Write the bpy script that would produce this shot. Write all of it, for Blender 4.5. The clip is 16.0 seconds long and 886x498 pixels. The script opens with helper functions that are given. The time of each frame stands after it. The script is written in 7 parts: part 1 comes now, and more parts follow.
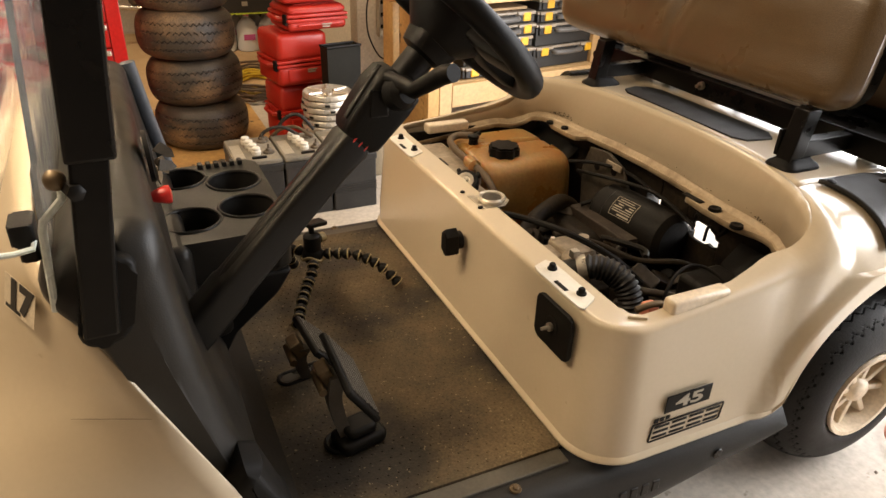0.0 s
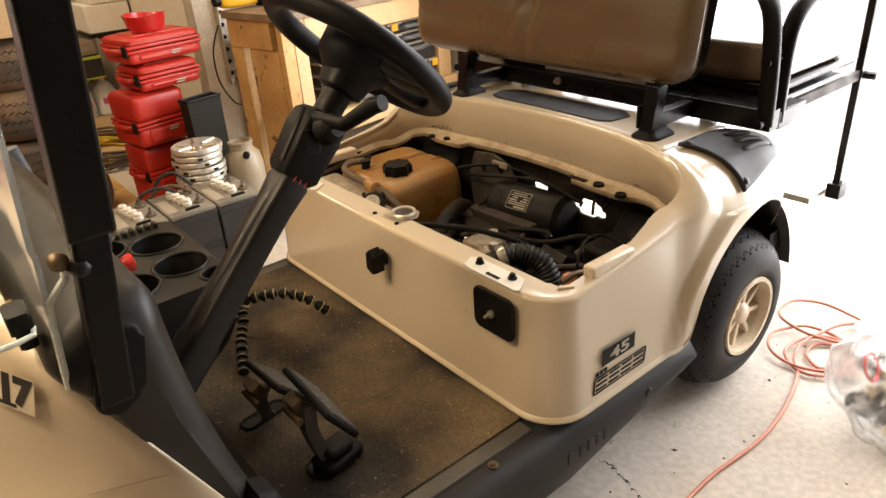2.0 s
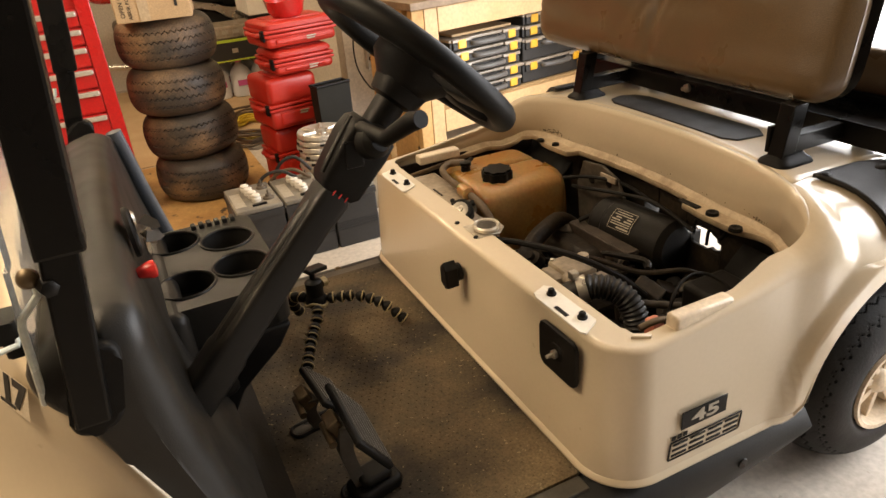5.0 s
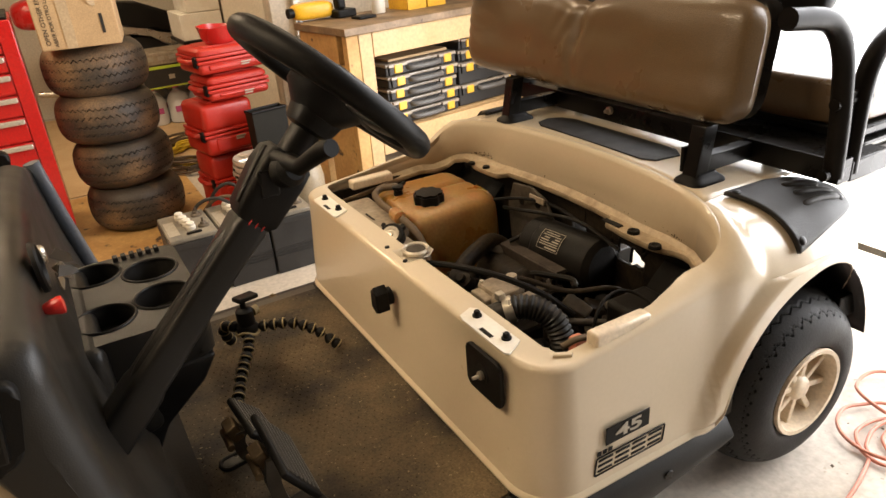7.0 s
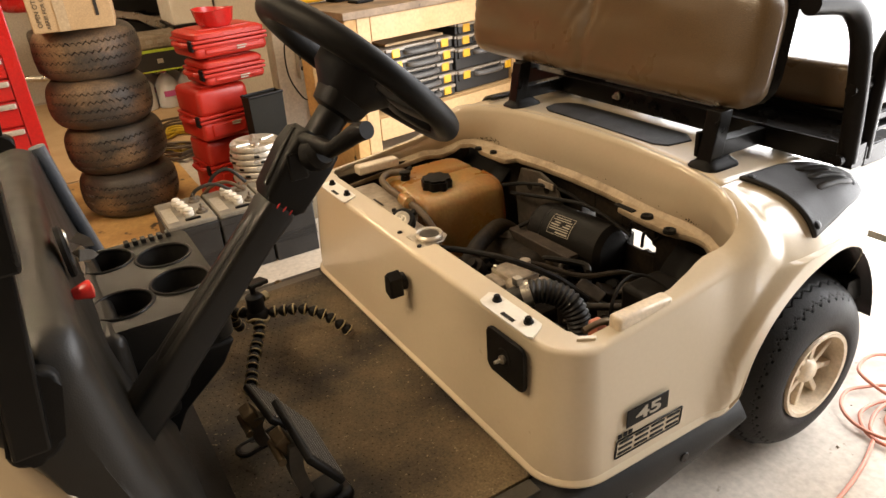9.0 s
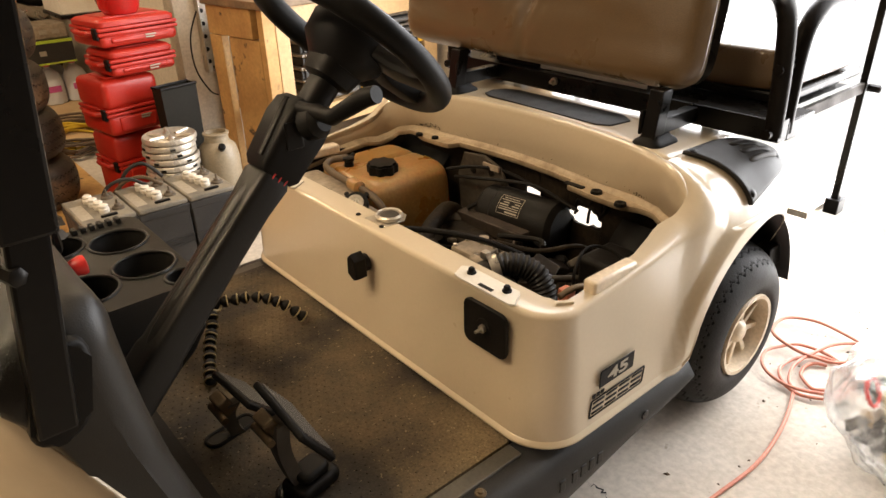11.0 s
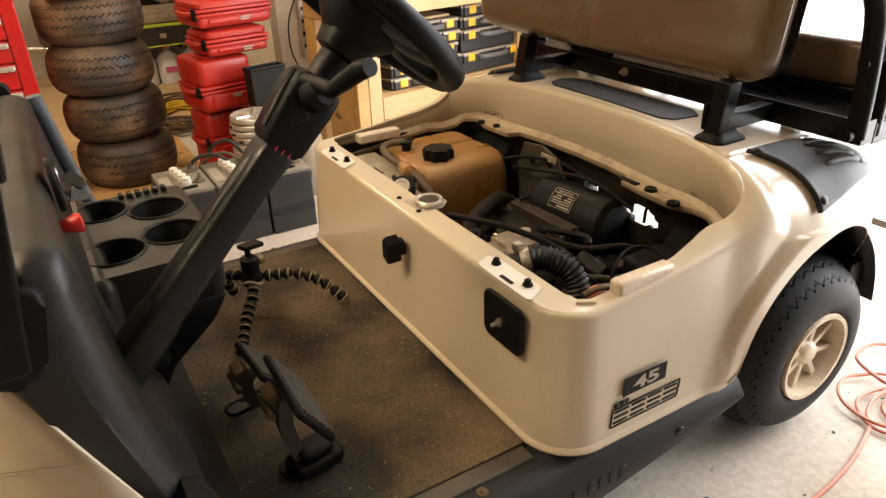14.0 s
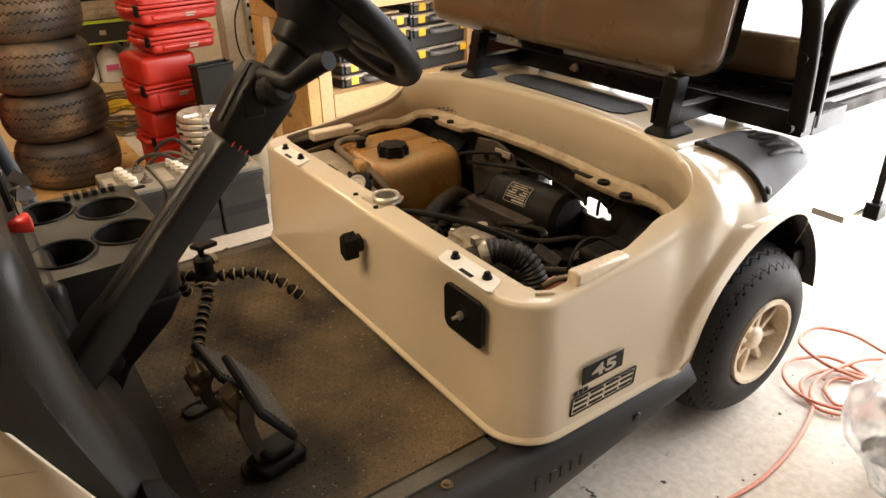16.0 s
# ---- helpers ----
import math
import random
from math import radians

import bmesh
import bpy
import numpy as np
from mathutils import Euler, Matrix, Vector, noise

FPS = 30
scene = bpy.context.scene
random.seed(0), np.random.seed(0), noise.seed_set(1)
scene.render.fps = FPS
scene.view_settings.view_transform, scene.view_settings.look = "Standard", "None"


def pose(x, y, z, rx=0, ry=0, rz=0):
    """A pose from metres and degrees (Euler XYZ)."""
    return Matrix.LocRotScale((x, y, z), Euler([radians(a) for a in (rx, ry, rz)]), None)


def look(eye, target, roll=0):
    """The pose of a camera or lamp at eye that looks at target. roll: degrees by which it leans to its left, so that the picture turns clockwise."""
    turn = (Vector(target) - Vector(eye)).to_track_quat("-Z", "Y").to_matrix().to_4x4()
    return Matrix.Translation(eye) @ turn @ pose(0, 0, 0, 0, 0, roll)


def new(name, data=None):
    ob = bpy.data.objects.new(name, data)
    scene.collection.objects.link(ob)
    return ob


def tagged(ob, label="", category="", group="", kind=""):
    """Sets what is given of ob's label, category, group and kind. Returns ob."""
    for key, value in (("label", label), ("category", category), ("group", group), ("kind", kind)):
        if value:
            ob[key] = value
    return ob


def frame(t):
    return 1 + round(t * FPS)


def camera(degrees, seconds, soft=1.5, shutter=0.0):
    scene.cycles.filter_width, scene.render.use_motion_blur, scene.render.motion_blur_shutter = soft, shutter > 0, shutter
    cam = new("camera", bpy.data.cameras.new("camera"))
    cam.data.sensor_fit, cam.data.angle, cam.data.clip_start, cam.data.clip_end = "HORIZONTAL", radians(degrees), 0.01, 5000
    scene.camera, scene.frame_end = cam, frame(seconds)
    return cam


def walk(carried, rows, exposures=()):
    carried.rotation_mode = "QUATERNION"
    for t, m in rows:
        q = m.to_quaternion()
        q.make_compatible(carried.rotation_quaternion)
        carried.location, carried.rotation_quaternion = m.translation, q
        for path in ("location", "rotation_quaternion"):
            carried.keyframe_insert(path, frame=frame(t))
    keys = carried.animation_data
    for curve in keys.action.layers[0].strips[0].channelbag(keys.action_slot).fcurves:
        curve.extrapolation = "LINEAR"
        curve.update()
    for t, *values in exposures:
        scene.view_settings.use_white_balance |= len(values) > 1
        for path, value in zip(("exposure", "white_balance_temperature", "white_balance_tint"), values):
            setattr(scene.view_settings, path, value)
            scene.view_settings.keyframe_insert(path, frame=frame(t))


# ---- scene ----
cam = camera(65.3, 16.0)
PATH = [
    (0, (-0.615, -0.645, 1.193), (0.142, 0.941, 0.24), 1.9),
    (0.5, (-0.696, -0.624, 1.204), (0.091, 0.938, 0.235), 0.7),
    (1, (-0.795, -0.64, 1.211), (0.211, 0.8, 0.255), -0.3),
    (1.5, (-0.819, -0.656, 1.197), (0.204, 0.789, 0.268), -4.4),
    (2, (-0.769, -0.67, 1.225), (0.322, 0.742, 0.321), -4.3),
    (2.5, (-0.666, -0.683, 1.225), (0.269, 0.789, 0.247), -5.4),
    (3, (-0.588, -0.67, 1.221), (0.183, 0.916, 0.277), -5.2),
    (3.5, (-0.573, -0.639, 1.224), (0.137, 0.977, 0.283), -4.9),
    (6, (-0.544, -0.652, 1.219), (0.208, 0.976, 0.332), -5.1),
    (6.5, (-0.529, -0.669, 1.223), (0.282, 0.93, 0.335), -5.3),
    (7, (-0.525, -0.67, 1.227), (0.334, 0.915, 0.36), -4.6),
    (7.5, (-0.52, -0.67, 1.229), (0.35, 0.911, 0.367), -5.2),
    (8, (-0.523, -0.664, 1.227), (0.35, 0.908, 0.353), -4.7),
    (10.5, (-0.711, -0.584, 1.213), (0.313, 0.87, 0.297), -1.8),
    (11, (-0.728, -0.576, 1.193), (0.417, 0.79, 0.285), -1.5),
    (11.5, (-0.703, -0.58, 1.161), (0.476, 0.714, 0.196), -3.6),
    (12, (-0.681, -0.573, 1.157), (0.445, 0.812, 0.255), -2.4),
    (12.5, (-0.63, -0.607, 1.159), (0.374, 0.885, 0.284), -3.7),
    (13, (-0.613, -0.624, 1.155), (0.262, 0.933, 0.255), -2.0),
    (13.5, (-0.612, -0.614, 1.167), (0.183, 0.997, 0.288), -4.2),
    (14, (-0.591, -0.638, 1.158), (0.302, 0.901, 0.245), -1.9),
    (14.5, (-0.597, -0.636, 1.163), (0.401, 0.846, 0.264), -2.7),
    (15, (-0.607, -0.648, 1.164), (0.446, 0.793, 0.26), -2.3),
    (15.5, (-0.609, -0.653, 1.162), (0.456, 0.789, 0.274), -0.4),
    (16, (-0.606, -0.636, 1.154), (0.403, 0.825, 0.234), -1.0),
]
walk(cam, [(t, look(eye, target, roll)) for t, eye, target, roll in PATH], exposures=[(0, 0.68), (16, 0.68)])

# ---- light ----
world = bpy.data.worlds.new("sky")
scene.world = world
world.use_nodes = True
wn = world.node_tree.nodes
sky = wn.new("ShaderNodeTexSky")
sky.sky_type, sky.sun_disc = "NISHITA", False
sky.sun_elevation, sky.sun_rotation = radians(58), radians(20)
wn["Background"].inputs[1].default_value = 0.12
world.node_tree.links.new(sky.outputs[0], wn["Background"].inputs[0])


def lamp(name, kind, m, energy, colour, size=0.0, size_y=0.0):
    data = bpy.data.lights.new(name, kind)
    data.energy, data.color = energy, colour
    if kind == "SUN":
        data.angle = radians(0.5)
    if kind == "AREA":
        data.shape, data.size, data.size_y = "RECTANGLE", size, size_y
    ob = new(name, data)
    ob.matrix_world = m
    return ob


lamp("sun", "SUN", look((3.2, 9, 14), (2.4, 0.5, 0)), 4.5, (1.0, 0.94, 0.85))
WARM = (1.0, 0.765, 0.50)
# Unseen warm lamps; their number and places are assumed to suit the lighting.
lamp("ceiling_light_glow", "AREA", look((-1.80, 1.40, 2.43), (-1.6, 1.3, 0)), 14, WARM, 0.7, 0.16)
lamp("ceiling_light_glow", "AREA", look((-1.95, 0.62, 2.43), (-1.85, 0.62, 0)), 10.5, WARM, 0.9, 0.2)
# Extra lamp added above the hood to brighten it.
lamp("ceiling_light_glow", "AREA", look((-1.32, 0.30, 2.43), (-1.28, 0.30, 0)), 13, WARM, 0.7, 0.16)
lamp("ceiling_light_glow", "AREA", look((-0.75, 3.55, 2.43), (-0.75, 3.45, 0)), 25, WARM, 1.3, 0.2)

# Assumed lamp, set towards the pod to brighten its upward faces.
lamp("ceiling_light_glow", "AREA", look((0.75, 1.75, 2.43), (0.70, 1.70, 0)), 10, WARM, 0.9, 0.16)
lamp("door_daylight", "AREA", look((1.77, 0.33, 1.08), (0.5, 0.33, 0.70)), 108, (0.975, 0.95, 0.945), 2.55, 2.1)


# ---- materials ----
def mat(name, base, rough=0.5, metal=0.0, tint=None, amount=0.5, scale=6.0, grain=120.0, bump=0.15, depth=0.002, coat=0.0, spread=0.12,
        lo=0.35, hi=0.7, fine=0.12, specks=0.0, speck=(0.10, 0.07, 0.04), speck_scale=45.0, speck_at=0.70, **more):
    """A procedural surface: large blotches of a second tint, fine grain in colour, roughness and relief."""
    m = bpy.data.materials.new(name)
    m.use_nodes = True
    n, l = m.node_tree.nodes, m.node_tree.links
    p = n["Principled BSDF"]
    co = n.new("ShaderNodeTexCoord")
    big, small = n.new("ShaderNodeTexNoise"), n.new("ShaderNodeTexNoise")
    big.inputs["Scale"].default_value, big.inputs["Detail"].default_value = scale, 6.0
    small.inputs["Scale"].default_value, small.inputs["Detail"].default_value = grain, 3.0
    l.new(co.outputs["Object"], big.inputs["Vector"])
    l.new(co.outputs["Object"], small.inputs["Vector"])
    ramp = n.new("ShaderNodeMapRange")
    ramp.inputs["From Min"].default_value, ramp.inputs["From Max"].default_value = lo, hi
    ramp.inputs["To Max"].default_value = amount
    l.new(big.outputs["Fac"], ramp.inputs["Value"])
    mix = n.new("ShaderNodeMix")
    mix.data_type = "RGBA"
    mix.inputs["A"].default_value = (*base, 1)
    mix.inputs["B"].default_value = (*(tint or [c * 0.75 for c in base]), 1)
    l.new(ramp.outputs["Result"], mix.inputs["Factor"])
    mul = n.new("ShaderNodeMapRange")
    mul.inputs["To Min"].default_value, mul.inputs["To Max"].default_value = 1 - fine, 1 + fine
    mul.inputs["From Min"].default_value, mul.inputs["From Max"].default_value = 0.3, 0.7
    l.new(small.outputs["Fac"], mul.inputs["Value"])
    sc = n.new("ShaderNodeVectorMath")
    sc.operation = "SCALE"
    l.new(mix.outputs["Result"], sc.inputs[0])
    l.new(mul.outputs["Result"], sc.inputs["Scale"])
    colour = sc.outputs[0]
    if specks:
        dots, cut, over = n.new("ShaderNodeTexNoise"), n.new("ShaderNodeMapRange"), n.new("ShaderNodeMix")
        dots.inputs["Scale"].default_value, dots.inputs["Detail"].default_value = speck_scale, 4.0
        l.new(co.outputs["Object"], dots.inputs["Vector"])
        cut.inputs["From Min"].default_value, cut.inputs["From Max"].default_value = speck_at, speck_at + 0.05
        cut.inputs["To Max"].default_value = specks
        l.new(dots.outputs["Fac"], cut.inputs["Value"])
        over.data_type = "RGBA"
        over.inputs["B"].default_value = (*speck, 1)
        l.new(cut.outputs["Result"], over.inputs["Factor"])
        l.new(colour, over.inputs["A"])
        colour = over.outputs["Result"]
    l.new(colour, p.inputs["Base Color"])
    rr = n.new("ShaderNodeMapRange")
    rr.inputs["To Min"].default_value, rr.inputs["To Max"].default_value = max(0.02, rough - spread), min(1, rough + spread)
    rr.inputs["From Min"].default_value, rr.inputs["From Max"].default_value = 0.3, 0.7
    l.new(big.outputs["Fac"], rr.inputs["Value"])
    l.new(rr.outputs["Result"], p.inputs["Roughness"])
    if bump:
        b = n.new("ShaderNodeBump")
        b.inputs["Strength"].default_value, b.inputs["Distance"].default_value = bump, depth
        l.new(small.outputs["Fac"], b.inputs["Height"])
        l.new(b.outputs["Normal"], p.inputs["Normal"])
    p.inputs["Metallic"].default_value = metal
    p.inputs["Coat Weight"].default_value, p.inputs["Coat Roughness"].default_value = coat, 0.13
    for key, value in more.items():
        p.inputs[key.replace("_", " ")].default_value = value
    return m


PAINT = mat("champagne_paint", (0.555, 0.462, 0.325), 0.32, tint=(0.53, 0.432, 0.292), amount=0.2, scale=1.3, bump=0.0, coat=0.8, fine=0.015, spread=0.03, lo=0.25, hi=0.8, specks=0.3, speck=(0.30, 0.22, 0.13), speck_scale=38, speck_at=0.72, Specular_IOR_Level=0.4)
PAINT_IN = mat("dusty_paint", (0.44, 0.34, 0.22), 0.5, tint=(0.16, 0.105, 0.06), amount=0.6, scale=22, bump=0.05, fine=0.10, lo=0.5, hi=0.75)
BLACK = mat("black_plastic", (0.0055, 0.005, 0.0044), 0.48, tint=(0.010, 0.009, 0.0076), scale=8, grain=400, bump=0.2, depth=0.001, Specular_IOR_Level=0.15)
ENGBLACK = mat("oily_black", (0.004, 0.0035, 0.003), 0.55, tint=(0.016, 0.012, 0.008), scale=14, grain=200, bump=0.25, Specular_IOR_Level=0.18)
HOSEBLACK = mat("black_ribbed_rubber", (0.010, 0.0088, 0.0075), 0.48, tint=(0.035, 0.028, 0.02), amount=0.5, scale=20, grain=200, bump=0.15, Specular_IOR_Level=0.36)
GRIME = mat("black_grime", (0.045, 0.030, 0.018), 0.8, tint=(0.12, 0.085, 0.05), scale=40, grain=300, bump=0.3)
DARKRED = mat("dark_red_panel", (0.055, 0.010, 0.008), 0.45, scale=8, grain=200, bump=0.1)
FILM = mat("sticker_film", (0.66, 0.575, 0.44), 0.35, tint=(0.55, 0.47, 0.35), scale=20, grain=300, bump=0.03)
COWL = mat("dark_cowl_plastic", (0.011, 0.0099, 0.0082), 0.40, tint=(0.021, 0.019, 0.0153), scale=6, grain=500, bump=0.25, depth=0.001, Specular_IOR_Level=0.34)
DASH = mat("dash_plastic", (0.0085, 0.0078, 0.0067), 0.40, tint=(0.018, 0.0163, 0.0135), scale=7, grain=500, bump=0.25, depth=0.001, Specular_IOR_Level=0.26)
GLOSS = mat("gloss_black_metal", (0.0045, 0.004, 0.0036), 0.30, tint=(0.009, 0.008, 0.0065), scale=10, bump=0.03, spread=0.08, Specular_IOR_Level=0.20)
PADRUB = mat("rubber_pad", (0.011, 0.0095, 0.0078), 0.50, tint=(0.022, 0.019, 0.015), scale=9, grain=300, bump=0.25, Specular_IOR_Level=0.34)
RAIL = mat("black_rail_paint", (0.006, 0.0048, 0.004), 0.40, tint=(0.012, 0.0095, 0.0075), scale=12, bump=0.04, Specular_IOR_Level=0.10)
ROCK = mat("grey_sill_plastic", (0.013, 0.0122, 0.011), 0.55, tint=(0.036, 0.032, 0.026), scale=6, grain=300, bump=0.25, depth=0.001, Specular_IOR_Level=0.30)
SILL = mat("worn_sill_plastic", (0.035, 0.032, 0.027), 0.5, tint=(0.10, 0.085, 0.062), scale=9, grain=160, bump=0.3, depth=0.001, amount=0.8)
RUBBER = mat("dusty_rubber_mat", (0.020, 0.0155, 0.0105), 0.72, tint=(0.25, 0.180, 0.098), amount=0.75, scale=4.2, grain=220, bump=0.4, lo=0.41, hi=0.82, fine=0.28, Specular_IOR_Level=0.28, specks=0.55, speck=(0.30, 0.24, 0.15), speck_scale=120, speck_at=0.66)
TOE = mat("dusty_toe_plastic", (0.009, 0.0077, 0.006), 0.7, tint=(0.050, 0.038, 0.024), amount=0.7, scale=5, grain=200, bump=0.3, lo=0.38, hi=0.8, fine=0.2, Specular_IOR_Level=0.2)
TYRE = mat("tyre_rubber", (0.013, 0.0125, 0.012), 0.62, tint=(0.026, 0.0235, 0.021), scale=12, grain=200, bump=0.3, amount=0.7, Specular_IOR_Level=0.25)
# near-black rubber that paints the shade inside the tread grooves
OLDGROOVE_SHADE = mat("shaded_old_tread_groove", (0.006, 0.005, 0.004), 0.9, bump=0.0)
GROOVE_SHADE = mat("shaded_tread_groove", (0.003, 0.003, 0.0028), 0.8, bump=0.0, Specular_IOR_Level=0.1)
BRACKET = mat("dusty_steel_plate", (0.085, 0.070, 0.052), 0.6, metal=0.3, tint=(0.03, 0.022, 0.014), scale=18, grain=80, bump=0.3, amount=0.8, fine=0.2)
OLDTYRE = mat("dusty_tyre_rubber", (0.044, 0.034, 0.025), 0.60, tint=(0.33, 0.20, 0.095), amount=0.9, scale=7, grain=160, bump=0.4, fine=0.3, lo=0.42, hi=0.80)
BINGREY = mat("dark_olive_plastic", (0.011, 0.010, 0.007), 0.55, tint=(0.022, 0.019, 0.014), scale=9, bump=0.15, Specular_IOR_Level=0.12)
RIM = mat("cream_rim_paint", (0.66, 0.55, 0.40), 0.4, tint=(0.45, 0.33, 0.2), amount=0.6, scale=14, bump=0.05, coat=0.2)
VINYL = mat("tan_vinyl", (0.132, 0.083, 0.038), 0.34, tint=(0.098, 0.060, 0.027), scale=5, grain=420, bump=0.45, depth=0.0013, coat=0.3)
TANK = mat("amber_plastic", (0.31, 0.148, 0.034), 0.34, tint=(0.36, 0.235, 0.105), amount=0.8, scale=6, bump=0.05, Subsurface_Weight=0.4, Subsurface_Scale=0.03, specks=0.4, speck=(0.20, 0.10, 0.04), speck_scale=30)
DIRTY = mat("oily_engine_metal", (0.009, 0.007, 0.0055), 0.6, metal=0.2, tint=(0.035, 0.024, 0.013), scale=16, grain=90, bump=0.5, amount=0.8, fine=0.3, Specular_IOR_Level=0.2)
RUSTY = mat("rusty_brown_steel", (0.036, 0.024, 0.015), 0.65, metal=0.2, tint=(0.020, 0.014, 0.010), scale=15, grain=90, bump=0.4, amount=0.8, fine=0.25)
SHELFP = mat("dusty_beige_casting", (0.33, 0.270, 0.200), 0.6, tint=(0.19, 0.145, 0.095), scale=20, grain=90, bump=0.3, amount=0.8, fine=0.15)
ALLOY = mat("dusty_cast_alloy", (0.17, 0.14, 0.105), 0.55, metal=0.5, tint=(0.06, 0.043, 0.026), scale=22, bump=0.4, amount=0.9, fine=0.2)
STEEL = mat("zinc_steel", (0.60, 0.56, 0.48), 0.35, metal=0.9, tint=(0.4, 0.33, 0.24), scale=18, bump=0.1)
SILVER = mat("silver_painted_plastic", (0.62, 0.57, 0.48), 0.35, metal=0.5, tint=(0.4, 0.33, 0.25), scale=12, bump=0.06)
BRASS = mat("rusty_brass", (0.12, 0.085, 0.045), 0.5, metal=0.5, tint=(0.07, 0.04, 0.02), scale=30, bump=0.3)
PADRIB = mat("worn_pedal_ribs", (0.045, 0.042, 0.038), 0.45, scale=20, bump=0.1)
ARMGREY = mat("grey_painted_steel", (0.06, 0.052, 0.042), 0.5, tint=(0.03, 0.025, 0.02), scale=25, bump=0.15)
WHITE = mat("white_plastic", (0.75, 0.72, 0.64), 0.4, tint=(0.6, 0.53, 0.42), scale=14, bump=0.05, fine=0.04)
GREYBOX = mat("grey_battery_plastic", (0.020, 0.020, 0.0205), 0.55, tint=(0.042, 0.039, 0.035), scale=14, bump=0.15)
HANDLE = mat("grey_handle_plastic", (0.11, 0.105, 0.10), 0.45, tint=(0.06, 0.056, 0.05), scale=14, bump=0.1)
DUSTTOP = mat("dusty_battery_top", (0.13, 0.12, 0.10), 0.7, tint=(0.3, 0.26, 0.19), scale=12, amount=0.9, bump=0.15)
RED = mat("red_moulded_plastic", (0.46, 0.022, 0.010), 0.42, tint=(0.34, 0.015, 0.008), scale=7, grain=260, bump=0.25, depth=0.001)
REDPAINT = mat("red_enamel", (0.50, 0.014, 0.012), 0.3, tint=(0.40, 0.012, 0.01), scale=5, bump=0.03, coat=0.3)
PINE = mat("pine_board", (0.52, 0.345, 0.165), 0.6, tint=(0.44, 0.26, 0.10), scale=4, grain=70, bump=0.15, fine=0.1)
OLDPINE = mat("stained_pine", (0.52, 0.31, 0.105), 0.6, tint=(0.34, 0.175, 0.055), scale=5, grain=60, bump=0.2, amount=0.8, specks=0.92, speck=(0.03, 0.02, 0.013), speck_scale=11, speck_at=0.63)
BENCHTOP = mat("worn_bench_top", (0.24, 0.155, 0.082), 0.55, tint=(0.10, 0.068, 0.040), scale=7, grain=70, bump=0.25, amount=0.85, fine=0.15, specks=0.6, speck=(0.03, 0.022, 0.015), speck_scale=20, speck_at=0.66)
CONCRETE = mat("concrete", (0.53, 0.475, 0.40), 0.75, tint=(0.40, 0.34, 0.27), scale=2.2, grain=55, bump=0.3, depth=0.003, fine=0.13, amount=0.8, specks=0.6, speck=(0.16, 0.12, 0.08), speck_scale=26, speck_at=0.69)
DRIVE = mat("driveway_concrete", (0.52, 0.50, 0.46), 0.85, tint=(0.42, 0.40, 0.36), scale=1.2, grain=40, bump=0.3)
PLASTER = mat("painted_plaster", (0.62, 0.56, 0.46), 0.8, tint=(0.5, 0.43, 0.33), scale=1.8, grain=90, bump=0.15)
# assumed browns for surfaces out of view, kept dark to limit bounced light
CEIL = mat("dark_unseen_ceiling", (0.30, 0.25, 0.19), 0.85, scale=1.5, bump=0.1)
DIMWALL = mat("dark_unseen_wall", (0.20, 0.16, 0.12), 0.8, scale=1.5, bump=0.1)
CARD = mat("cardboard", (0.50, 0.345, 0.185), 0.8, tint=(0.41, 0.27, 0.14), scale=6, grain=180, bump=0.15)
TAPE = mat("packing_tape", (0.50, 0.38, 0.24), 0.25, scale=9, bump=0.05)
INK = mat("black_ink", (0.02, 0.018, 0.016), 0.6, bump=0)
PALEINK = mat("pale_print", (0.36, 0.32, 0.25), 0.5, bump=0)
# colour of the bluish highlight along the black cowl's edge
BLUEGREY = mat("bluish_cowl_sheen", (0.07, 0.08, 0.095), 0.45, scale=10, bump=0.05)
YELLOW = mat("yellow_plastic", (0.75, 0.42, 0.02), 0.4, tint=(0.6, 0.3, 0.02), scale=9, bump=0.08)
LID = mat("smoky_clear_lid", (0.35, 0.30, 0.24), 0.25, tint=(0.22, 0.16, 0.1), scale=14, bump=0.08)
HOSE = mat("orange_air_hose", (0.50, 0.17, 0.10), 0.5, tint=(0.55, 0.24, 0.16), scale=6, bump=0.1)
YCABLE = mat("yellow_cable", (0.55, 0.38, 0.02), 0.55, scale=8, bump=0.1)
BCABLE = mat("brown_cable", (0.10, 0.065, 0.035), 0.6, scale=8, bump=0.1)
GREEN = mat("lime_print", (0.42, 0.55, 0.05), 0.5, bump=0)
KHAKI = mat("khaki_rubber_ring", (0.30, 0.235, 0.115), 0.6, scale=30, bump=0.1)
REDKNOB = mat("red_knob_plastic", (0.55, 0.02, 0.015), 0.3, bump=0.02, coat=0.3)


def clear(name, colour, rough, weight, ripple=6, depth=0.25, ior=1.45):
    m = bpy.data.materials.new(name)
    m.use_nodes = True
    n, l = m.node_tree.nodes, m.node_tree.links
    p = n["Principled BSDF"]
    p.inputs["Base Color"].default_value = (*colour, 1)
    p.inputs["Roughness"].default_value, p.inputs["IOR"].default_value = rough, ior
    p.inputs["Transmission Weight"].default_value = weight
    co, noi, b = n.new("ShaderNodeTexCoord"), n.new("ShaderNodeTexNoise"), n.new("ShaderNodeBump")
    noi.inputs["Scale"].default_value, noi.inputs["Detail"].default_value = ripple, 4
    b.inputs["Strength"].default_value, b.inputs["Distance"].default_value = depth, 0.004
    l.new(co.outputs["Object"], noi.inputs["Vector"])
    l.new(noi.outputs["Fac"], b.inputs["Height"])
    l.new(b.outputs["Normal"], p.inputs["Normal"])
    return m


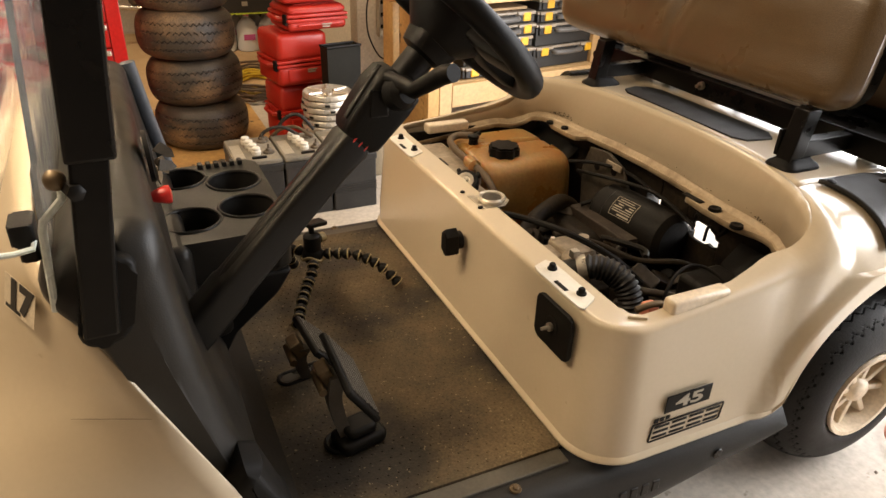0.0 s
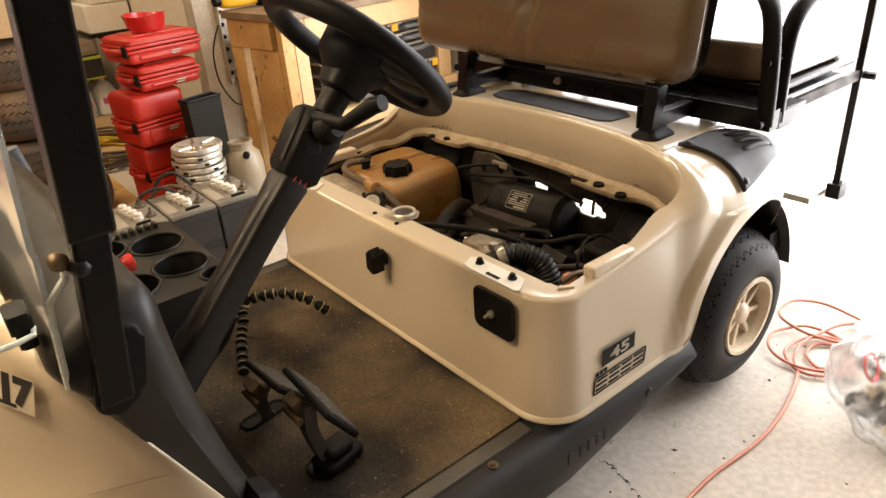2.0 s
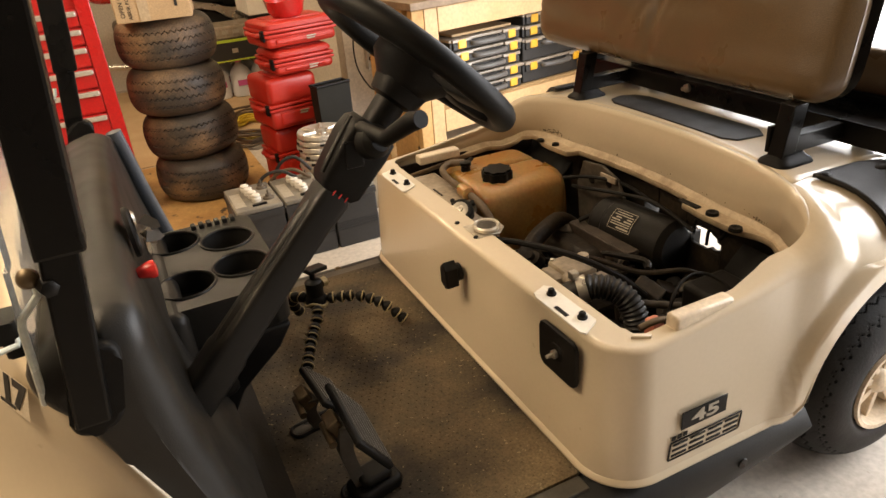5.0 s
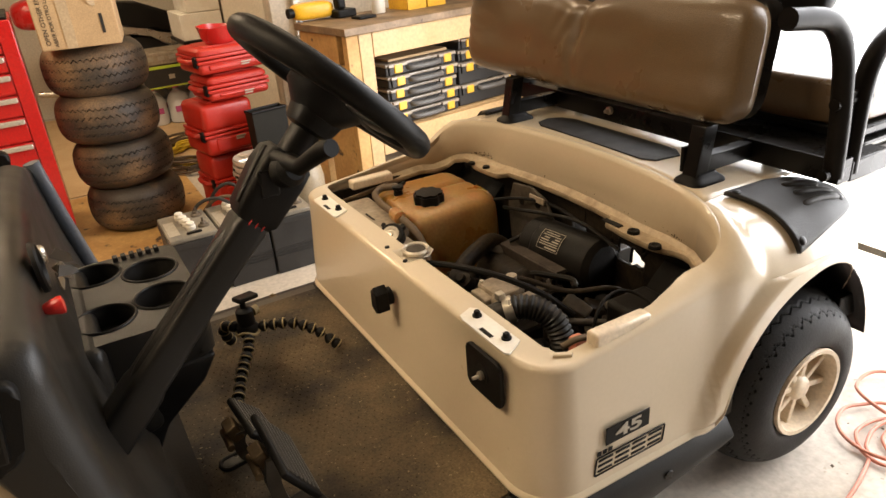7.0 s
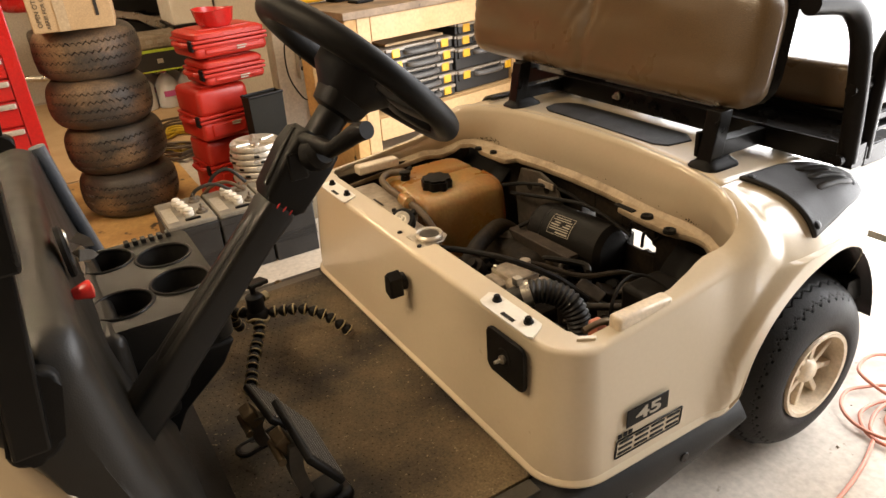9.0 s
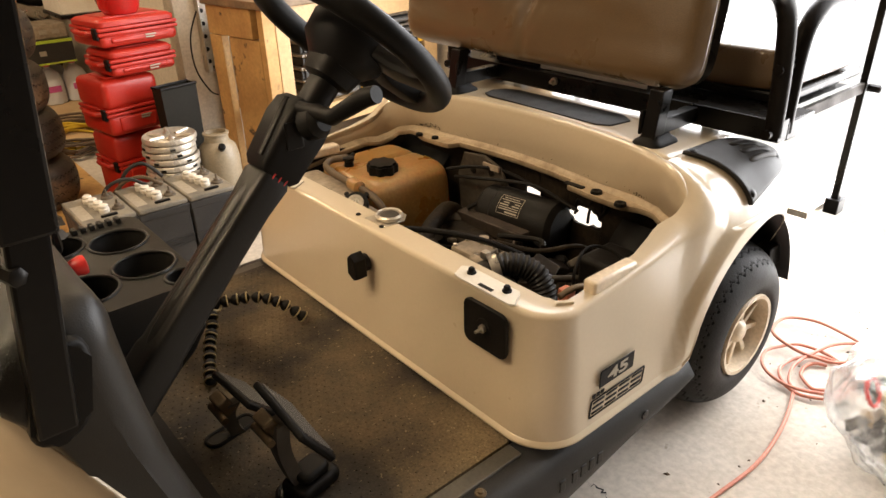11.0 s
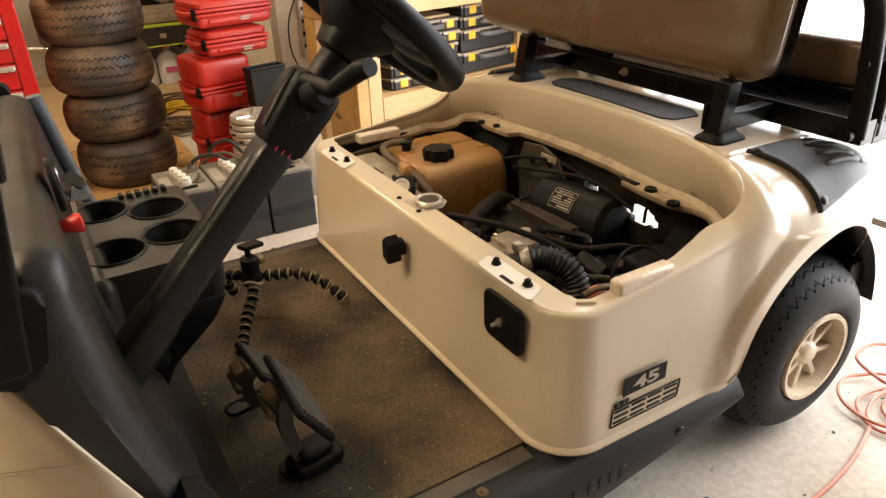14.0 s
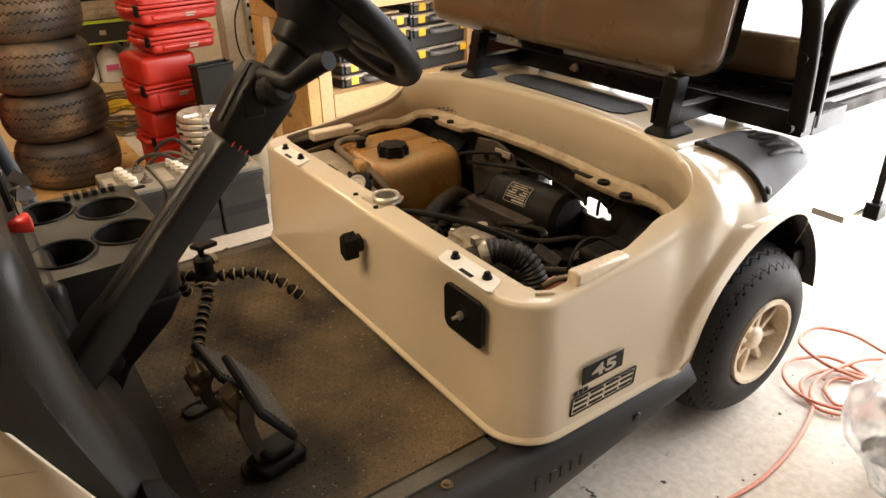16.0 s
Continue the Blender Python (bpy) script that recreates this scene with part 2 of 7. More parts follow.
PANE_EDGE = mat("frosted_pane_edge", (0.74, 0.80, 0.76), 0.3, bump=0.0, Transmission_Weight=0.15)
GLASS = clear("scratched_acrylic", (0.96, 0.97, 0.95), 0.04, 0.968, ior=1.08)
JUG = clear("milky_jug_plastic", (0.90, 0.92, 0.94), 0.30, 0.35)
BAG = clear("clear_polythene", (0.90, 0.90, 0.89), 0.08, 0.94, 30, 1.0)
SPRAYTANK = mat("yellowed_tank_plastic", (0.29, 0.235, 0.155), 0.45, tint=(0.21, 0.16, 0.10), scale=10, bump=0.05)


# ---- building helpers ----
ORIGIN = {}


def thing(name, loc, label, category, group="", kind=""):
    ob = new(name)
    ob.empty_display_size = 0.05
    ob.location = loc
    ORIGIN[ob.name] = Vector(loc)
    return tagged(ob, label, category, group, kind)


def flatten(me):
    """Large faces framed by narrow bevels are shaded flat, so that only the bevels are round."""
    if not 6 < len(me.polygons) < 6000:
        return
    bm = bmesh.new()
    bm.from_mesh(me)
    flat = []
    for f in bm.faces:
        near = [(e.link_faces[0] if e.link_faces[1] is f else e.link_faces[1]) for e in f.edges if len(e.link_faces) == 2]
        if near and all(f.normal.dot(g.normal) < 0.978 for g in near) and f.calc_area() > 2.5 * sum(g.calc_area() for g in near) / len(near):
            flat.append(f.index)
    bm.free()
    for i in flat:
        me.polygons[i].use_smooth = False


def link_mesh(name, bm, material):
    """One mesh from a bmesh, or from a pair of vertices and faces."""
    me = bpy.data.meshes.new(name)
    slots = None
    if isinstance(bm, tuple):
        slots = bm[2] if len(bm) > 2 else None
        me.from_pydata([tuple(map(float, v)) for v in bm[0]], [], [tuple(map(int, f)) for f in bm[1]])
    else:
        bmesh.ops.recalc_face_normals(bm, faces=bm.faces)
        bm.to_mesh(me)
        bm.free()
    for m in (material if isinstance(material, (list, tuple)) else [material]):
        me.materials.append(m)
    if slots:
        me.polygons.foreach_set("material_index", slots)
    me.polygons.foreach_set("use_smooth", [True] * len(me.polygons))
    me.set_sharp_from_angle(angle=radians(38))
    flatten(me)
    return me


def part(name, bm, material, parent, label="", kind=""):
    """One mesh object, given in world places, under a thing or under a part."""
    base = ORIGIN[parent.name]
    me = link_mesh(name, bm, material)
    me.transform(Matrix.Translation(-base))
    ob = new(name, me)
    ob.parent = parent
    ORIGIN[ob.name] = base
    return tagged(ob, label, "", "", kind)


def solo(name, bm, material, label, category, loc=(0, 0, 0), group="", kind=""):
    """A top-level thing of one mesh, with its origin at loc."""
    me = link_mesh(name, bm, material)
    me.transform(Matrix.Translation(-Vector(loc)))
    ob = new(name, me)
    ob.location = loc
    ORIGIN[ob.name] = Vector(loc)
    return tagged(ob, label, category, group, kind)


def solid(ob, thick, offset=-1.0):
    md = ob.modifiers.new("shell", "SOLIDIFY")
    md.thickness, md.offset = thick, offset
    return ob


def turn(rx=0, ry=0, rz=0, at=(0, 0, 0)):
    c = Vector(at)
    return Matrix.Translation(c) @ pose(0, 0, 0, rx, ry, rz) @ Matrix.Translation(-c)


def box(bm, x0, x1, y0, y1, z0, z1, bevel=0.0, seg=2, m=None):
    got = bmesh.ops.create_cube(bm, size=1.0, matrix=Matrix.Translation(((x0 + x1) / 2, (y0 + y1) / 2, (z0 + z1) / 2)) @ Matrix.Diagonal((x1 - x0, y1 - y0, z1 - z0, 1)))
    vs = got["verts"]
    if bevel:
        es = list({e for v in vs for e in v.link_edges})
        out = bmesh.ops.bevel(bm, geom=es, offset=bevel, segments=seg, profile=0.5, affect="EDGES")
        vs = list({v for f in out["faces"] for v in f.verts} | {v for v in vs if v.is_valid})
    if m is not None:
        bmesh.ops.transform(bm, matrix=m, verts=vs)
    return vs


def axes_for(way):
    way = Vector(way).normalized()
    side = way.cross(Vector((0, 0, 1)) if abs(way.z) < 0.9 else Vector((1, 0, 0))).normalized()
    return side, way.cross(side).normalized()


def rings(bm, loops, cap=True, closed=False):
    """Skins a list of loops of equal length."""
    vs = [[bm.verts.new(p) for p in loop] for loop in loops]
    n = len(vs[0])
    pairs = list(zip(vs, vs[1:])) + ([(vs[-1], vs[0])] if closed else [])
    for a, b in pairs:
        for i in range(n):
            bm.faces.new((a[i], a[(i + 1) % n], b[(i + 1) % n], b[i]))
    if cap and not closed:
        bm.faces.new(vs[0])
        bm.faces.new(vs[-1])
    return vs


def tube(bm, pts, r, n=10, closed=False, squash=1.0):
    """A round bar along a line of places; r is one radius or one for each place."""
    pts = [Vector(p) for p in pts]
    k = len(pts)
    rs = r if isinstance(r, (list, tuple)) else [r] * k
    loops, side = [], None
    for i, p in enumerate(pts):
        a = pts[i - 1] if i or closed else p
        b = pts[(i + 1) % k] if i < k - 1 or closed else p
        way = (b - a).normalized()
        if side is None:
            side = axes_for(way)[0]
        side = (side - way * side.dot(way)).normalized()
        up = way.cross(side)
        loops.append([p + rs[i] * (math.cos(t) * side + squash * math.sin(t) * up) for t in (2 * math.pi * j / n for j in range(n))])
    rings(bm, loops, closed=closed)


def smooth_line(pts, steps=6, closed=False):
    """A Catmull-Rom line through places."""
    p = [Vector(q) for q in pts]
    k, out = len(p), []
    for i in range(k if closed else k - 1):
        a, b, c, d = (p[(i + j) % k] if closed else p[min(max(i + j, 0), k - 1)] for j in (-1, 0, 1, 2))
        for s in range(steps):
            t = s / steps
            out.append(0.5 * ((2 * b) + (c - a) * t + (2 * a - 5 * b + 4 * c - d) * t * t + (3 * b - a - 3 * c + d) * t ** 3))
    return out if closed else out + [p[-1]]


def rod(bm, p0, p1, r0, r1=None, n=20):
    tube(bm, [p0, p1], [r0, r0 if r1 is None else r1], n)


def lathe(bm, profile, at=(0, 0, 0), axis=(0, 0, 1), n=32, cap=True):
    """Turns a profile of (radius, height) round an axis."""
    side, up = axes_for(axis)
    way, at = Vector(axis).normalized(), Vector(at)
    rings(bm, [[at + way * h + r * (math.cos(t) * side + math.sin(t) * up) for t in (2 * math.pi * j / n for j in range(n))] for r, h in profile], cap=cap)


def prism(bm, outline, lo, hi, axis="z", bevel=0.0, seg=2):
    """Pushes a flat outline of pairs along an axis."""
    put = {"z": lambda a, b, h: (a, b, h), "y": lambda a, b, h: (a, h, b), "x": lambda a, b, h: (h, a, b)}[axis]
    first = [bm.verts.new(put(a, b, lo)) for a, b in outline]
    last = [bm.verts.new(put(a, b, hi)) for a, b in outline]
    n = len(outline)
    faces = [bm.faces.new(first), bm.faces.new(last)]
    faces += [bm.faces.new((first[i], first[(i + 1) % n], last[(i + 1) % n], last[i])) for i in range(n)]
    if bevel:
        es = list({e for f in faces[:2] for e in f.edges})
        bmesh.ops.bevel(bm, geom=es, offset=bevel, segments=seg, profile=0.5, affect="EDGES")


def cushion(bm, at, size, power=0.35, n=36, k=18, m=None, puff=None):
    """A stuffed block: a ball drawn out towards a box."""
    def f(w):
        return math.copysign(abs(w) ** power, w)
    loops = []
    for i in range(1, k):
        a = -math.pi / 2 + math.pi * i / k
        loop = []
        for j in range(n):
            b = 2 * math.pi * j / n
            q = Vector((f(math.cos(a)) * f(math.cos(b)), f(math.cos(a)) * f(math.sin(b)), f(math.sin(a))))
            if puff:
                q = puff(q)
            v = Vector((q.x * size[0] / 2, q.y * size[1] / 2, q.z * size[2] / 2))
            loop.append((m @ v if m is not None else v) + Vector(at))
        loops.append(loop)
    rings(bm, loops)


def sheet(f, nu, nv, wrap=False):
    """Vertices and faces of a surface f(u, v), u and v from 0 to 1."""
    vs = [f(i / nu, j / nv) for i in range(nu + (0 if wrap else 1)) for j in range(nv + 1)]
    w, rows = nv + 1, nu + (0 if wrap else 1)
    fs = [(i * w + j, ((i + 1) % rows) * w + j, ((i + 1) % rows) * w + j + 1, i * w + j + 1) for i in range(nu) for j in range(nv)]
    return vs, fs


def rounded(x0, x1, y0, y1, r, n=5):
    """The outline of a rectangle with round corners."""
    out = []
    for cx, cy, a in ((x1 - r, y1 - r, 0), (x0 + r, y1 - r, 90), (x0 + r, y0 + r, 180), (x1 - r, y0 + r, 270)):
        out += [(cx + r * math.cos(radians(a + 90 * i / n)), cy + r * math.sin(radians(a + 90 * i / n))) for i in range(n + 1)]
    return out


def holed(bm, outline, holes, z, low, hole_low, taper=0.9):
    """A flat top with round wells: an outline, wells as (x, y, r), the top's height, the skirt's foot and the wells' floor."""
    def loop(pts):
        vs = [bm.verts.new((a, b, z)) for a, b in pts]
        return [bm.edges.new((vs[i], vs[(i + 1) % len(vs)])) for i in range(len(vs))], vs
    edges, rim = loop(outline)
    wells = []
    for x, y, r in holes:
        es, vs = loop([(x + r * math.cos(2 * math.pi * i / 28), y + r * math.sin(2 * math.pi * i / 28)) for i in range(28)])
        edges += es
        wells.append((x, y, vs))
    bmesh.ops.triangle_fill(bm, use_beauty=True, use_dissolve=False, edges=edges)
    for x, y, vs in wells:
        prev = vs
        for f, h in ((1.0, z - 0.006), (0.97, z - 0.012), (taper, hole_low)):
            nxt = [bm.verts.new((x + (v.co.x - x) * f, y + (v.co.y - y) * f, h)) for v in vs]
            for i in range(len(vs)):
                bm.faces.new((prev[i], prev[(i + 1) % len(vs)], nxt[(i + 1) % len(vs)], nxt[i]))
            prev = nxt
        bm.faces.new(prev)
    mx, my = sum(v.co.x for v in rim) / len(rim), sum(v.co.y for v in rim) / len(rim)
    rim_low = [bm.verts.new((v.co.x, v.co.y, z - 0.008)) for v in rim]
    for i in range(len(rim)):
        bm.faces.new((rim[i], rim[(i + 1) % len(rim)], rim_low[(i + 1) % len(rim)], rim_low[i]))
    rim = rim_low
    nxt = [bm.verts.new((mx + 0.93 * (v.co.x - mx), my + 0.93 * (v.co.y - my), low)) for v in rim]
    for i in range(len(rim)):
        bm.faces.new((rim[i], rim[(i + 1) % len(rim)], nxt[(i + 1) % len(rim)], nxt[i]))


def words(text, size, m, depth=0.0004, spacing=1.0, bold=0.0):
    """Letters of the built-in font as a mesh, laid by the matrix m."""
    cu = bpy.data.curves.new("letters", "FONT")
    cu.body, cu.size, cu.extrude, cu.space_character, cu.offset = text, size, depth, spacing, bold
    cu.align_x, cu.align_y = "CENTER", "CENTER"
    ob = bpy.data.objects.new("letters", cu)
    scene.collection.objects.link(ob)
    bpy.context.view_layer.update()
    me = bpy.data.meshes.new_from_object(ob.evaluated_get(bpy.context.evaluated_depsgraph_get()))
    bpy.data.objects.remove(ob)
    bm = bmesh.new()
    bm.from_mesh(me)
    bpy.data.meshes.remove(me)
    bmesh.ops.transform(bm, matrix=m, verts=bm.verts)
    return bm


def B(*calls):
    """A bmesh filled by calls of (maker, arguments...)."""
    bm = bmesh.new()
    for maker, *args in calls:
        named = args.pop() if args and isinstance(args[-1], dict) else {}
        maker(bm, *args, **named)
    return bm


def smooth(a, b, x):
    t = min(1.0, max(0.0, (x - a) / (b - a)))
    return t * t * (3 - 2 * t)


def along(table, x):
    """Straight lines between pairs of a table."""
    for (a, p), (b, q) in zip(table, table[1:]):
        if x <= b:
            return p + (q - p) * (max(x, a) - a) / (b - a)
    return table[-1][1]


# ---- setting ----
solo("ground", B((box, -60, 60, -60, 60, -0.30, -0.012)), DRIVE, "sunlit pale concrete ground outside the garage", "ground", kind="structure")
solo("floor", B((box, -3.0, 1.80, -3.0, 5.6, -0.2, 0.0)), CONCRETE, "worn beige concrete garage floor with cracks and grit", "floor", kind="structure")
# ceiling, west and south walls are unseen and added to enclose the light
solo("ceiling", B((box, -3.1, 1.92, -3.1, 5.7, 2.5, 2.62)), CEIL, "plain brown ceiling added out of view to close the garage", "ceiling", kind="structure")
solo("wall_west", B((box, -3.12, -3.0, -3.1, 5.7, 0, 2.5)), DIMWALL, "plain brown wall added out of view to close the garage", "wall", kind="structure")
solo("wall_south", B((box, -3.0, 1.92, -3.12, -3.0, 0, 2.5)), DIMWALL, "plain brown wall added out of view to close the garage", "wall", kind="structure")
solo("wall_north", B((box, -3.0, 0.66, 5.6, 5.72, 0, 2.5)), PLASTER, "painted wall at the back of the storage bay", "wall", kind="structure")
solo("wall_partition", B((box, 0.56, 1.80, 2.95, 3.07, 0, 2.5), (box, 0.56, 0.68, 3.07, 5.6, 0, 2.5)), PLASTER, "cream painted partition wall beside the storage bay", "wall", kind="structure")
solo("wall_east", B((box, 1.80, 1.92, -3.0, -0.98, 0, 2.5), (box, 1.80, 1.92, 1.76, 3.07, 0, 2.5), (box, 1.80, 1.92, -0.98, 1.76, 2.2, 2.5)), PLASTER,
     "garage front wall round the open vehicle door", "wall", kind="structure")
solo("door_jamb", B((box, 1.775, 1.91, 1.635, 1.756, 0, 2.196, 0.004), (box, 1.785, 1.90, 1.615, 1.632, 0, 2.196, 0.002)), OLDPINE, "bare timber jamb of the vehicle door", "door jamb", kind="structure")

# ---- golf cart ----
cart = thing("golf_cart", (0.3, 0.58, 0.0), "champagne beige golf cart with its front seat cushion lifted off", "golf cart")
MID = 0.58  # the cart's middle line, across
FLOOR = 0.288


def mirror(p):
    return Vector((p[0], 2 * MID - p[1], p[2]))


# the seat pod: a skirt whose foot follows the wheel arch and whose top rolls over into the deck
ARCH_X, ARCH_Z, ARCH_RX, ARCH_RZ = 0.675, 0.24, 0.262, 0.318


def pod_path():
    """Places round the pod in plan, from the near rear corner forward and across to the far one: x, y and the outward way."""
    near = []
    for i in range(13):
        a = radians(90 - 90 * i / 12)
        near.append((0.745 + 0.22 * math.sin(a), 0.24 - 0.22 * math.cos(a), math.sin(a), -math.cos(a)))
    xs = [0.745 - (0.745 - 0.41) * i / 30 for i in range(1, 31)] + [0.405, 0.395, 0.38, 0.36, 0.34, 0.31, 0.28, 0.24, 0.20, 0.16, 0.12]
    near += [(x, 0.02, 0, -1) for x in xs]
    for i in range(13):
        a = radians(90 * i / 12)
        near.append((0.085 - 0.09 * math.sin(a), 0.11 - 0.09 * math.cos(a), -math.sin(a), -math.cos(a)))
    ys = [0.15, 0.2, 0.26, 0.33, 0.4, 0.47, 0.53]
    near += [(-0.005, y, -1, 0) for y in ys]
    far = [(x, 2 * MID - y, nx, -ny) for x, y, nx, ny in reversed(near)]
    return near + [(-0.005, MID, -1, 0)] + far


def pod_foot(x):
    u = (x - ARCH_X) / ARCH_RX
    return max(0.295, ARCH_Z + ARCH_RZ * math.sqrt(1 - u * u)) if abs(u) < 1 else 0.295


INSET = [(-0.01, 0.012), (0.28, 0.016), (0.34, 0.028), (0.415, 0.044), (0.452, 0.056), (0.472, 0.072), (0.487, 0.096), (0.502, 0.126), (0.518, 0.152), (2, 0.152)]
TOP = [(-0.01, 0.5655), (0.08, 0.5655), (0.20, 0.578), (0.28, 0.589), (0.34, 0.600), (0.415, 0.622), (0.452, 0.648), (0.472, 0.668), (0.487, 0.682), (0.51, 0.690), (0.55, 0.692), (0.72, 0.692), (0.97, 0.665)]


def pod_top(x, nx, ny):
    return along(TOP, x), along(INSET, x)


def flare(x, z):
    u, w = (x - ARCH_X) / (ARCH_RX + 0.0), (z - ARCH_Z) / ARCH_RZ
    d = (math.hypot(u, max(w, 0)) - 1) * 0.29
    return 0.020 * (1 - smooth(0.035, 0.06, d)) * smooth(0.27, 0.34, z) * (1 - 0.75 * smooth(0.60, 0.80, x)) if -0.4 < d < 0.08 and x > 0.36 else 0.0


def pod_point(st, k, rows=26):
    """Row k up the skirt at the station st."""
    x, y, nx, ny = st
    top, inset = pod_top(x, nx, ny)
    lift = along([(0, 0.010), (0.34, 0.014), (0.415, 0.030), (0.452, 0.055), (0.487, 0.090), (0.52, 0.115), (2, 0.115)], x)
    foot = pod_foot(x)
    side = smooth(0.38, 0.46, x)
    if k < 3:
        z = foot + (0.0, 0.004, 0.010)[k]
        out = ((0.008, 0.007, 0.0)[k]) * (1 - side)
    else:
        t = (k - 2) / (rows - 10)
        if t <= 1:
            z = foot + 0.012 + (top - lift - foot - 0.012) * t
            out = 0.0
        else:
            a = (k - (rows - 8)) / 8 * math.pi / 2
            z = top - lift * (1 - math.sin(a))
            out = -inset * (1 - math.cos(a))
    lean = -0.014 * smooth(0.30, 0.57, z) * (1 - side)
    o = out + lean + flare(x, z) * (1 if z < top - lift else 0.3)
    return Vector((x + nx * o, y + ny * o, z))


STATIONS = pod_path()
ROWS_UP = 26
verts, faces = [], []
for st in STATIONS:
    verts += [pod_point(st, k) for k in range(ROWS_UP + 1)]
    # the inward flange and its lip
    x, y, nx, ny = st
    last, fl = verts[-1], 0.046 * (1 - smooth(0.02, 0.10, x)) + (0.002 if y > MID else 0.018) * smooth(0.02, 0.10, x) * (1 - smooth(0.36, 0.44, x)) + 0.004
    verts += [last + Vector((-nx * fl * 0.5, -ny * fl * 0.5, 0)), last + Vector((-nx * fl, -ny * fl, 0)), last + Vector((-nx * fl, -ny * fl, -0.014))]
w = ROWS_UP + 4
faces = [(i * w + j, i * w + j + 1, (i + 1) * w + j + 1, (i + 1) * w + j) for i in range(len(STATIONS) - 1) for j in range(w - 1)]
pod = part("seat_pod", (verts, faces), PAINT, cart, "glossy champagne moulded rear body with an open engine bay")
solid(pod, 0.004)

# rear deck between the rolled sides, up to the bowed edge of the opening
EDGE = [(0.17, 0.514), (0.20, 0.527), (0.24, 0.541), (0.30, 0.554), (0.36, 0.562), (0.47, 0.571), (0.58, 0.574)]


def deck_edge(y):
    return along(EDGE, min(y, 2 * MID - y))


def deck_place(u, v):
    y = 0.168 + (2 * MID - 0.336) * v
    x0 = deck_edge(y)
    x = x0 + (0.79 - x0) * u
    return Vector((x, y, along(TOP, x) + 0.006 * math.sin(math.pi * v)))


for far in (0, 1):
    lobe = [(0.780, 0.27), (0.795, 0.30), (0.806, 0.34), (0.800, 0.38), (0.785, 0.415), (0.765, 0.445), (0.740, 0.466), (0.705, 0.480), (0.705, 0.27)]
    bm = B((prism, lobe, 0.664, along(TOP, 0.78) - 0.0015, "z", 0.006, 3))
    if far:
        bmesh.ops.transform(bm, matrix=Matrix.Translation((0, 2 * MID, 0)) @ Matrix.Diagonal((1, -1, 1, 1)), verts=bm.verts)
    part("deck_lobe", bm, PAINT, pod, "rounded rear edge of the deck")
deck = part("rear_deck", sheet(deck_place, 14, 40), PAINT, pod)
solid(deck, 0.004)


# the well's wall below the opening's edge, with the ledge at its foot
def opening():
    pts = []
    for st in STATIONS:
        x, y, nx, ny = st
        if 0.06 < x <= 0.516 and ny and y < MID:
            q = pod_point(st, ROWS_UP)
            if nx == 0:
                pts.append(q)
    pts.sort(key=lambda p: p.x)
    mid = [deck_place(0, j / 120) for j in range(1, 120)]
    return pts + mid + [mirror(p) for p in reversed(pts)]


EDGE_LINE = opening()
rows = []
for p in EDGE_LINE:
    back = smooth(0.43, 0.52, p.x)
    sgn = 1 if p.y < MID else -1
    inward = Vector((-back, (1 - back) * sgn, 0)).normalized() if 0.172 > min(p.y, 2 * MID - p.y) else Vector((-1, 0, 0))
    deep = smooth(0.34, 0.50, p.x)
    low = p.z - (0.030 if p.y < MID else 0.052) * (1 - deep) - 0.108 * deep
    wide = back * smooth(0.13, 0.34, min(p.y, 2 * MID - p.y))
    base = p + inward * (0.006 + 0.013 * back + 0.040 * wide)
    broad = 1 - smooth(0.385, 0.400, p.y) + smooth(0.790, 0.805, p.y)
    lip = (0.010 if p.y < MID else 0.010 + 0.006 * (1 - back)) + back * (0.004 + 0.030 * broad * smooth(0.17, 0.25, min(p.y, 2 * MID - p.y)))
    rows.append([p] + [p + inward * (0.003 * (1 - back) * q + 0.017 * back * math.sin(q * math.pi / 2)) - Vector((0, 0, (0.006 + 0.014 * back) * (1 - math.cos(q * math.pi / 2)))) for q in (0.25, 0.5, 0.75, 1.0)] + [Vector((base.x, base.y, low + 0.012)), Vector((base.x, base.y, low)) + inward * 0.008,
                 Vector((base.x, base.y, low)) + inward * lip, Vector((base.x, base.y, low - 0.012)) + inward * (lip + 0.001)])


def strip(a, b):
    return [q for r in rows for q in r[a:b + 1]], [(i * (b - a + 1) + j, (i + 1) * (b - a + 1) + j, (i + 1) * (b - a + 1) + j + 1, i * (b - a + 1) + j + 1) for i in range(len(rows) - 1) for j in range(b - a)]


well = part("well_wall", strip(0, 5), PAINT, pod, "glossy inner wall of the engine well")
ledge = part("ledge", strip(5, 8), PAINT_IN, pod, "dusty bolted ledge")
solid(ledge, 0.004)
solid(well, 0.004)
for y, r in ((0.231, 1.35), (0.309, 1.35), (0.872, 1.0), (0.927, 1.0)):
    x = deck_edge(y) - 0.084
    part("grommet", B((lathe, [(0.003 * r, 0.001), (0.007 * r, 0.0035), (0.0095 * r, 0.003), (0.0105 * r, -0.004)], (x, y, 0.590), (0, 0, 1), 18)), BLACK, well)
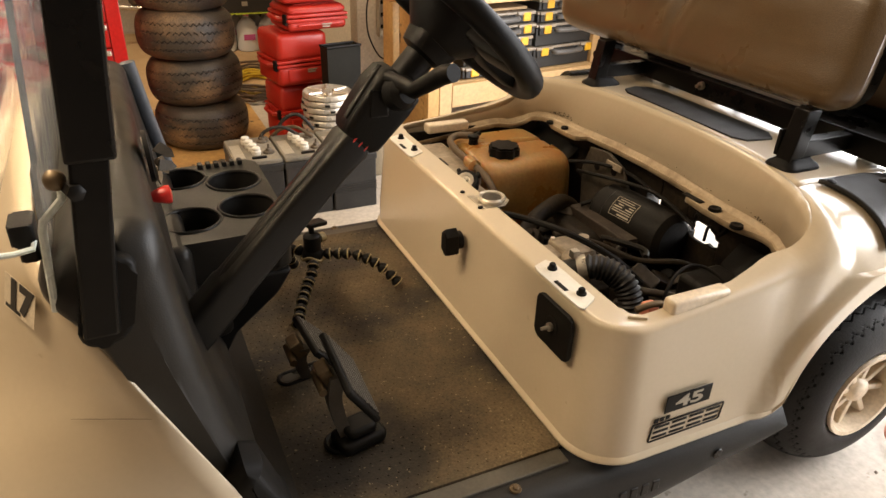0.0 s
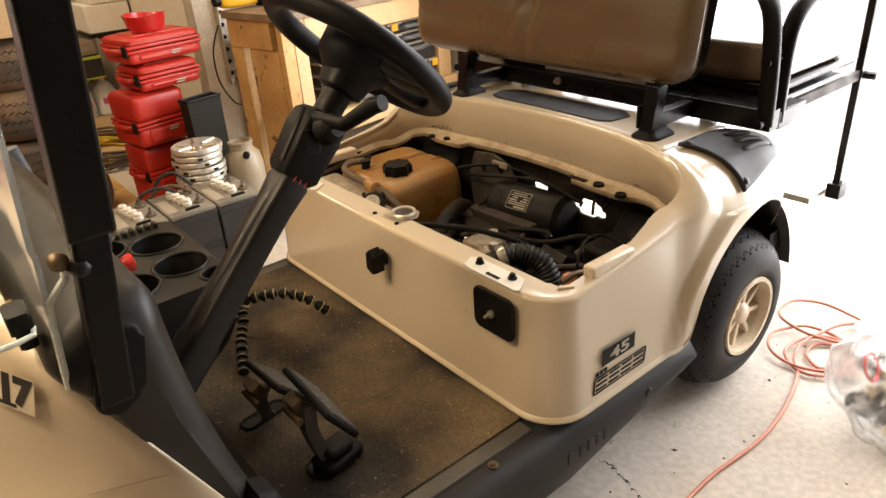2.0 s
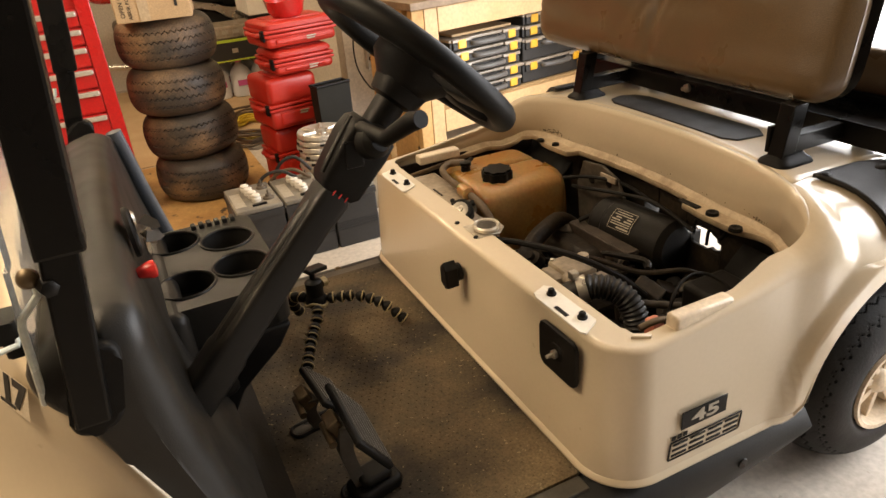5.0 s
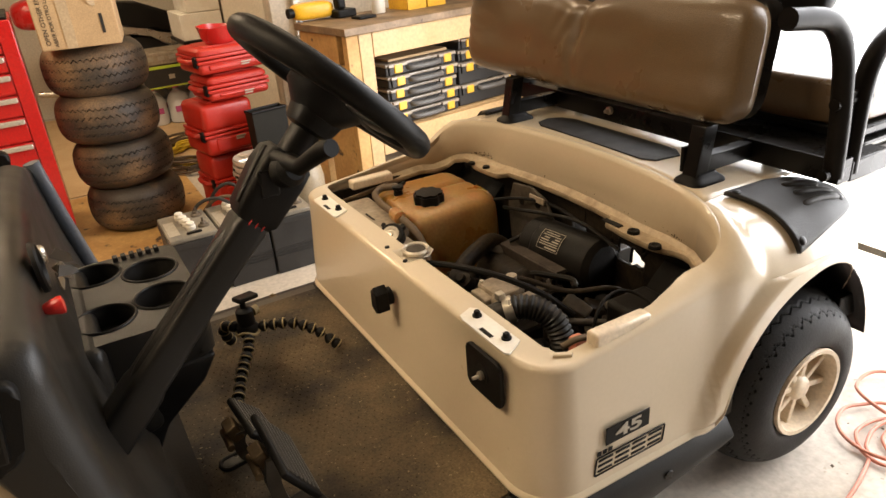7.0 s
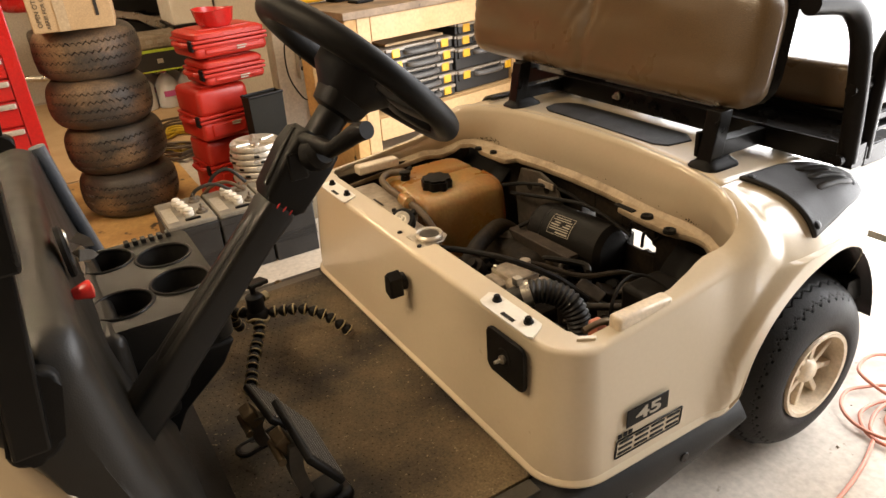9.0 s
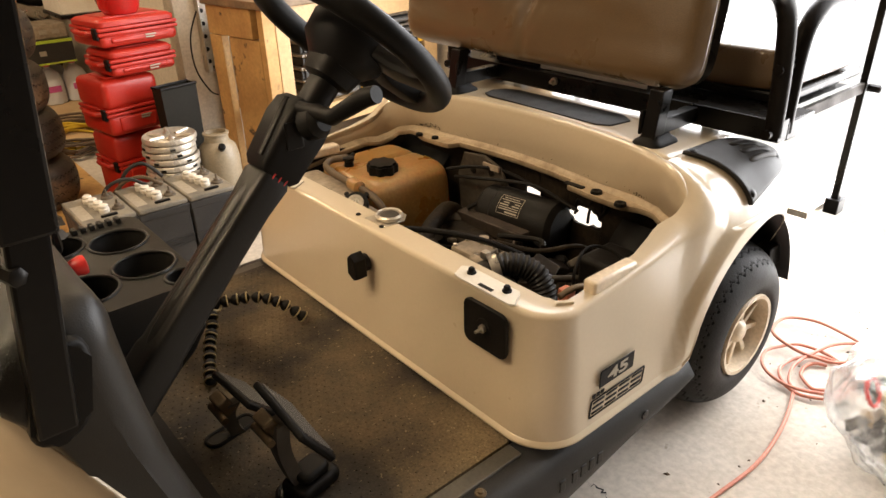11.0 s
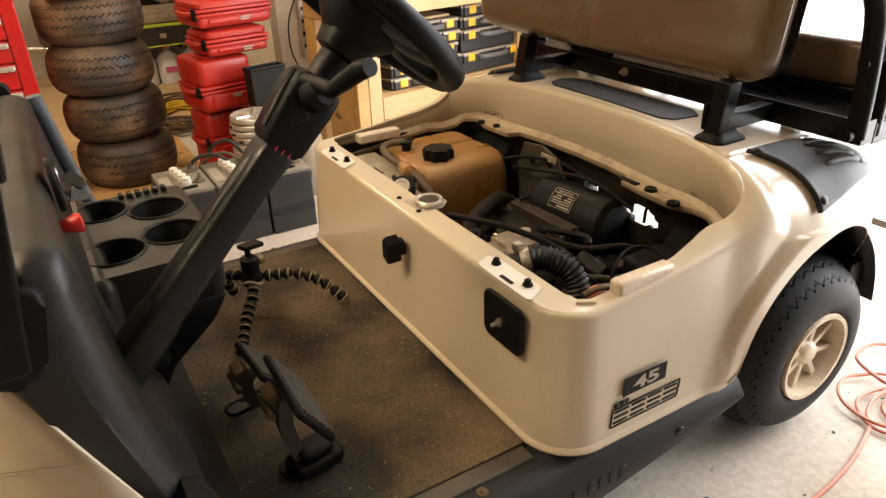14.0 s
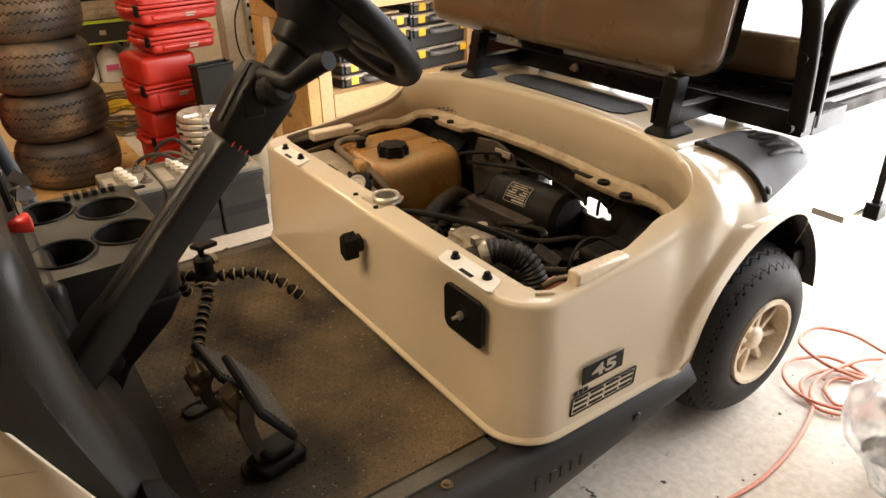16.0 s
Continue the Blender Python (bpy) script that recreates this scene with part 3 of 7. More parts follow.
# grime in the fold and smudges on the wall above it
back_rows = [r for r in rows if 0.16 < r[0].y < 2 * MID - 0.10 and r[0].x > 0.50]
part("grime_line", B((tube, [r[5] + Vector((-0.001, 0, -0.010)) for r in back_rows], [0.0012 + 0.0022 * max(0, 0.3 + noise.noise(Vector((0, 9 * r[0].y, 3)))) for r in back_rows], 6)), GRIME, well, "dark dirt in the fold")
gr = random.Random(12)
sv, sf = [], []
for k in range(70):
    y = gr.choice((gr.gauss(0.955, 0.03), gr.gauss(0.22, 0.012), gr.uniform(0.2, 0.95)))
    r = min(back_rows, key=lambda q: abs(q[0].y - y))
    q = 1 - 0.03 - abs(gr.gauss(0, 0.05))
    if not 0.1 < q < 0.97:
        continue
    c, up, sd = r[4].lerp(r[5], q), (r[4] - r[5]).normalized(), Vector((0, 1, 0))
    n = up.cross(sd).normalized()
    n = n if n.x < 0 else -n
    size, turn_ = gr.uniform(0.0006, 0.0020) * (1.3 if abs(y - 0.93) < 0.06 else 0.7), gr.uniform(0, 3)
    b = len(sv)
    sv += [c + n * 0.0012 + size * gr.uniform(0.4, 1.2) * (math.cos(turn_ + a) * up + 2.2 * math.sin(turn_ + a) * sd) for a in (0, 1.05, 2.1, 3.14, 4.2, 5.2)]
    sf.append(tuple(range(b, b + 6)))
part("grime_speck", (sv, sf), GRIME, well, "dark smudges", kind="stuff")
part("ledge_slot", B((box, 0.462, 0.478, 0.345, 0.40, 0.586, 0.591, 0.002)), BLACK, well)

# bolted catch plates on the front flange, and small screws
for y0, name in ((0.128, 0), (0.872, 1)):
    pl = part("catch_plate", B((prism, [(0.006, y0), (0.012, y0 - 0.008), (0.044, y0 + 0.01), (0.050, y0 + 0.016), (0.050, y0 + 0.145), (0.040, y0 + 0.158), (0.010, y0 + 0.145), (0.006, y0 + 0.13)], 0.566, 0.569)), WHITE, pod, "zinc catch plate")
    for y in ((0.16, 0.252) if not name else (0.905, 0.998)):
        part("bolt", B((lathe, [(0.009, 0), (0.009, 0.003), (0.0065, 0.004), (0.0062, 0.010), (0.0045, 0.012)], (0.034, y, 0.569), (0, 0, 1), 14)), BLACK, pl, "black bolt")
    part("slot", B((box, 0.012, 0.020, y0 + 0.05, y0 + 0.085, 0.5685, 0.570)), BLACK, pl)
for y in (0.537, 0.625):
    part("screw", B((lathe, [(0.006, 0), (0.005, 0.003), (0.002, 0.0035)], (0.035, y, 0.566), (0, 0, 1), 12)), BLACK, pod)

# rest blocks on the two side rims
for far in (0, 1):
    bm = B((box, 0.135, 0.262, 1.046, 1.080, 0.551, 0.577, 0.006, 3) if far else (box, 0.132, 0.256, 0.044, 0.072, 0.552, 0.594, 0.006, 3))
    part("rest_block", bm, RIM, pod, "cream rubber rest block")

part("torn_lip", B((prism, [(0.064, 0.072), (0.090, 0.055), (0.096, 0.060), (0.088, 0.068), (0.080, 0.070), (0.072, 0.078)], 0.560, 0.5712, "z", 0.001, 1)), PAINT, pod, "pale torn edge of the rim")
# key plate, choke knob and the badges
kp = part("key_plate", B((prism, rounded(0.119, 0.226, 0.459, 0.549, 0.013), -0.0100, -0.002, "x", 0.002)), BLACK, pod, "black plastic charger plate with a key lock")
part("plate_boss", B((prism, rounded(0.155, 0.190, 0.490, 0.524, 0.015), -0.0112, -0.0095, "x", 0.0008)), BLACK, kp)
part("key_lock", B((lathe, [(0.008, 0), (0.008, 0.006), (0.004, 0.008), (0.003, 0.02)], (-0.012, 0.172, 0.506), (-1, 0, 0), 14)), STEEL, kp)
kn = part("selector_knob", B((lathe, [(0.020, 0), (0.020, 0.010), (0.017, 0.014)], (-0.004, 0.548, 0.492), (-1, 0, 0), 20)), BLACK, pod, "black turn knob")
part("knob_grip", B((prism, [(0.528, 0.468), (0.540, 0.462), (0.562, 0.472), (0.560, 0.512), (0.546, 0.524), (0.530, 0.510)], -0.046, -0.015, "x", 0.004)), BLACK, kn)

bd = part("number_badge", B((prism, [(0.137, 0.381), (0.239, 0.381), (0.239, 0.4185), (0.137, 0.4185)], 0.0185, 0.0205, "y", 0.0008, 1)), BLACK, pod, "black badge with pale figures")
part("lettering", words("45", 0.034, Matrix.Translation((0.190, 0.0178, 0.3995)) @ pose(0, 0, 0, 90, 0, 0) @ Matrix.Diagonal((1.85, 1, 1, 1)), bold=0.0008), PALEINK, bd)
LOW_Z, HIGH_Z = 0.322, 0.3625


def leaning(x0, x1, z0, z1, lean=0.10):
    """A slanting four-sided outline in the badge's plane."""
    return [(x0 + lean * (z0 - LOW_Z), z0), (x1 + lean * (z0 - LOW_Z), z0), (x1 + lean * (z1 - LOW_Z), z1), (x0 + lean * (z1 - LOW_Z), z1)]


fr = bmesh.new()
for a in ((0.116, 0.274, LOW_Z, LOW_Z + 0.0026), (0.116, 0.274, HIGH_Z - 0.0026, HIGH_Z), (0.112, 0.1146, LOW_Z + 0.003, HIGH_Z - 0.003), (0.2755, 0.278, LOW_Z + 0.003, HIGH_Z - 0.003)):
    prism(fr, leaning(*a), 0.0186, 0.0204, "y")
for x, lo in ((0.1135, 0), (0.1135, 1), (0.2735, 0), (0.2735, 1)):
    z = LOW_Z + 0.0005 if not lo else HIGH_Z - 0.0035
    prism(fr, leaning(x, x + 0.003, z, z + 0.003), 0.0187, 0.0203, "y")
lg = part("maker_badge", fr, BLACK, pod, "black outlined maker's badge")
for x in (0.1195, 0.1590, 0.1985, 0.2380):
    bm = bmesh.new()
    for z0, z1 in ((0.3290, 0.3330), (0.3402, 0.3442), (0.3515, 0.3555)):
        prism(bm, leaning(x, x + 0.0325, z0, z1), 0.0187, 0.0203, "y")
    part("badge_bar", bm, BLACK, lg)
for i in range(3):
    part("model_bar", B((prism, leaning(0.114 + 0.0125 * i, 0.1225 + 0.0125 * i, 0.3660, 0.3740), 0.0187, 0.0203, "y")), BLACK, pod)

# sill panels, floor and mat
PROF = [(0.118, 0.272), (0.085, 0.279), (0.055, 0.279), (0.032, 0.273), (0.018, 0.255), (0.010, 0.215), (0.012, 0.175), (0.024, 0.138), (0.050, 0.122), (0.118, 0.118)]


def sill_loop(x, far):
    up = along([(-0.70, 0.0), (0.05, 0.0), (0.40, 0.075), (0.475, 0.105)], x)
    out = []
    for y, z in PROF:
        if z < 0.25:
            z = z + up * (0.25 - z) / 0.13
        if x > 0.40:
            z = min(z, 0.296)
        out.append((x, 2 * MID - y if far else y, z))
    return out


for far in (0, 1):
    bm = bmesh.new()
    rings(bm, [sill_loop(x, far) for x in (-0.62, -0.5, -0.35, -0.2, -0.05, 0.05, 0.15, 0.25, 0.35, 0.42, 0.455, 0.475)])
    sp = part("sill_panel", bm, ROCK, cart, "dark grey plastic sill panel")
    y = 0.054 if not far else 2 * MID - 0.054
    for x in (-0.50, -0.130):
        part("sill_bolt", B((lathe, [(0.011, 0), (0.010, 0.0025), (0.006, 0.003), (0.0055, 0.006), (0.004, 0.007)], (x, y, 0.279), (0, 0, 1), 16)), BRASS, sp, "tarnished bolt")
    strip = B((box, -0.60, -0.012, 0.068, 0.1025, 0.2745, 0.2850, 0.003))
    if far:
        bmesh.ops.transform(strip, matrix=Matrix.Translation((0, 2 * MID, 0)) @ Matrix.Diagonal((1, -1, 1, 1)), verts=strip.verts)
    part("sill_strip", strip, SILL, sp, "worn ribbed sill strip")
sp = bpy.data.objects["sill_panel"]
part("sill_hole", B((lathe, [(0.012, 0), (0.010, 0.002), (0.005, 0.0022)], (0.294, 0.0115, 0.234), (0, -1, 0), 18)), GLOSS, sp, "recessed fixing hole")
for i, x in enumerate((0.03, 0.065, 0.09, 0.115, 0.14)):
    part("moulded_mark", B((box, x, x + 0.016, 0.0085, 0.016, 0.200, 0.226, 0.002)), ROCK, sp)

part("floor_pan", B((box, -0.72, 0.0, 0.108, 1.052, 0.20, 0.278)), BLACK, cart, "black floor pan")
mt = part("floor_mat", B((prism, rounded(-0.62, -0.003, 0.104, 1.056, 0.012), 0.278, FLOOR, "z", 0.003)), RUBBER, cart, "dusty black rubber floor mat with small studs")
sv, sf = [], []
n_x, n_y = 32, 50
for i in range(n_x):
    for j in range(n_y):
        x, y = -0.605 + 0.019 * i + (0.0095 if j % 2 else 0), 0.122 + 0.0186 * j
        if -0.36 < x < -0.26 and 0.24 < y < 0.34:
            continue
        k = len(sv)
        for r, h in ((0.0026, FLOOR - 0.0005), (0.0015, FLOOR + 0.0013)):
            sv += [(x + r * math.cos(a), y + r * math.sin(a), h) for a in (0, 1.047, 2.094, 3.142, 4.189, 5.236)]
        sf += [(k + a, k + (a + 1) % 6, k + 6 + (a + 1) % 6, k + 6 + a) for a in range(6)] + [tuple(k + 6 + a for a in range(6))]
part("stud", (sv, sf), RUBBER, mt, "rows of small rubber studs", kind="stuff")
part("toe_board", B((prism, [(-0.56, 0.278), (-0.46, 0.278), (-0.52, 0.33), (-0.60, 0.46), (-0.64, 0.58), (-0.69, 0.58), (-0.68, 0.3)], 0.15, 1.01, "y")), TOE, cart, "dusty black toe board")
part("under_frame", B((box, -0.6, 1.0, 0.25, 0.33, 0.12, 0.20, 0.004), (box, -0.6, 1.0, 0.83, 0.91, 0.12, 0.20, 0.004), (box, 0.62, 0.70, 0.1, 1.06, 0.17, 0.23, 0.004)), GLOSS, cart, "black steel chassis rails")
# inner wheel housing, black
for far in (0, 1):
    def house(u, v, far=far):
        a = radians(10 + 160 * u)
        y = 0.035 + 0.24 * v
        p = Vector((ARCH_X - (ARCH_RX + 0.006) * math.cos(a), y, ARCH_Z + (ARCH_RZ + 0.004) * math.sin(a)))
        return mirror(p) if far else p
    solid(part("wheel_housing", sheet(house, 24, 3), BLACK, cart), 0.004)
part("bumper_bracket", B((box, 0.86, 0.94, 0.06, 0.10, 0.34, 0.40, 0.004), (box, 0.92, 0.95, 0.10, 1.06, 0.30, 0.40, 0.006)), BLACK, cart, "black rear bumper bracket")


# ---- wheels ----
def tyre_mesh(radius=0.2205, width=0.222, bead=0.104, around=320, square=2.2, groove=0.0032, low_side=0.20, lines=(-0.80, -0.56, -0.18, 0.18, 0.56, 0.80), wide=0.009, teeth=40, swing=0.045):
    """A round-shouldered tyre on the y axis, with zigzag grooves in its tread."""
    half, mid = width / 2, bead + (radius - bead) * low_side
    prof = [(bead, -half * 0.88), (bead + (mid - bead) * 0.3, -half * 0.95), (bead + (mid - bead) * 0.65, -half * 0.99), (mid, -half)]
    shoulder = []
    for i in range(1, 120):
        a = -1 + 2 * i / 120
        y = half * math.copysign(abs(math.sin(a * math.pi / 2)) ** 0.9, a)
        shoulder.append((mid + (radius - mid) * (1 - abs(y / half) ** square) ** (1 / square), y))
    full = prof + shoulder + [(r, -y) for r, y in reversed(prof)]
    n, k0 = len(full), len(prof)
    vs, low = [], []
    for j in range(around):
        th = 2 * math.pi * j / around
        ph = (j / around * teeth) % 1
        zig = swing * (4 * abs(ph - 0.5) - 1)
        for i, (r, y) in enumerate(full):
            t = y / half
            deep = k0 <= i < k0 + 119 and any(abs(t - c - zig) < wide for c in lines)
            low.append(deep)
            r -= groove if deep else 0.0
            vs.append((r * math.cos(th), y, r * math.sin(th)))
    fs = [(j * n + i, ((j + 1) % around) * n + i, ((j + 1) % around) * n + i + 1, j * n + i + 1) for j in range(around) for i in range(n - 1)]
    # sunken faces take the second slot, which carries their shade as colour
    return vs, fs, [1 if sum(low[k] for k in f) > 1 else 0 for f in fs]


def rim_mesh():
    """A pressed rim with eight raised spokes round a hub, its face towards -y, centred on the y axis."""
    bm = bmesh.new()
    lathe(bm, [(0.098, 0.095), (0.100, 0.02), (0.101, -0.098), (0.108, -0.106), (0.106, -0.113), (0.097, -0.112), (0.092, -0.090), (0.089, -0.050), (0.086, -0.020), (0.084, 0.0)], n=48, axis=(0, 1, 0), cap=False)
    lathe(bm, [(0.040, 0.0), (0.035, -0.080), (0.026, -0.094), (0.021, -0.098), (0.004, -0.100)], n=32, axis=(0, 1, 0))
    for i in range(8):
        c, s = math.cos(math.pi * i / 4), math.sin(math.pi * i / 4)
        m = Matrix(((c, 0, -s, 0), (0, 1, 0, 0), (s, 0, c, 0), (0, 0, 0, 1)))
        box(bm, 0.026, 0.094, -0.088, -0.052, -0.0075, 0.0075, 0.003, 2, m)
    return bm


TYRE_MESH = link_mesh("tyre", tyre_mesh(), [TYRE, GROOVE_SHADE])
RIM_MESH = link_mesh("rim", rim_mesh(), RIM)
# dark disc added behind the spokes to give the shade in their openings
SHADE_DISC_MESH = link_mesh("brake_drum", B((lathe, [(0.004, 0.09), (0.09, 0.09), (0.096, 0.08), (0.084, -0.012), (0.078, -0.018), (0.004, -0.018)], (0, 0, 0), (0, 1, 0), 40)), BRACKET)


def add_mesh(name, me, parent, m, label=""):
    """A mesh shared with others, under a thing, at the pose m within it."""
    ob = new(name, me)
    ob.parent = parent
    ob.matrix_basis = m
    ORIGIN[ob.name] = ORIGIN[parent.name]
    return tagged(ob, label)


HUB = Vector((0.739, 0.135, 0.2195))
for x, z in ((0.739, 0), (-0.96, 0)):
    for far in (0, 1):
        side = HUB.y if x > 0 else 0.25
        y = 2 * MID - side if far else side
        wheel = new("wheel")
        wheel.parent = cart
        wheel.location = Vector((x, y, HUB.z)) - ORIGIN[cart.name]
        if far:
            wheel.rotation_euler = (0, 0, math.pi)
        ORIGIN[wheel.name] = Vector((x, y, HUB.z))
        add_mesh("tyre", TYRE_MESH, wheel, Matrix.Identity(4), "black tyre with zigzag tread")
        add_mesh("rim", RIM_MESH, wheel, pose(0, 0, 0, 0, 11, 0), "cream painted eight-spoke rim")
        add_mesh("brake_drum", SHADE_DISC_MESH, wheel, Matrix.Identity(4), "dark brown disc standing in for the shade between the spokes")


# ---- seat, frame and rear seat ----
def fender(x, a):
    """A place on the rolled near fender: a from 0 at the upright side to 1 at the flat top."""
    side = 0.02 if x < 0.745 else 0.24 - 0.22 * math.sqrt(1 - ((x - 0.745) / 0.22) ** 2)
    return Vector((x, side + 0.152 * (1 - math.cos(a * math.pi / 2)), along(TOP, x) - 0.115 * (1 - math.sin(a * math.pi / 2))))


PAD_TOP = [(0.0, 0.95), (0.45, 0.93), (0.72, 0.84), (0.90, 0.70), (1.0, 0.58)]


def on_pad(u, v, lift):
    x = (0.604 + 0.200 * u) * (1 - v) + (0.556 + 0.252 * u) * v
    x += 0.010 * math.sin(math.pi * v) * (1 - u) ** 3
    lo, hi = 0.16 + 0.24 * u, along(PAD_TOP, u)
    a = lo + (hi - lo) * v
    p = fender(x, a)
    n = Vector((0, -math.cos(a * math.pi / 2) / 0.152, math.sin(a * math.pi / 2) / 0.115)).normalized()
    return p + n * lift


pad = part("fender_pad", sheet(lambda u, v: on_pad(u, v, 0.008), 26, 18), PADRUB, cart, "black rubber step pad riveted to the fender")
solid(pad, 0.008, 0.0)
for u, v in ((0.08, 0.11), (0.055, 0.93), (0.90, 0.42)):
    c = on_pad(u, v, 0.011)
    n = (on_pad(u, v, 0.03) - c).normalized()
    part("rivet", B((lathe, [(0.0095, -0.002), (0.009, 0.002), (0.005, 0.004), (0.001, 0.0045)], c, n, 16)), GLOSS, pad)
for v0, u0, u1 in ((0.80, 0.46, 0.80), (0.62, 0.44, 0.88), (0.44, 0.40, 0.90)):
    part("pad_rib", B((tube, [on_pad(u0 + (u1 - u0) * t, v0, 0.0105) for t in (0.0, 0.06, 0.2, 0.4, 0.6, 0.8, 0.94, 1.0)], [0.003, 0.007, 0.008, 0.008, 0.008, 0.008, 0.007, 0.003], 10)), PADRUB, pad)
for u, v in ((0.60, 0.695), (0.64, 0.695), (0.68, 0.695), (0.62, 0.515), (0.66, 0.515), (0.70, 0.515), (0.74, 0.515)):
    part("pad_mark", B((tube, [on_pad(u, v, 0.0088), on_pad(u, v + 0.055, 0.0088)], 0.0022, 6)), BLACK, pad)
far_pad = part("fender_pad", sheet(lambda u, v: mirror(on_pad(u, v, 0.008)), 26, 18), PADRUB, cart, "black rubber step pad riveted to the fender")
solid(far_pad, 0.008, 0.0)
part("deck_pad", B((prism, [(0.590, 0.415), (0.607, 0.385), (0.672, 0.375), (0.698, 0.41), (0.700, 0.77), (0.684, 0.81), (0.650, 0.83), (0.612, 0.82), (0.596, 0.79)], 0.693, 0.7005, "z", 0.002)), PADRUB, cart, "thin black rubber pad on the rear deck")

for y in (0.252, 0.905):
    bm = bmesh.new()
    rings(bm, [[(x - 0.0185, y - 0.0175, z), (x + 0.0185, y - 0.0175, z), (x + 0.0185, y + 0.0175, z), (x - 0.0185, y + 0.0175, z)] for x, z in ((0.575, 0.69), (0.597, 0.812))])
    bmesh.ops.bevel(bm, geom=list(bm.edges), offset=0.0025, segments=2, profile=0.5, affect="EDGES")
    ft = part("seat_post", bm, GLOSS, cart, "black square steel post")
    if y < MID:
        part("post_clamp", B((box, 0.562, 0.586, y + 0.018, y + 0.027, 0.712, 0.765, 0.002)), GLOSS, ft)
    bm = bmesh.new()
    rings(bm, [[(x, y_, z) for x, y_ in rounded(0.545 + q, 0.642 - q, y - 0.037 + q, y + 0.037 - q, 0.022 - 0.5 * q)] for q, z in ((0.0, 0.688), (0.0, 0.695), (0.003, 0.700), (0.009, 0.704), (0.016, 0.711), (0.017, 0.714))])
    part("post_foot", bm, BLACK, ft, "black plastic foot")
    part("post_arm", B((box, 0.580, 0.735, y - 0.014, y + 0.014, 0.712, 0.747, 0.002)), GLOSS, ft)

fr = part("seat_frame", B((box, 0.735, 0.775, 0.045, 1.115, 0.704, 0.752, 0.002)), GLOSS, cart, "black steel seat frame")
for y in (0.045, 1.075):
    part("frame_rail", B((box, 0.776, 0.90, y, y + 0.04, 0.700, 0.744, 0.003)), GLOSS, fr)
part("tread_plate", B((box, 0.7765, 1.17, 0.088, 1.072, 0.741, 0.748)), GLOSS, fr, "black chequer plate")
pv, pf = [], []
for i in range(10):
    for j in range(34):
        x, y, k = 0.79 + 0.012 + i * 0.028, 0.10 + j * 0.0285, len(pv)
        d = 0.008 if (i + j) % 2 else -0.008
        pv += [(x - 0.008, y - d, 0.748), (x + 0.003, y - 0.003, 0.750), (x + 0.008, y + d, 0.748), (x - 0.003, y + 0.003, 0.750)]
        pf.append((k, k + 1, k + 2, k + 3))
part("tread_mark", (pv, pf), RAIL, fr, "raised tread marks", kind="stuff")
part("frame_bolt", B((lathe, [(0.011, 0), (0.011, 0.008), (0.006, 0.009), (0.005, 0.02)], (0.735, 0.672, 0.735), (-1, 0, 0), 8)), STEEL, fr)
part("frame_bolt", B((lathe, [(0.006, 0), (0.006, 0.004), (0.002, 0.005)], (0.735, 0.545, 0.728), (-1, 0, 0), 8)), GLOSS, fr)
for x in (0.83,):
    for y in (0.24, 0.885):
        part("rear_leg", B((box, x, x + 0.035, y, y + 0.035, 0.64, 0.745, 0.003)), GLOSS, fr)

# bent arm rails, front and rear, on both sides
for far in (0, 1):
    y = 0.062 if not far else 2 * MID - 0.062
    f = part("arm_rail", B((tube, smooth_line([(0.744, y, 0.715), (0.739, y, 0.80), (0.729, y, 0.875), (0.713, y, 0.945), (0.685, y, 0.993), (0.64, y, 1.022), (0.54, y, 1.035)], 6), 0.0190, 16)), RAIL, cart, "black bent steel arm rail")
    r = part("arm_rail", B((tube, smooth_line([(0.790, y, 0.715), (0.790, y, 0.80), (0.792, y, 0.875), (0.808, y, 0.932), (0.85, y, 0.968), (0.91, y, 0.982), (1.10, y, 0.985)], 6), 0.0190, 16)), RAIL, cart, "black bent steel arm rail")
    part("rail_gusset", B((box, 0.745, 0.790, y - 0.004, y + 0.004, 0.705, 0.880, 0.001)), RAIL, f)
    for z in (0.862, 0.724):
        part("rail_bolt", B((lathe, [(0.004, 0), (0.011, 0.001), (0.011, 0.012), (0.007, 0.013), (0.007, 0.095), (0.011, 0.096), (0.011, 0.107), (0.004, 0.109)], (0.708, y, z), (1, 0, 0), 10)), RAIL, f)



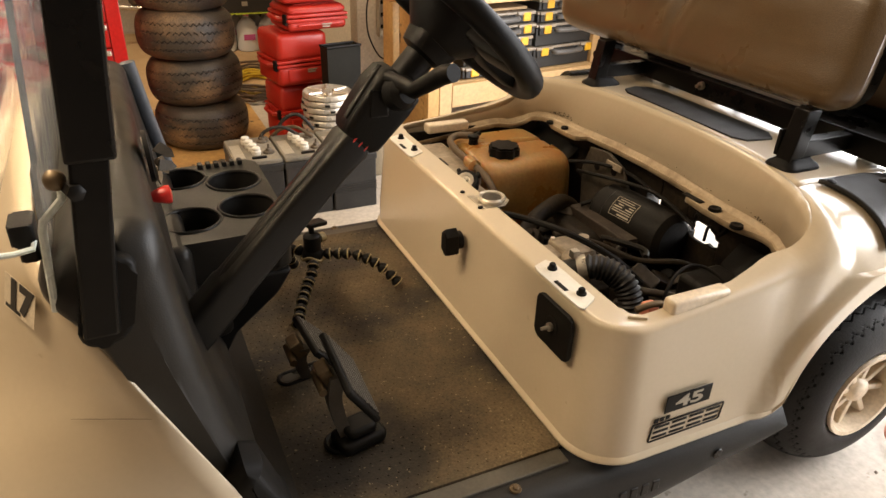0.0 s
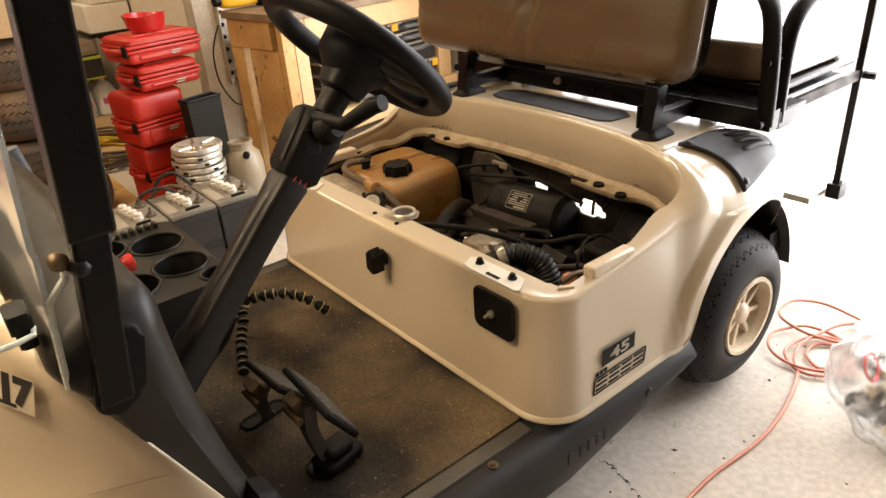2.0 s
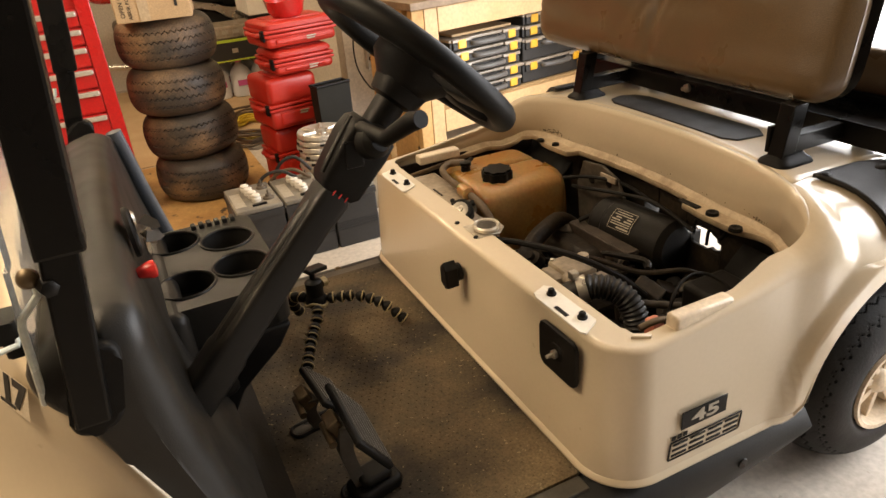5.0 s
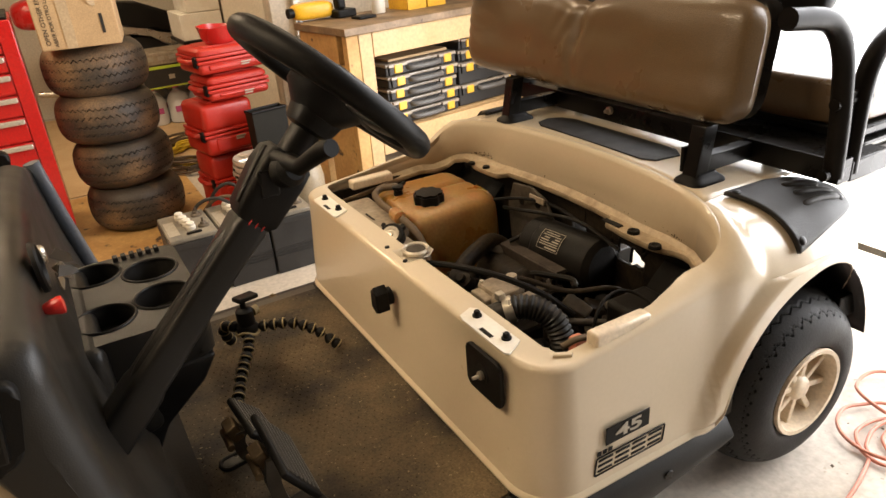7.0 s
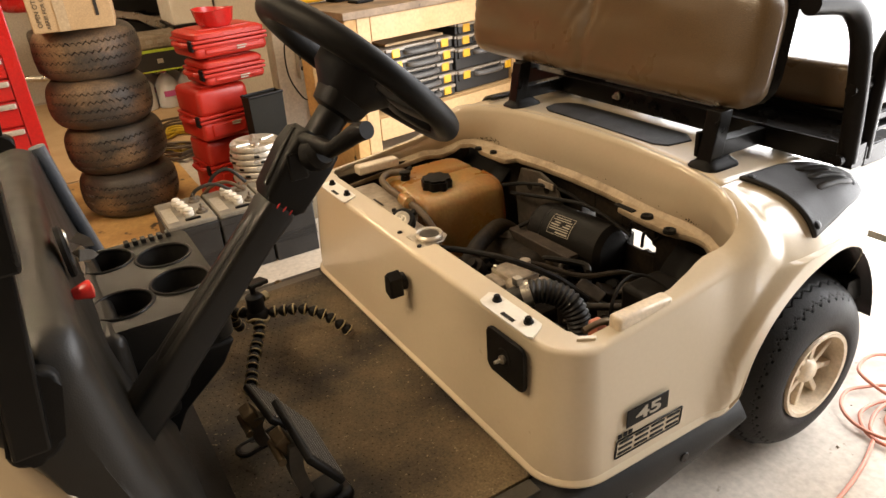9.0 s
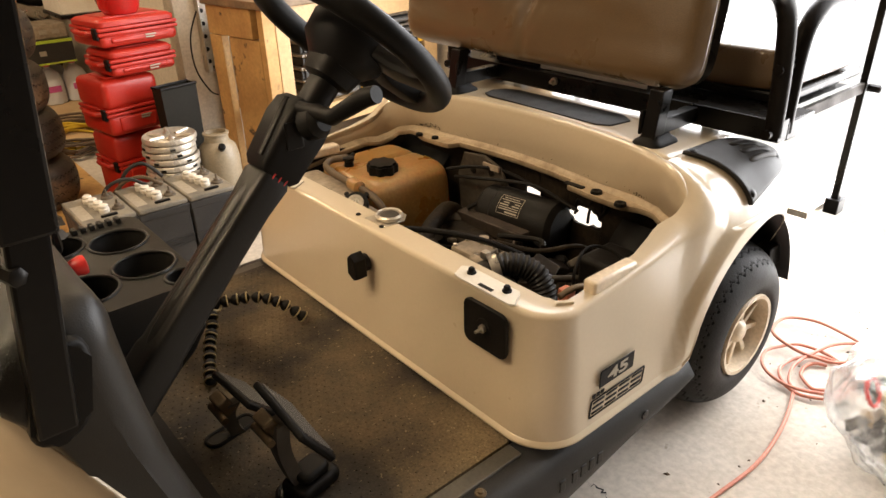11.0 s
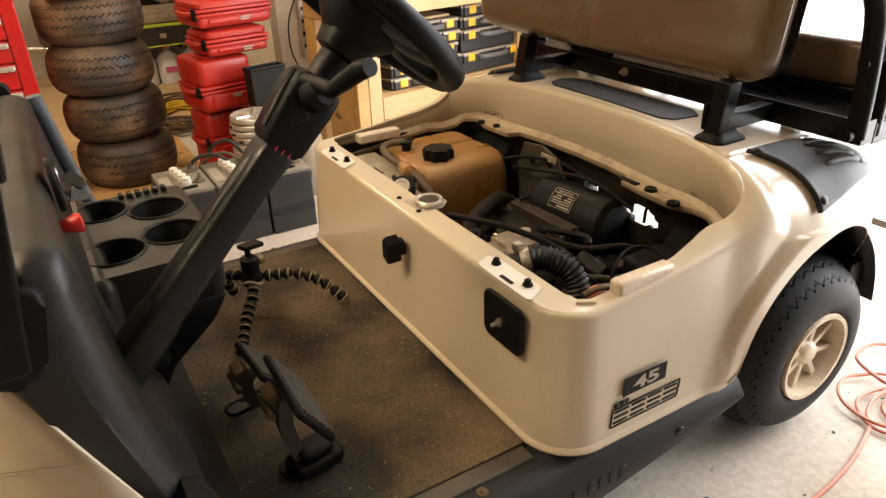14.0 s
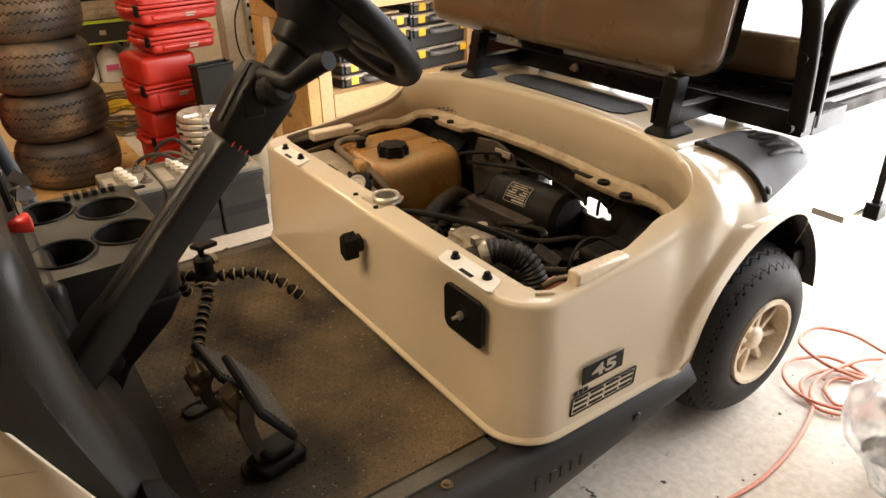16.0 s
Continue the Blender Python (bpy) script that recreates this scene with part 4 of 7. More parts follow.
def pillow(at, size, m, seam=0.0, dip=0.0, nu=110, nv=30):
    """A stuffed panel across y: rounded outline, soft edges, with a wrinkled seam and a dip in its top edge."""
    d, w, h = size
    vs, fs = [], []
    for side in (-1, 1):
        for i in range(nu + 1):
            u = -1 + 2 * i / nu
            for j in range(nv + 1):
                v = -1 + 2 * j / nv
                y = u * math.sqrt(1 - 0.06 * v ** 6) * w / 2
                z = v * math.sqrt(1 - 0.34 * u ** 22) * h / 2
                z -= dip * max(v, 0) * math.exp(-(y / 0.075) ** 2)
                t = ((1 - abs(u) ** 18) * (1 - abs(v) ** 5)) ** 0.42
                if side < 0 and seam:
                    near = math.exp(-((y + 0.012 + 0.010 * v) / 0.016) ** 2)
                    t -= seam * near * (0.6 + 0.4 * v)
                    t += 0.10 * math.exp(-(y / 0.06) ** 2) * math.sin(140 * y + 9 * v) * (0.3 + 0.7 * max(v, 0)) * (1 - v * v)
                    t += 0.045 * smooth(0.78, 0.93, u) * math.sin(24 * (v - 1.4 * abs(u))) * (1 - v * v) * (0.6 + 0.4 * v)
                    t += 0.08 * noise.noise(Vector((y * 7, v * 2, 1.7))) * (1 - v ** 4)
                vs.append(Vector(at) + m @ Vector((side * d / 2 * t, y, z)))
    n = (nu + 1) * (nv + 1)
    for s_ in (0, n):
        for i in range(nu):
            for j in range(nv):
                a, b = s_ + i * (nv + 1) + j, s_ + (i + 1) * (nv + 1) + j
                fs.append((a, b, b + 1, a + 1) if s_ else (a, a + 1, b + 1, b))
    rim = [i * (nv + 1) for i in range(nu + 1)] + [nu * (nv + 1) + j for j in range(1, nv + 1)] + [i * (nv + 1) + nv for i in range(nu - 1, -1, -1)] + [j for j in range(nv - 1, 0, -1)]
    for a, b in zip(rim, rim[1:] + rim[:1]):
        fs.append((a, b, b + n, a + n))
    return vs, fs


lean = pose(0, 0, 0, 0, 9, 0)
bk = part("backrest", pillow((0.655, 0.680, 0.925), (0.105, 0.98, 0.250), lean, 0.30, 0.036), VINYL, cart, "tan vinyl front backrest with a wrinkled centre seam")
part("back_shell", pillow((0.694, 0.680, 0.931), (0.05, 0.990, 0.262), lean, 0.0, 0.036, 60, 16), GLOSS, bk, "black plastic back shell with piped edge")
part("rear_back_shell", B((cushion, (0.85, 0.62, 1.113), (0.07, 0.86, 0.30), 0.32, 48, 18, {"m": pose(0, 0, 0, 0, -8, 0)})), BLACK, cart, "black shell of the rear backrest")
rs = part("rear_seat", B((cushion, (1.06, 0.585, 0.824), (0.44, 0.96, 0.105), 0.22, 56, 20)), VINYL, cart, "tan vinyl rear seat cushion")
part("seat_base", B((box, 0.86, 1.28, 0.10, 1.06, 0.752, 0.776, 0.006)), GLOSS, rs, "black seat base")
part("hinge_plate", B((box, 0.762, 0.768, 0.40, 0.752, 0.7535, 0.800, 0.002)), WHITE, cart, "pale underside panel of the backrest")
part("hinge_plate", B((box, 0.760, 0.768, 0.754, 0.925, 0.7535, 0.800, 0.002), (box, 0.757, 0.760, 0.77, 0.90, 0.756, 0.770, 0.001)), ENGBLACK, cart, "oily black hinge plate under the backrest")
part("tail_panel", B((box, 0.800, 0.808, 0.93, 1.20, 0.680, 0.735, 0.003)), DARKRED, cart, "dark red panel behind the far post")

# folding footboard behind the rear seat
fb = part("footboard", B((box, 1.23, 1.56, 0.13, 1.03, 0.34, 0.362, 0.003)), STEEL, cart, "worn steel footboard")
for y in (0.105, 1.055):
    part("foot_strut", B((box, 1.330, 1.354, y - 0.010, y + 0.010, 0.362, 1.02, 0.003), (box, 1.318, 1.366, y - 0.02, y + 0.02, 0.34, 0.385, 0.003)), GLOSS, fb, "brown-black steel strut")
    part("foot_arm", B((box, 0.86, 1.37, y - 0.006, y + 0.006, 0.694, 0.722, 0.002)), RUSTY, fb, "brown steel footboard arm")
    part("strut_bolt", B((lathe, [(0.011, 0), (0.011, 0.03), (0.006, 0.033)], (1.342, y - 0.012, 0.708), (0, -1, 0), 8)), GLOSS, fb)


# ---- cowl, dash and windscreen ----
INNER = [(-0.520, 0.40), (-0.543, 0.47), (-0.572, 0.58), (-0.593, 0.70), (-0.602, 0.80), (-0.604, 0.835), (-0.612, 0.859), (-0.634, 0.870)]
OUTER = [(-0.662, 0.866), (-0.695, 0.850), (-0.735, 0.806), (-0.716, 0.757), (-0.662, 0.660), (-0.620, 0.584), (-0.584, 0.490), (-0.548, 0.40)]
CROWN = [(0.066, 0.822), (0.074, 0.838), (0.084, 0.848), (0.10, 0.856), (0.2, 0.864), (0.4, 0.868), (0.7, 0.855), (0.96, 0.832), (1.06, 0.800), (1.086, 0.770)]


def cowl_outline(pull):
    """The cowl's outline in side view, drawn towards its middle line by pull."""
    out = []
    for (x, z), (xo, zo) in zip(INNER, reversed(OUTER)):
        out.append((x - min(pull, 0.5 * (x - xo)), z - pull * 0.3))
    for (x, z), (xi, zi) in zip(OUTER, reversed(INNER)):
        out.append((x + min(0.7 * pull, 0.28 * (xi - x)) * smooth(0.62, 0.76, z) - 0.004 * (z < 0.7), z - pull * 0.3))
    return [(p.x, p.z) for p in smooth_line([Vector((x, 0, z)) for x, z in out], 4)]


bm = bmesh.new()
loops = []
ROLL = [(0.114 - 0.046 * q, 0.042 * (1 - math.sqrt(1 - q * q))) for q in (1.0, 0.985, 0.95, 0.88, 0.78, 0.65, 0.50, 0.33, 0.15)]
for y, pull in (*ROLL, (0.13, 0.001), (0.155, 0.003), (0.2, 0.004), (0.3, 0.004), (0.4, 0.004), (0.55, 0.004), (0.7, 0.006), (0.85, 0.008), (0.96, 0.004), (1.005, 0.003), *[(2 * MID - y, pull) for y, pull in reversed(ROLL)]):
    top = along(CROWN, y)
    loops.append([(x, y, z if z < 0.72 else 0.72 + (z - 0.72) * (top - 0.72) / 0.148) for x, z in cowl_outline(pull)])
rings(bm, loops)
dash = part("dash_cowl", bm, COWL, cart, "black moulded dash and side cowl")
part("cowl_cap", B((prism, [(-0.585, 0.28), (-0.470, 0.28), (-0.500, 0.40), (-0.535, 0.505), (-0.560, 0.515), (-0.585, 0.49)], 0.030, 0.112, "y", 0.026, 6)), BLACK, dash, "black lower cowl cap")
part("dial", B((lathe, [(0.036, 0), (0.036, 0.006), (0.032, 0.009), (0.027, 0.004), (0.004, 0.004)], (-0.604, 0.340, 0.838), (1, 0, 0.05), 30)), BLACK, dash, "round black gauge")
part("pull_knob", B((lathe, [(0.005, 0), (0.005, 0.014), (0.008, 0.018), (0.0125, 0.034), (0.0118, 0.039), (0.004, 0.041)], (-0.622, 0.27, 0.806), (1, 0, 0.05), 20)), REDKNOB, dash, "red pull knob")
ks = part("key_switch", B((lathe, [(0.016, 0), (0.016, 0.008), (0.012, 0.012)], (-0.606, 0.455, 0.812), (1, 0, 0), 18)), STEEL, dash, "key switch with a bunch of keys")
for i, (dy, dz, t) in enumerate(((0.0, 0.0, 0), (0.008, -0.022, 25), (-0.006, -0.03, -20), (0.012, -0.035, 50))):
    part("key", B((prism, [(0.0, -0.008), (0.024, -0.006), (0.034, 0), (0.024, 0.009), (0.004, 0.010)], -0.0014, 0.0014, "z"), ), (BRACKET, BRASS, BRACKET, STEEL)[i], ks)
    bpy.data.objects[ks.children[-1].name].matrix_basis = Matrix.Translation(-ORIGIN[cart.name]) @ pose(-0.588, 0.455 + dy, 0.812 + dz, 70, 40 + t, 15 * i) @ Matrix.Translation(ORIGIN[cart.name])

tr = bmesh.new()
holed(tr, rounded(-0.60, -0.385, 0.445, 0.80, 0.03), [(-0.448, 0.690, 0.050), (-0.445, 0.563, 0.050), (-0.548, 0.535, 0.050), (-0.548, 0.735, 0.050), (-0.412, 0.478, 0.026)], 0.640, 0.553, 0.560)
tray = part("cup_tray", tr, DASH, dash, "black plastic dash tray with cup wells")
cups = bmesh.new()
for x, y in ((-0.448, 0.690), (-0.445, 0.563), (-0.548, 0.535), (-0.548, 0.735)):
    lathe(cups, [(0.056, 0.60), (0.052, 0.54), (0.045, 0.535)], (x, y, 0), (0, 0, 1), 28)
part("cup_well", cups, DASH, dash)
for x, y, r in ((-0.448, 0.690, 0.051), (-0.445, 0.563, 0.051), (-0.548, 0.535, 0.051), (-0.548, 0.735, 0.051), (-0.412, 0.478, 0.027)):
    part("cup_rim", B((tube, [(x + r * math.cos(a), y + r * math.sin(a), 0.6405) for a in (2 * math.pi * i / 36 for i in range(36))], 0.0032, 8, True)), DASH, dash)
bm = bmesh.new()
rings(bm, [[(x0, y0, z), (x1, y0, z), (x1, y1, z), (x0, y1, z)] for x0, x1, y0, y1, z in ((-0.64, -0.56, 0.49, 0.76, 0.30), (-0.63, -0.50, 0.48, 0.77, 0.42), (-0.61, -0.42, 0.462, 0.783, 0.50), (-0.60, -0.392, 0.452, 0.793, 0.5525))])
bmesh.ops.bevel(bm, geom=list(bm.edges), offset=0.008, segments=3, profile=0.5, affect="EDGES")
part("tray_body", bm, BLACK, dash)
part("tray_back", B((box, -0.62, -0.56, 0.42, 0.84, 0.40, 0.642, 0.02, 3), (box, -0.60, -0.50, 0.46, 0.80, 0.42, 0.585, 0.03, 3)), DASH, dash)
for i in range(6):
    part("tray_ridge", B((box, -0.505 + 0.016 * i, -0.495 + 0.016 * i, 0.772, 0.792, 0.640, 0.650, 0.002)), DASH, tray)


# the champagne front body, rounded towards its sides
def hood_side(u, v):
    """The near flank: from the cowl's edge (u=0) forward (u=1); v from the top to the foot."""
    ex = along([(0, -0.739), (0.12, -0.721), (0.40, -0.667), (0.70, -0.624), (1, -0.562)], v)
    ez = along([(0, 0.797), (0.12, 0.761), (0.40, 0.667), (0.70, 0.588), (1, 0.462)], v)
    y = along([(0, 0.150), (0.12, 0.106), (0.40, 0.066), (0.70, 0.044), (1, 0.030)], v)
    s = min(1.0, max(0.0, u) / 0.30) ** 0.85
    return Vector((ex - 0.62 * u, y - 0.06 * smooth(0.0, 0.9, u) * (0.3 + 0.7 * v) + 0.30 * s * (1 - v) ** 1.4, ez - 0.31 * u * (1 - 0.6 * v)))


def hood_top(u, v):
    """From the near flank's top edge across to the far one."""
    a = hood_side(u, 0)
    p = a.lerp(mirror(a), v)
    crown = math.sin(math.pi * v)
    p.z += (0.065 - 0.088 * u) * crown ** 0.8
    p.x -= 0.01 * crown * (1 - u)
    return p


def hood_section(u):
    near = [hood_side(u, v) for v in (1.0, 0.8, 0.6, 0.4, 0.2, 0.06)]
    top = [hood_top(u, v) for v in (0.05, 0.15, 0.28, 0.42, 0.58, 0.72, 0.85, 0.95)]
    return smooth_line(near + top + [mirror(p) for p in reversed(near)], 5)


sections = [hood_section(i / 24) for i in range(25)]
n = len(sections[0])
body = part("front_body", ([p for s in sections for p in s], [(i * n + j, (i + 1) * n + j, (i + 1) * n + j + 1, i * n + j + 1) for i in range(24) for j in range(n - 1)]), PAINT, cart, "glossy champagne front body with a hood scratch")
solid(body, 0.004, 1.0)
part("scratch", B((tube, [hood_side(0.02 + 0.13 * t, 0.58 - 0.06 * t) + Vector((0, -0.0045, 0.001)) for t in (0.0, 0.25, 0.5, 0.75, 1.0)], [0.0002, 0.0005, 0.0004, 0.0005, 0.0002], 5)), BCABLE, body, "thin dark scratch")
# number sticker
def hood_frame(u, v, lift):
    """A flat place on the near shoulder of the hood."""
    p, du, dv = hood_side(u, v), hood_side(u + 0.03, v) - hood_side(u - 0.03, v), hood_side(u, v + 0.04) - hood_side(u, v - 0.04)
    n = dv.cross(du).normalized()
    if n.z < 0:
        n = -n
    way = Vector((-0.25, -1, 0))
    way = (way - n * way.dot(n)).normalized()
    m = Matrix((way, n.cross(way), n)).transposed().to_4x4()
    m.translation = p + n * lift
    return m


sm = hood_frame(0.072, 0.122, 0.0012)
part("sticker_film", B((box, -0.033, 0.030, -0.026, 0.022, 0.0030, 0.0033, 0, 2, sm)), FILM, body, "clear film round the figures")
sk = part("number_sticker", words("17", 0.050, sm @ Matrix.Translation((0, 0, 0.004)), bold=0.0028), INK, body, "black number sticker")
part("figure_foot", B((box, -0.028, 0.002, -0.0225, -0.0182, 0.0036, 0.0044, 0, 2, sm)), INK, sk)

# windscreen posts
for far in (0, 1):
    def mm(p):
        return mirror(p) if far else Vector(p)
    bm = bmesh.new()
    for lo, hi, w in (((-0.683, 0.066, 0.745), (-0.657, 0.066, 0.950), 0.0185), ((-0.656, 0.066, 0.943), (-0.566, 0.066, 1.95), 0.0238)):
        lo, hi = mm(lo), mm(hi)
        loops = []
        for p in (lo, hi):
            loops.append([p + Vector((dx, dy, 0)) for dx, dy in ((-w, -w * 0.8), (w, -w * 0.8), (w, w * 0.8), (-w, w * 0.8))])
        rings(bm, loops)
    es = [e for e in bm.edges]
    bmesh.ops.bevel(bm, geom=es, offset=0.004, segments=2, profile=0.5, affect="EDGES")
    po = part("roof_post", bm, GLOSS, cart, "black square steel roof post")
    soc = B((prism, [(x + 0.22 * (z - 0.74), z) for x, z in rounded(-0.708, -0.652, 0.728, 0.835, 0.024)], 0.058, 0.090, "y", 0.006, 3))
    if far:
        bmesh.ops.transform(soc, matrix=Matrix.Translation((0, 2 * MID, 0)) @ Matrix.Diagonal((1, -1, 1, 1)), verts=soc.verts)
    part("post_socket", soc, BLACK, po, "black plastic post socket")
# inner edge of the far cowl as a tube, its highlight painted blue-grey
part("dash_bar", B((tube, [(-0.600, 1.072, 0.80), (-0.578, 1.072, 0.67), (-0.548, 1.072, 0.52)], 0.018, 10)), BLUEGREY, cart, "far cowl's inner edge, its bluish highlight put into the colour")

PANE = Matrix.Translation((-0.722, 0, 0.774)) @ pose(0, 0, 0, 0, 5, 0) @ Matrix.Translation((0, 0, -0.774))
FOLD = Matrix.Translation((-0.777, 0, 0.838)) @ pose(0, 0, 0, 0, 14, 0) @ Matrix.Translation((0, 0, -0.838))
PANE_SIDE = [(0.076, 0.930), (0.076, 0.904), (0.073, 0.875), (0.079, 0.774)]
FOLD_SIDE = [(0.058, 1.24), (0.074, 1.02), (0.082, 0.95), (0.097, 0.850), (0.103, 0.838)]


def far_side(line):
    """The same edge on the other side of the cart."""
    return [(2 * MID - y, z) for y, z in reversed(line)]


ws = part("windscreen", B((prism, [(0.100, 1.42), (0.100, 0.930)] + PANE_SIDE + far_side(PANE_SIDE) + [(2 * MID - 0.1, 0.93), (2 * MID - 0.1, 1.42)], -0.003, 0.003, "x")), GLASS, cart, "clear scratched acrylic windscreen, folded down")
fp = part("folded_pane", B((prism, FOLD_SIDE + far_side(FOLD_SIDE), -0.003, 0.003, "x")), GLASS, ws)
for o, m in ((ws, PANE), (fp, FOLD)):
    o.data.transform(Matrix.Translation(-ORIGIN[cart.name]) @ m @ Matrix.Translation(ORIGIN[cart.name]))
    o.visible_shadow = False
lip = [(-0.776, 0.102, 0.839), (-0.770, 0.107, 0.833), (-0.750, 0.111, 0.831), (-0.732, 0.115, 0.832), (-0.730, 0.122, 0.838)]
for far in (0, 1):
    near = [(-0.688, 0.072, 0.912), (-0.690, 0.076, 0.900), (-0.711, 0.074, 0.879), (-0.7135, 0.073, 0.870), (-0.722, 0.079, 0.774)]
    fold = [FOLD @ Vector((0, y, z)) for y, z in FOLD_SIDE[:-1]] + [Vector(q) for q in lip]
    part("pane_edge", B((tube, [mirror(Vector(q)) if far else Vector(q) for q in near], 0.0042, 8)), PANE_EDGE, ws, "pale frosted edge")
    part("pane_edge", B((tube, [mirror(q) if far else q for q in fold], 0.0034, 8)), PANE_EDGE, ws, "pale frosted edge")
part("pane_label", B((box, -0.0045, -0.0035, 0.565, 0.605, 0.872, 0.895, 0, 2, PANE)), WHITE, ws, "small white and orange label")
part("label_stripe", B((box, -0.0052, -0.0046, 0.585, 0.603, 0.873, 0.894, 0, 2, PANE)), YELLOW, ws)


def pane_clip(x0, x1, y0, y1, z0, z1, wall, far):
    """An open C of black plastic that holds the two panes, leaning with the folded one."""
    r = wall
    ring_ = [(x0, y1), (x0, y0 + r), (x0 + r, y0), (x1 - r, y0), (x1, y0 + r), (x1, y1), (x1 - wall, y1), (x1 - wall, y0 + 1.6 * wall), (x1 - 1.6 * wall, y0 + wall), (x0 + 1.6 * wall, y0 + wall), (x0 + wall, y0 + 1.6 * wall), (x0 + wall, y1)]
    bm = B((prism, ring_, z0, z1, "z"))
    for v in bm.verts:
        v.co.x += 0.24 * (v.co.z - 0.93)
        v.co.y -= 0.12 * (v.co.z - 0.93)
        if far:
            v.co = mirror(v.co)
    if far:
        bmesh.ops.reverse_faces(bm, faces=bm.faces)
    part("pane_clip", bm, BLACK, ws, "black plastic pane clip")


for far in (0, 1):
    pane_clip(-0.806, -0.742, 0.066, 0.112, 0.914, 0.961, 0.007, far)
    stop = B((prism, rounded(-0.752, -0.7275, 0.118, 0.160, 0.004), 0.834, 0.858, "z", 0.003, 2), (prism, rounded(-0.748, -0.7285, 0.124, 0.154, 0.004), 0.812, 0.8335, "z", 0.002, 2))
    if far:
        bmesh.ops.transform(stop, matrix=Matrix.Translation((0, 2 * MID, 0)) @ Matrix.Diagonal((1, -1, 1, 1)), verts=stop.verts)
        bmesh.ops.reverse_faces(stop, faces=stop.faces)
    part("pane_stop", stop, BLACK, ws, "black rubber pane stop")
part("wing_bolt", B((lathe, [(0.003, 0), (0.009, 0.003), (0.0112, 0.009), (0.0085, 0.015), (0.003, 0.019)], (-0.688, 0.074, 0.9235), (-0.4, -0.9, 0), 18)), BRASS, ws, "tarnished brass knob")
part("bolt_nut", B((lathe, [(0.009, 0), (0.009, 0.02), (0.005, 0.022)], (-0.680, 0.066, 0.915), (0.3, -0.9, 0), 6)), GLOSS, ws)


# ---- steering ----
AX = Vector((0.688, 0, 0.726)).normalized()
FOOT = Vector((-0.620, 0.287, 0.535))
AXV = Vector((-AX.z, 0, AX.x))  # square to the column, towards the driver's front


def along_column(d, side=0.0, up=0.0):
    return FOOT + AX * d + Vector((0, side, 0)) + AXV * up


def column_loop(d, w, h, up=0.0, r=0.35):
    out = []
    for j in range(20):
        a = 2 * math.pi * (j + 0.5) / 20
        c, s = math.cos(a), math.sin(a)
        out.append(along_column(d, w * math.copysign(abs(c) ** r, c), up + h * math.copysign(abs(s) ** r, s)))
    return out


bm = bmesh.new()
rings(bm, [column_loop(*a) for a in ((-0.14, 0.031, 0.028), (0.0, 0.031, 0.028), (0.14, 0.031, 0.028), (0.15, 0.0285, 0.0255), (0.30, 0.0265, 0.0235), (0.38, 0.0265, 0.0235), (0.425, 0.030, 0.026), (0.435, 0.027, 0.022))])
col = part("steering_column", bm, DASH, cart, "black ribbed plastic steering column")
part("column_rib", B((tube, [along_column(0.14, 0, 0.008), along_column(0.17, 0, 0.0125), along_column(0.38, 0, 0.0130), along_column(0.41, 0, 0.008)], 0.0160, 18)), DASH, col)
bm = bmesh.new()
rings(bm, [column_loop(*a) for a in ((0.432, 0.027, 0.026, 0.0, 0.25), (0.442, 0.032, 0.033, 0.0, 0.25), (0.51, 0.034, 0.038, 0.004, 0.25), (0.535, 0.032, 0.036, 0.004, 0.25), (0.545, 0.026, 0.028, 0.004, 0.3))])
hs = part("column_housing", bm, BLACK, col, "black moulded switch housing")
part("housing_rib", B((tube, [along_column(0.45, -0.012, 0.032), along_column(0.51, -0.012, 0.040), along_column(0.535, 0.0, 0.036)], 0.007, 8)), BLACK, hs)
part("housing_slot", B((box, -0.014, 0.014, -0.003, 0.003, -0.020, 0.020, 0.003, 2, Matrix.Translation(along_column(0.495, -0.0325, 0.018)))), GLOSS, hs)
wires = bmesh.new()
for i in range(3):
    tube(wires, smooth_line([along_column(0.422, -0.026, -0.012 + 0.010 * i), along_column(0.434, -0.0285, -0.013 + 0.011 * i), along_column(0.446, -0.028, -0.012 + 0.010 * i)], 4), 0.0012, 6)
part("wire", wires, REDKNOB, hs, "short red wires")
rings_bm = bmesh.new()
rings(rings_bm, [column_loop(*a) for a in ((0.54, 0.022, 0.022, 0, 0.9), (0.585, 0.023, 0.023, 0, 0.9), (0.59, 0.032, 0.034, 0, 0.7), (0.65, 0.046, 0.048, 0, 0.7), (0.68, 0.044, 0.046, 0, 0.7))])
part("column_neck", rings_bm, BLACK, col)
lev = part("direction_lever", B((tube, [along_column(0.53, -0.02, 0.03), (-0.262, 0.200, 0.937), (-0.244, 0.146, 0.970), (-0.239, 0.128, 0.976)], [0.010, 0.0115, 0.0130, 0.0115], 16)), BLACK, col, "black rubber-gripped lever")
part("lever_boot", B((lathe, [(0.024, 0), (0.024, 0.02), (0.016, 0.03)], along_column(0.52, -0.035, 0.01), (0.3, -0.9, 0.3), 18)), BLACK, lev)

CENTRE = along_column(0.652, 0.000, 0.008) + Vector((0.008, 0, -0.002))
RADIUS = 0.149


def rim_at(a, r=RADIUS, lift=0.0):
    return CENTRE + r * (math.cos(a) * Vector((0, 1, 0)) + math.sin(a) * AXV) + AX * lift


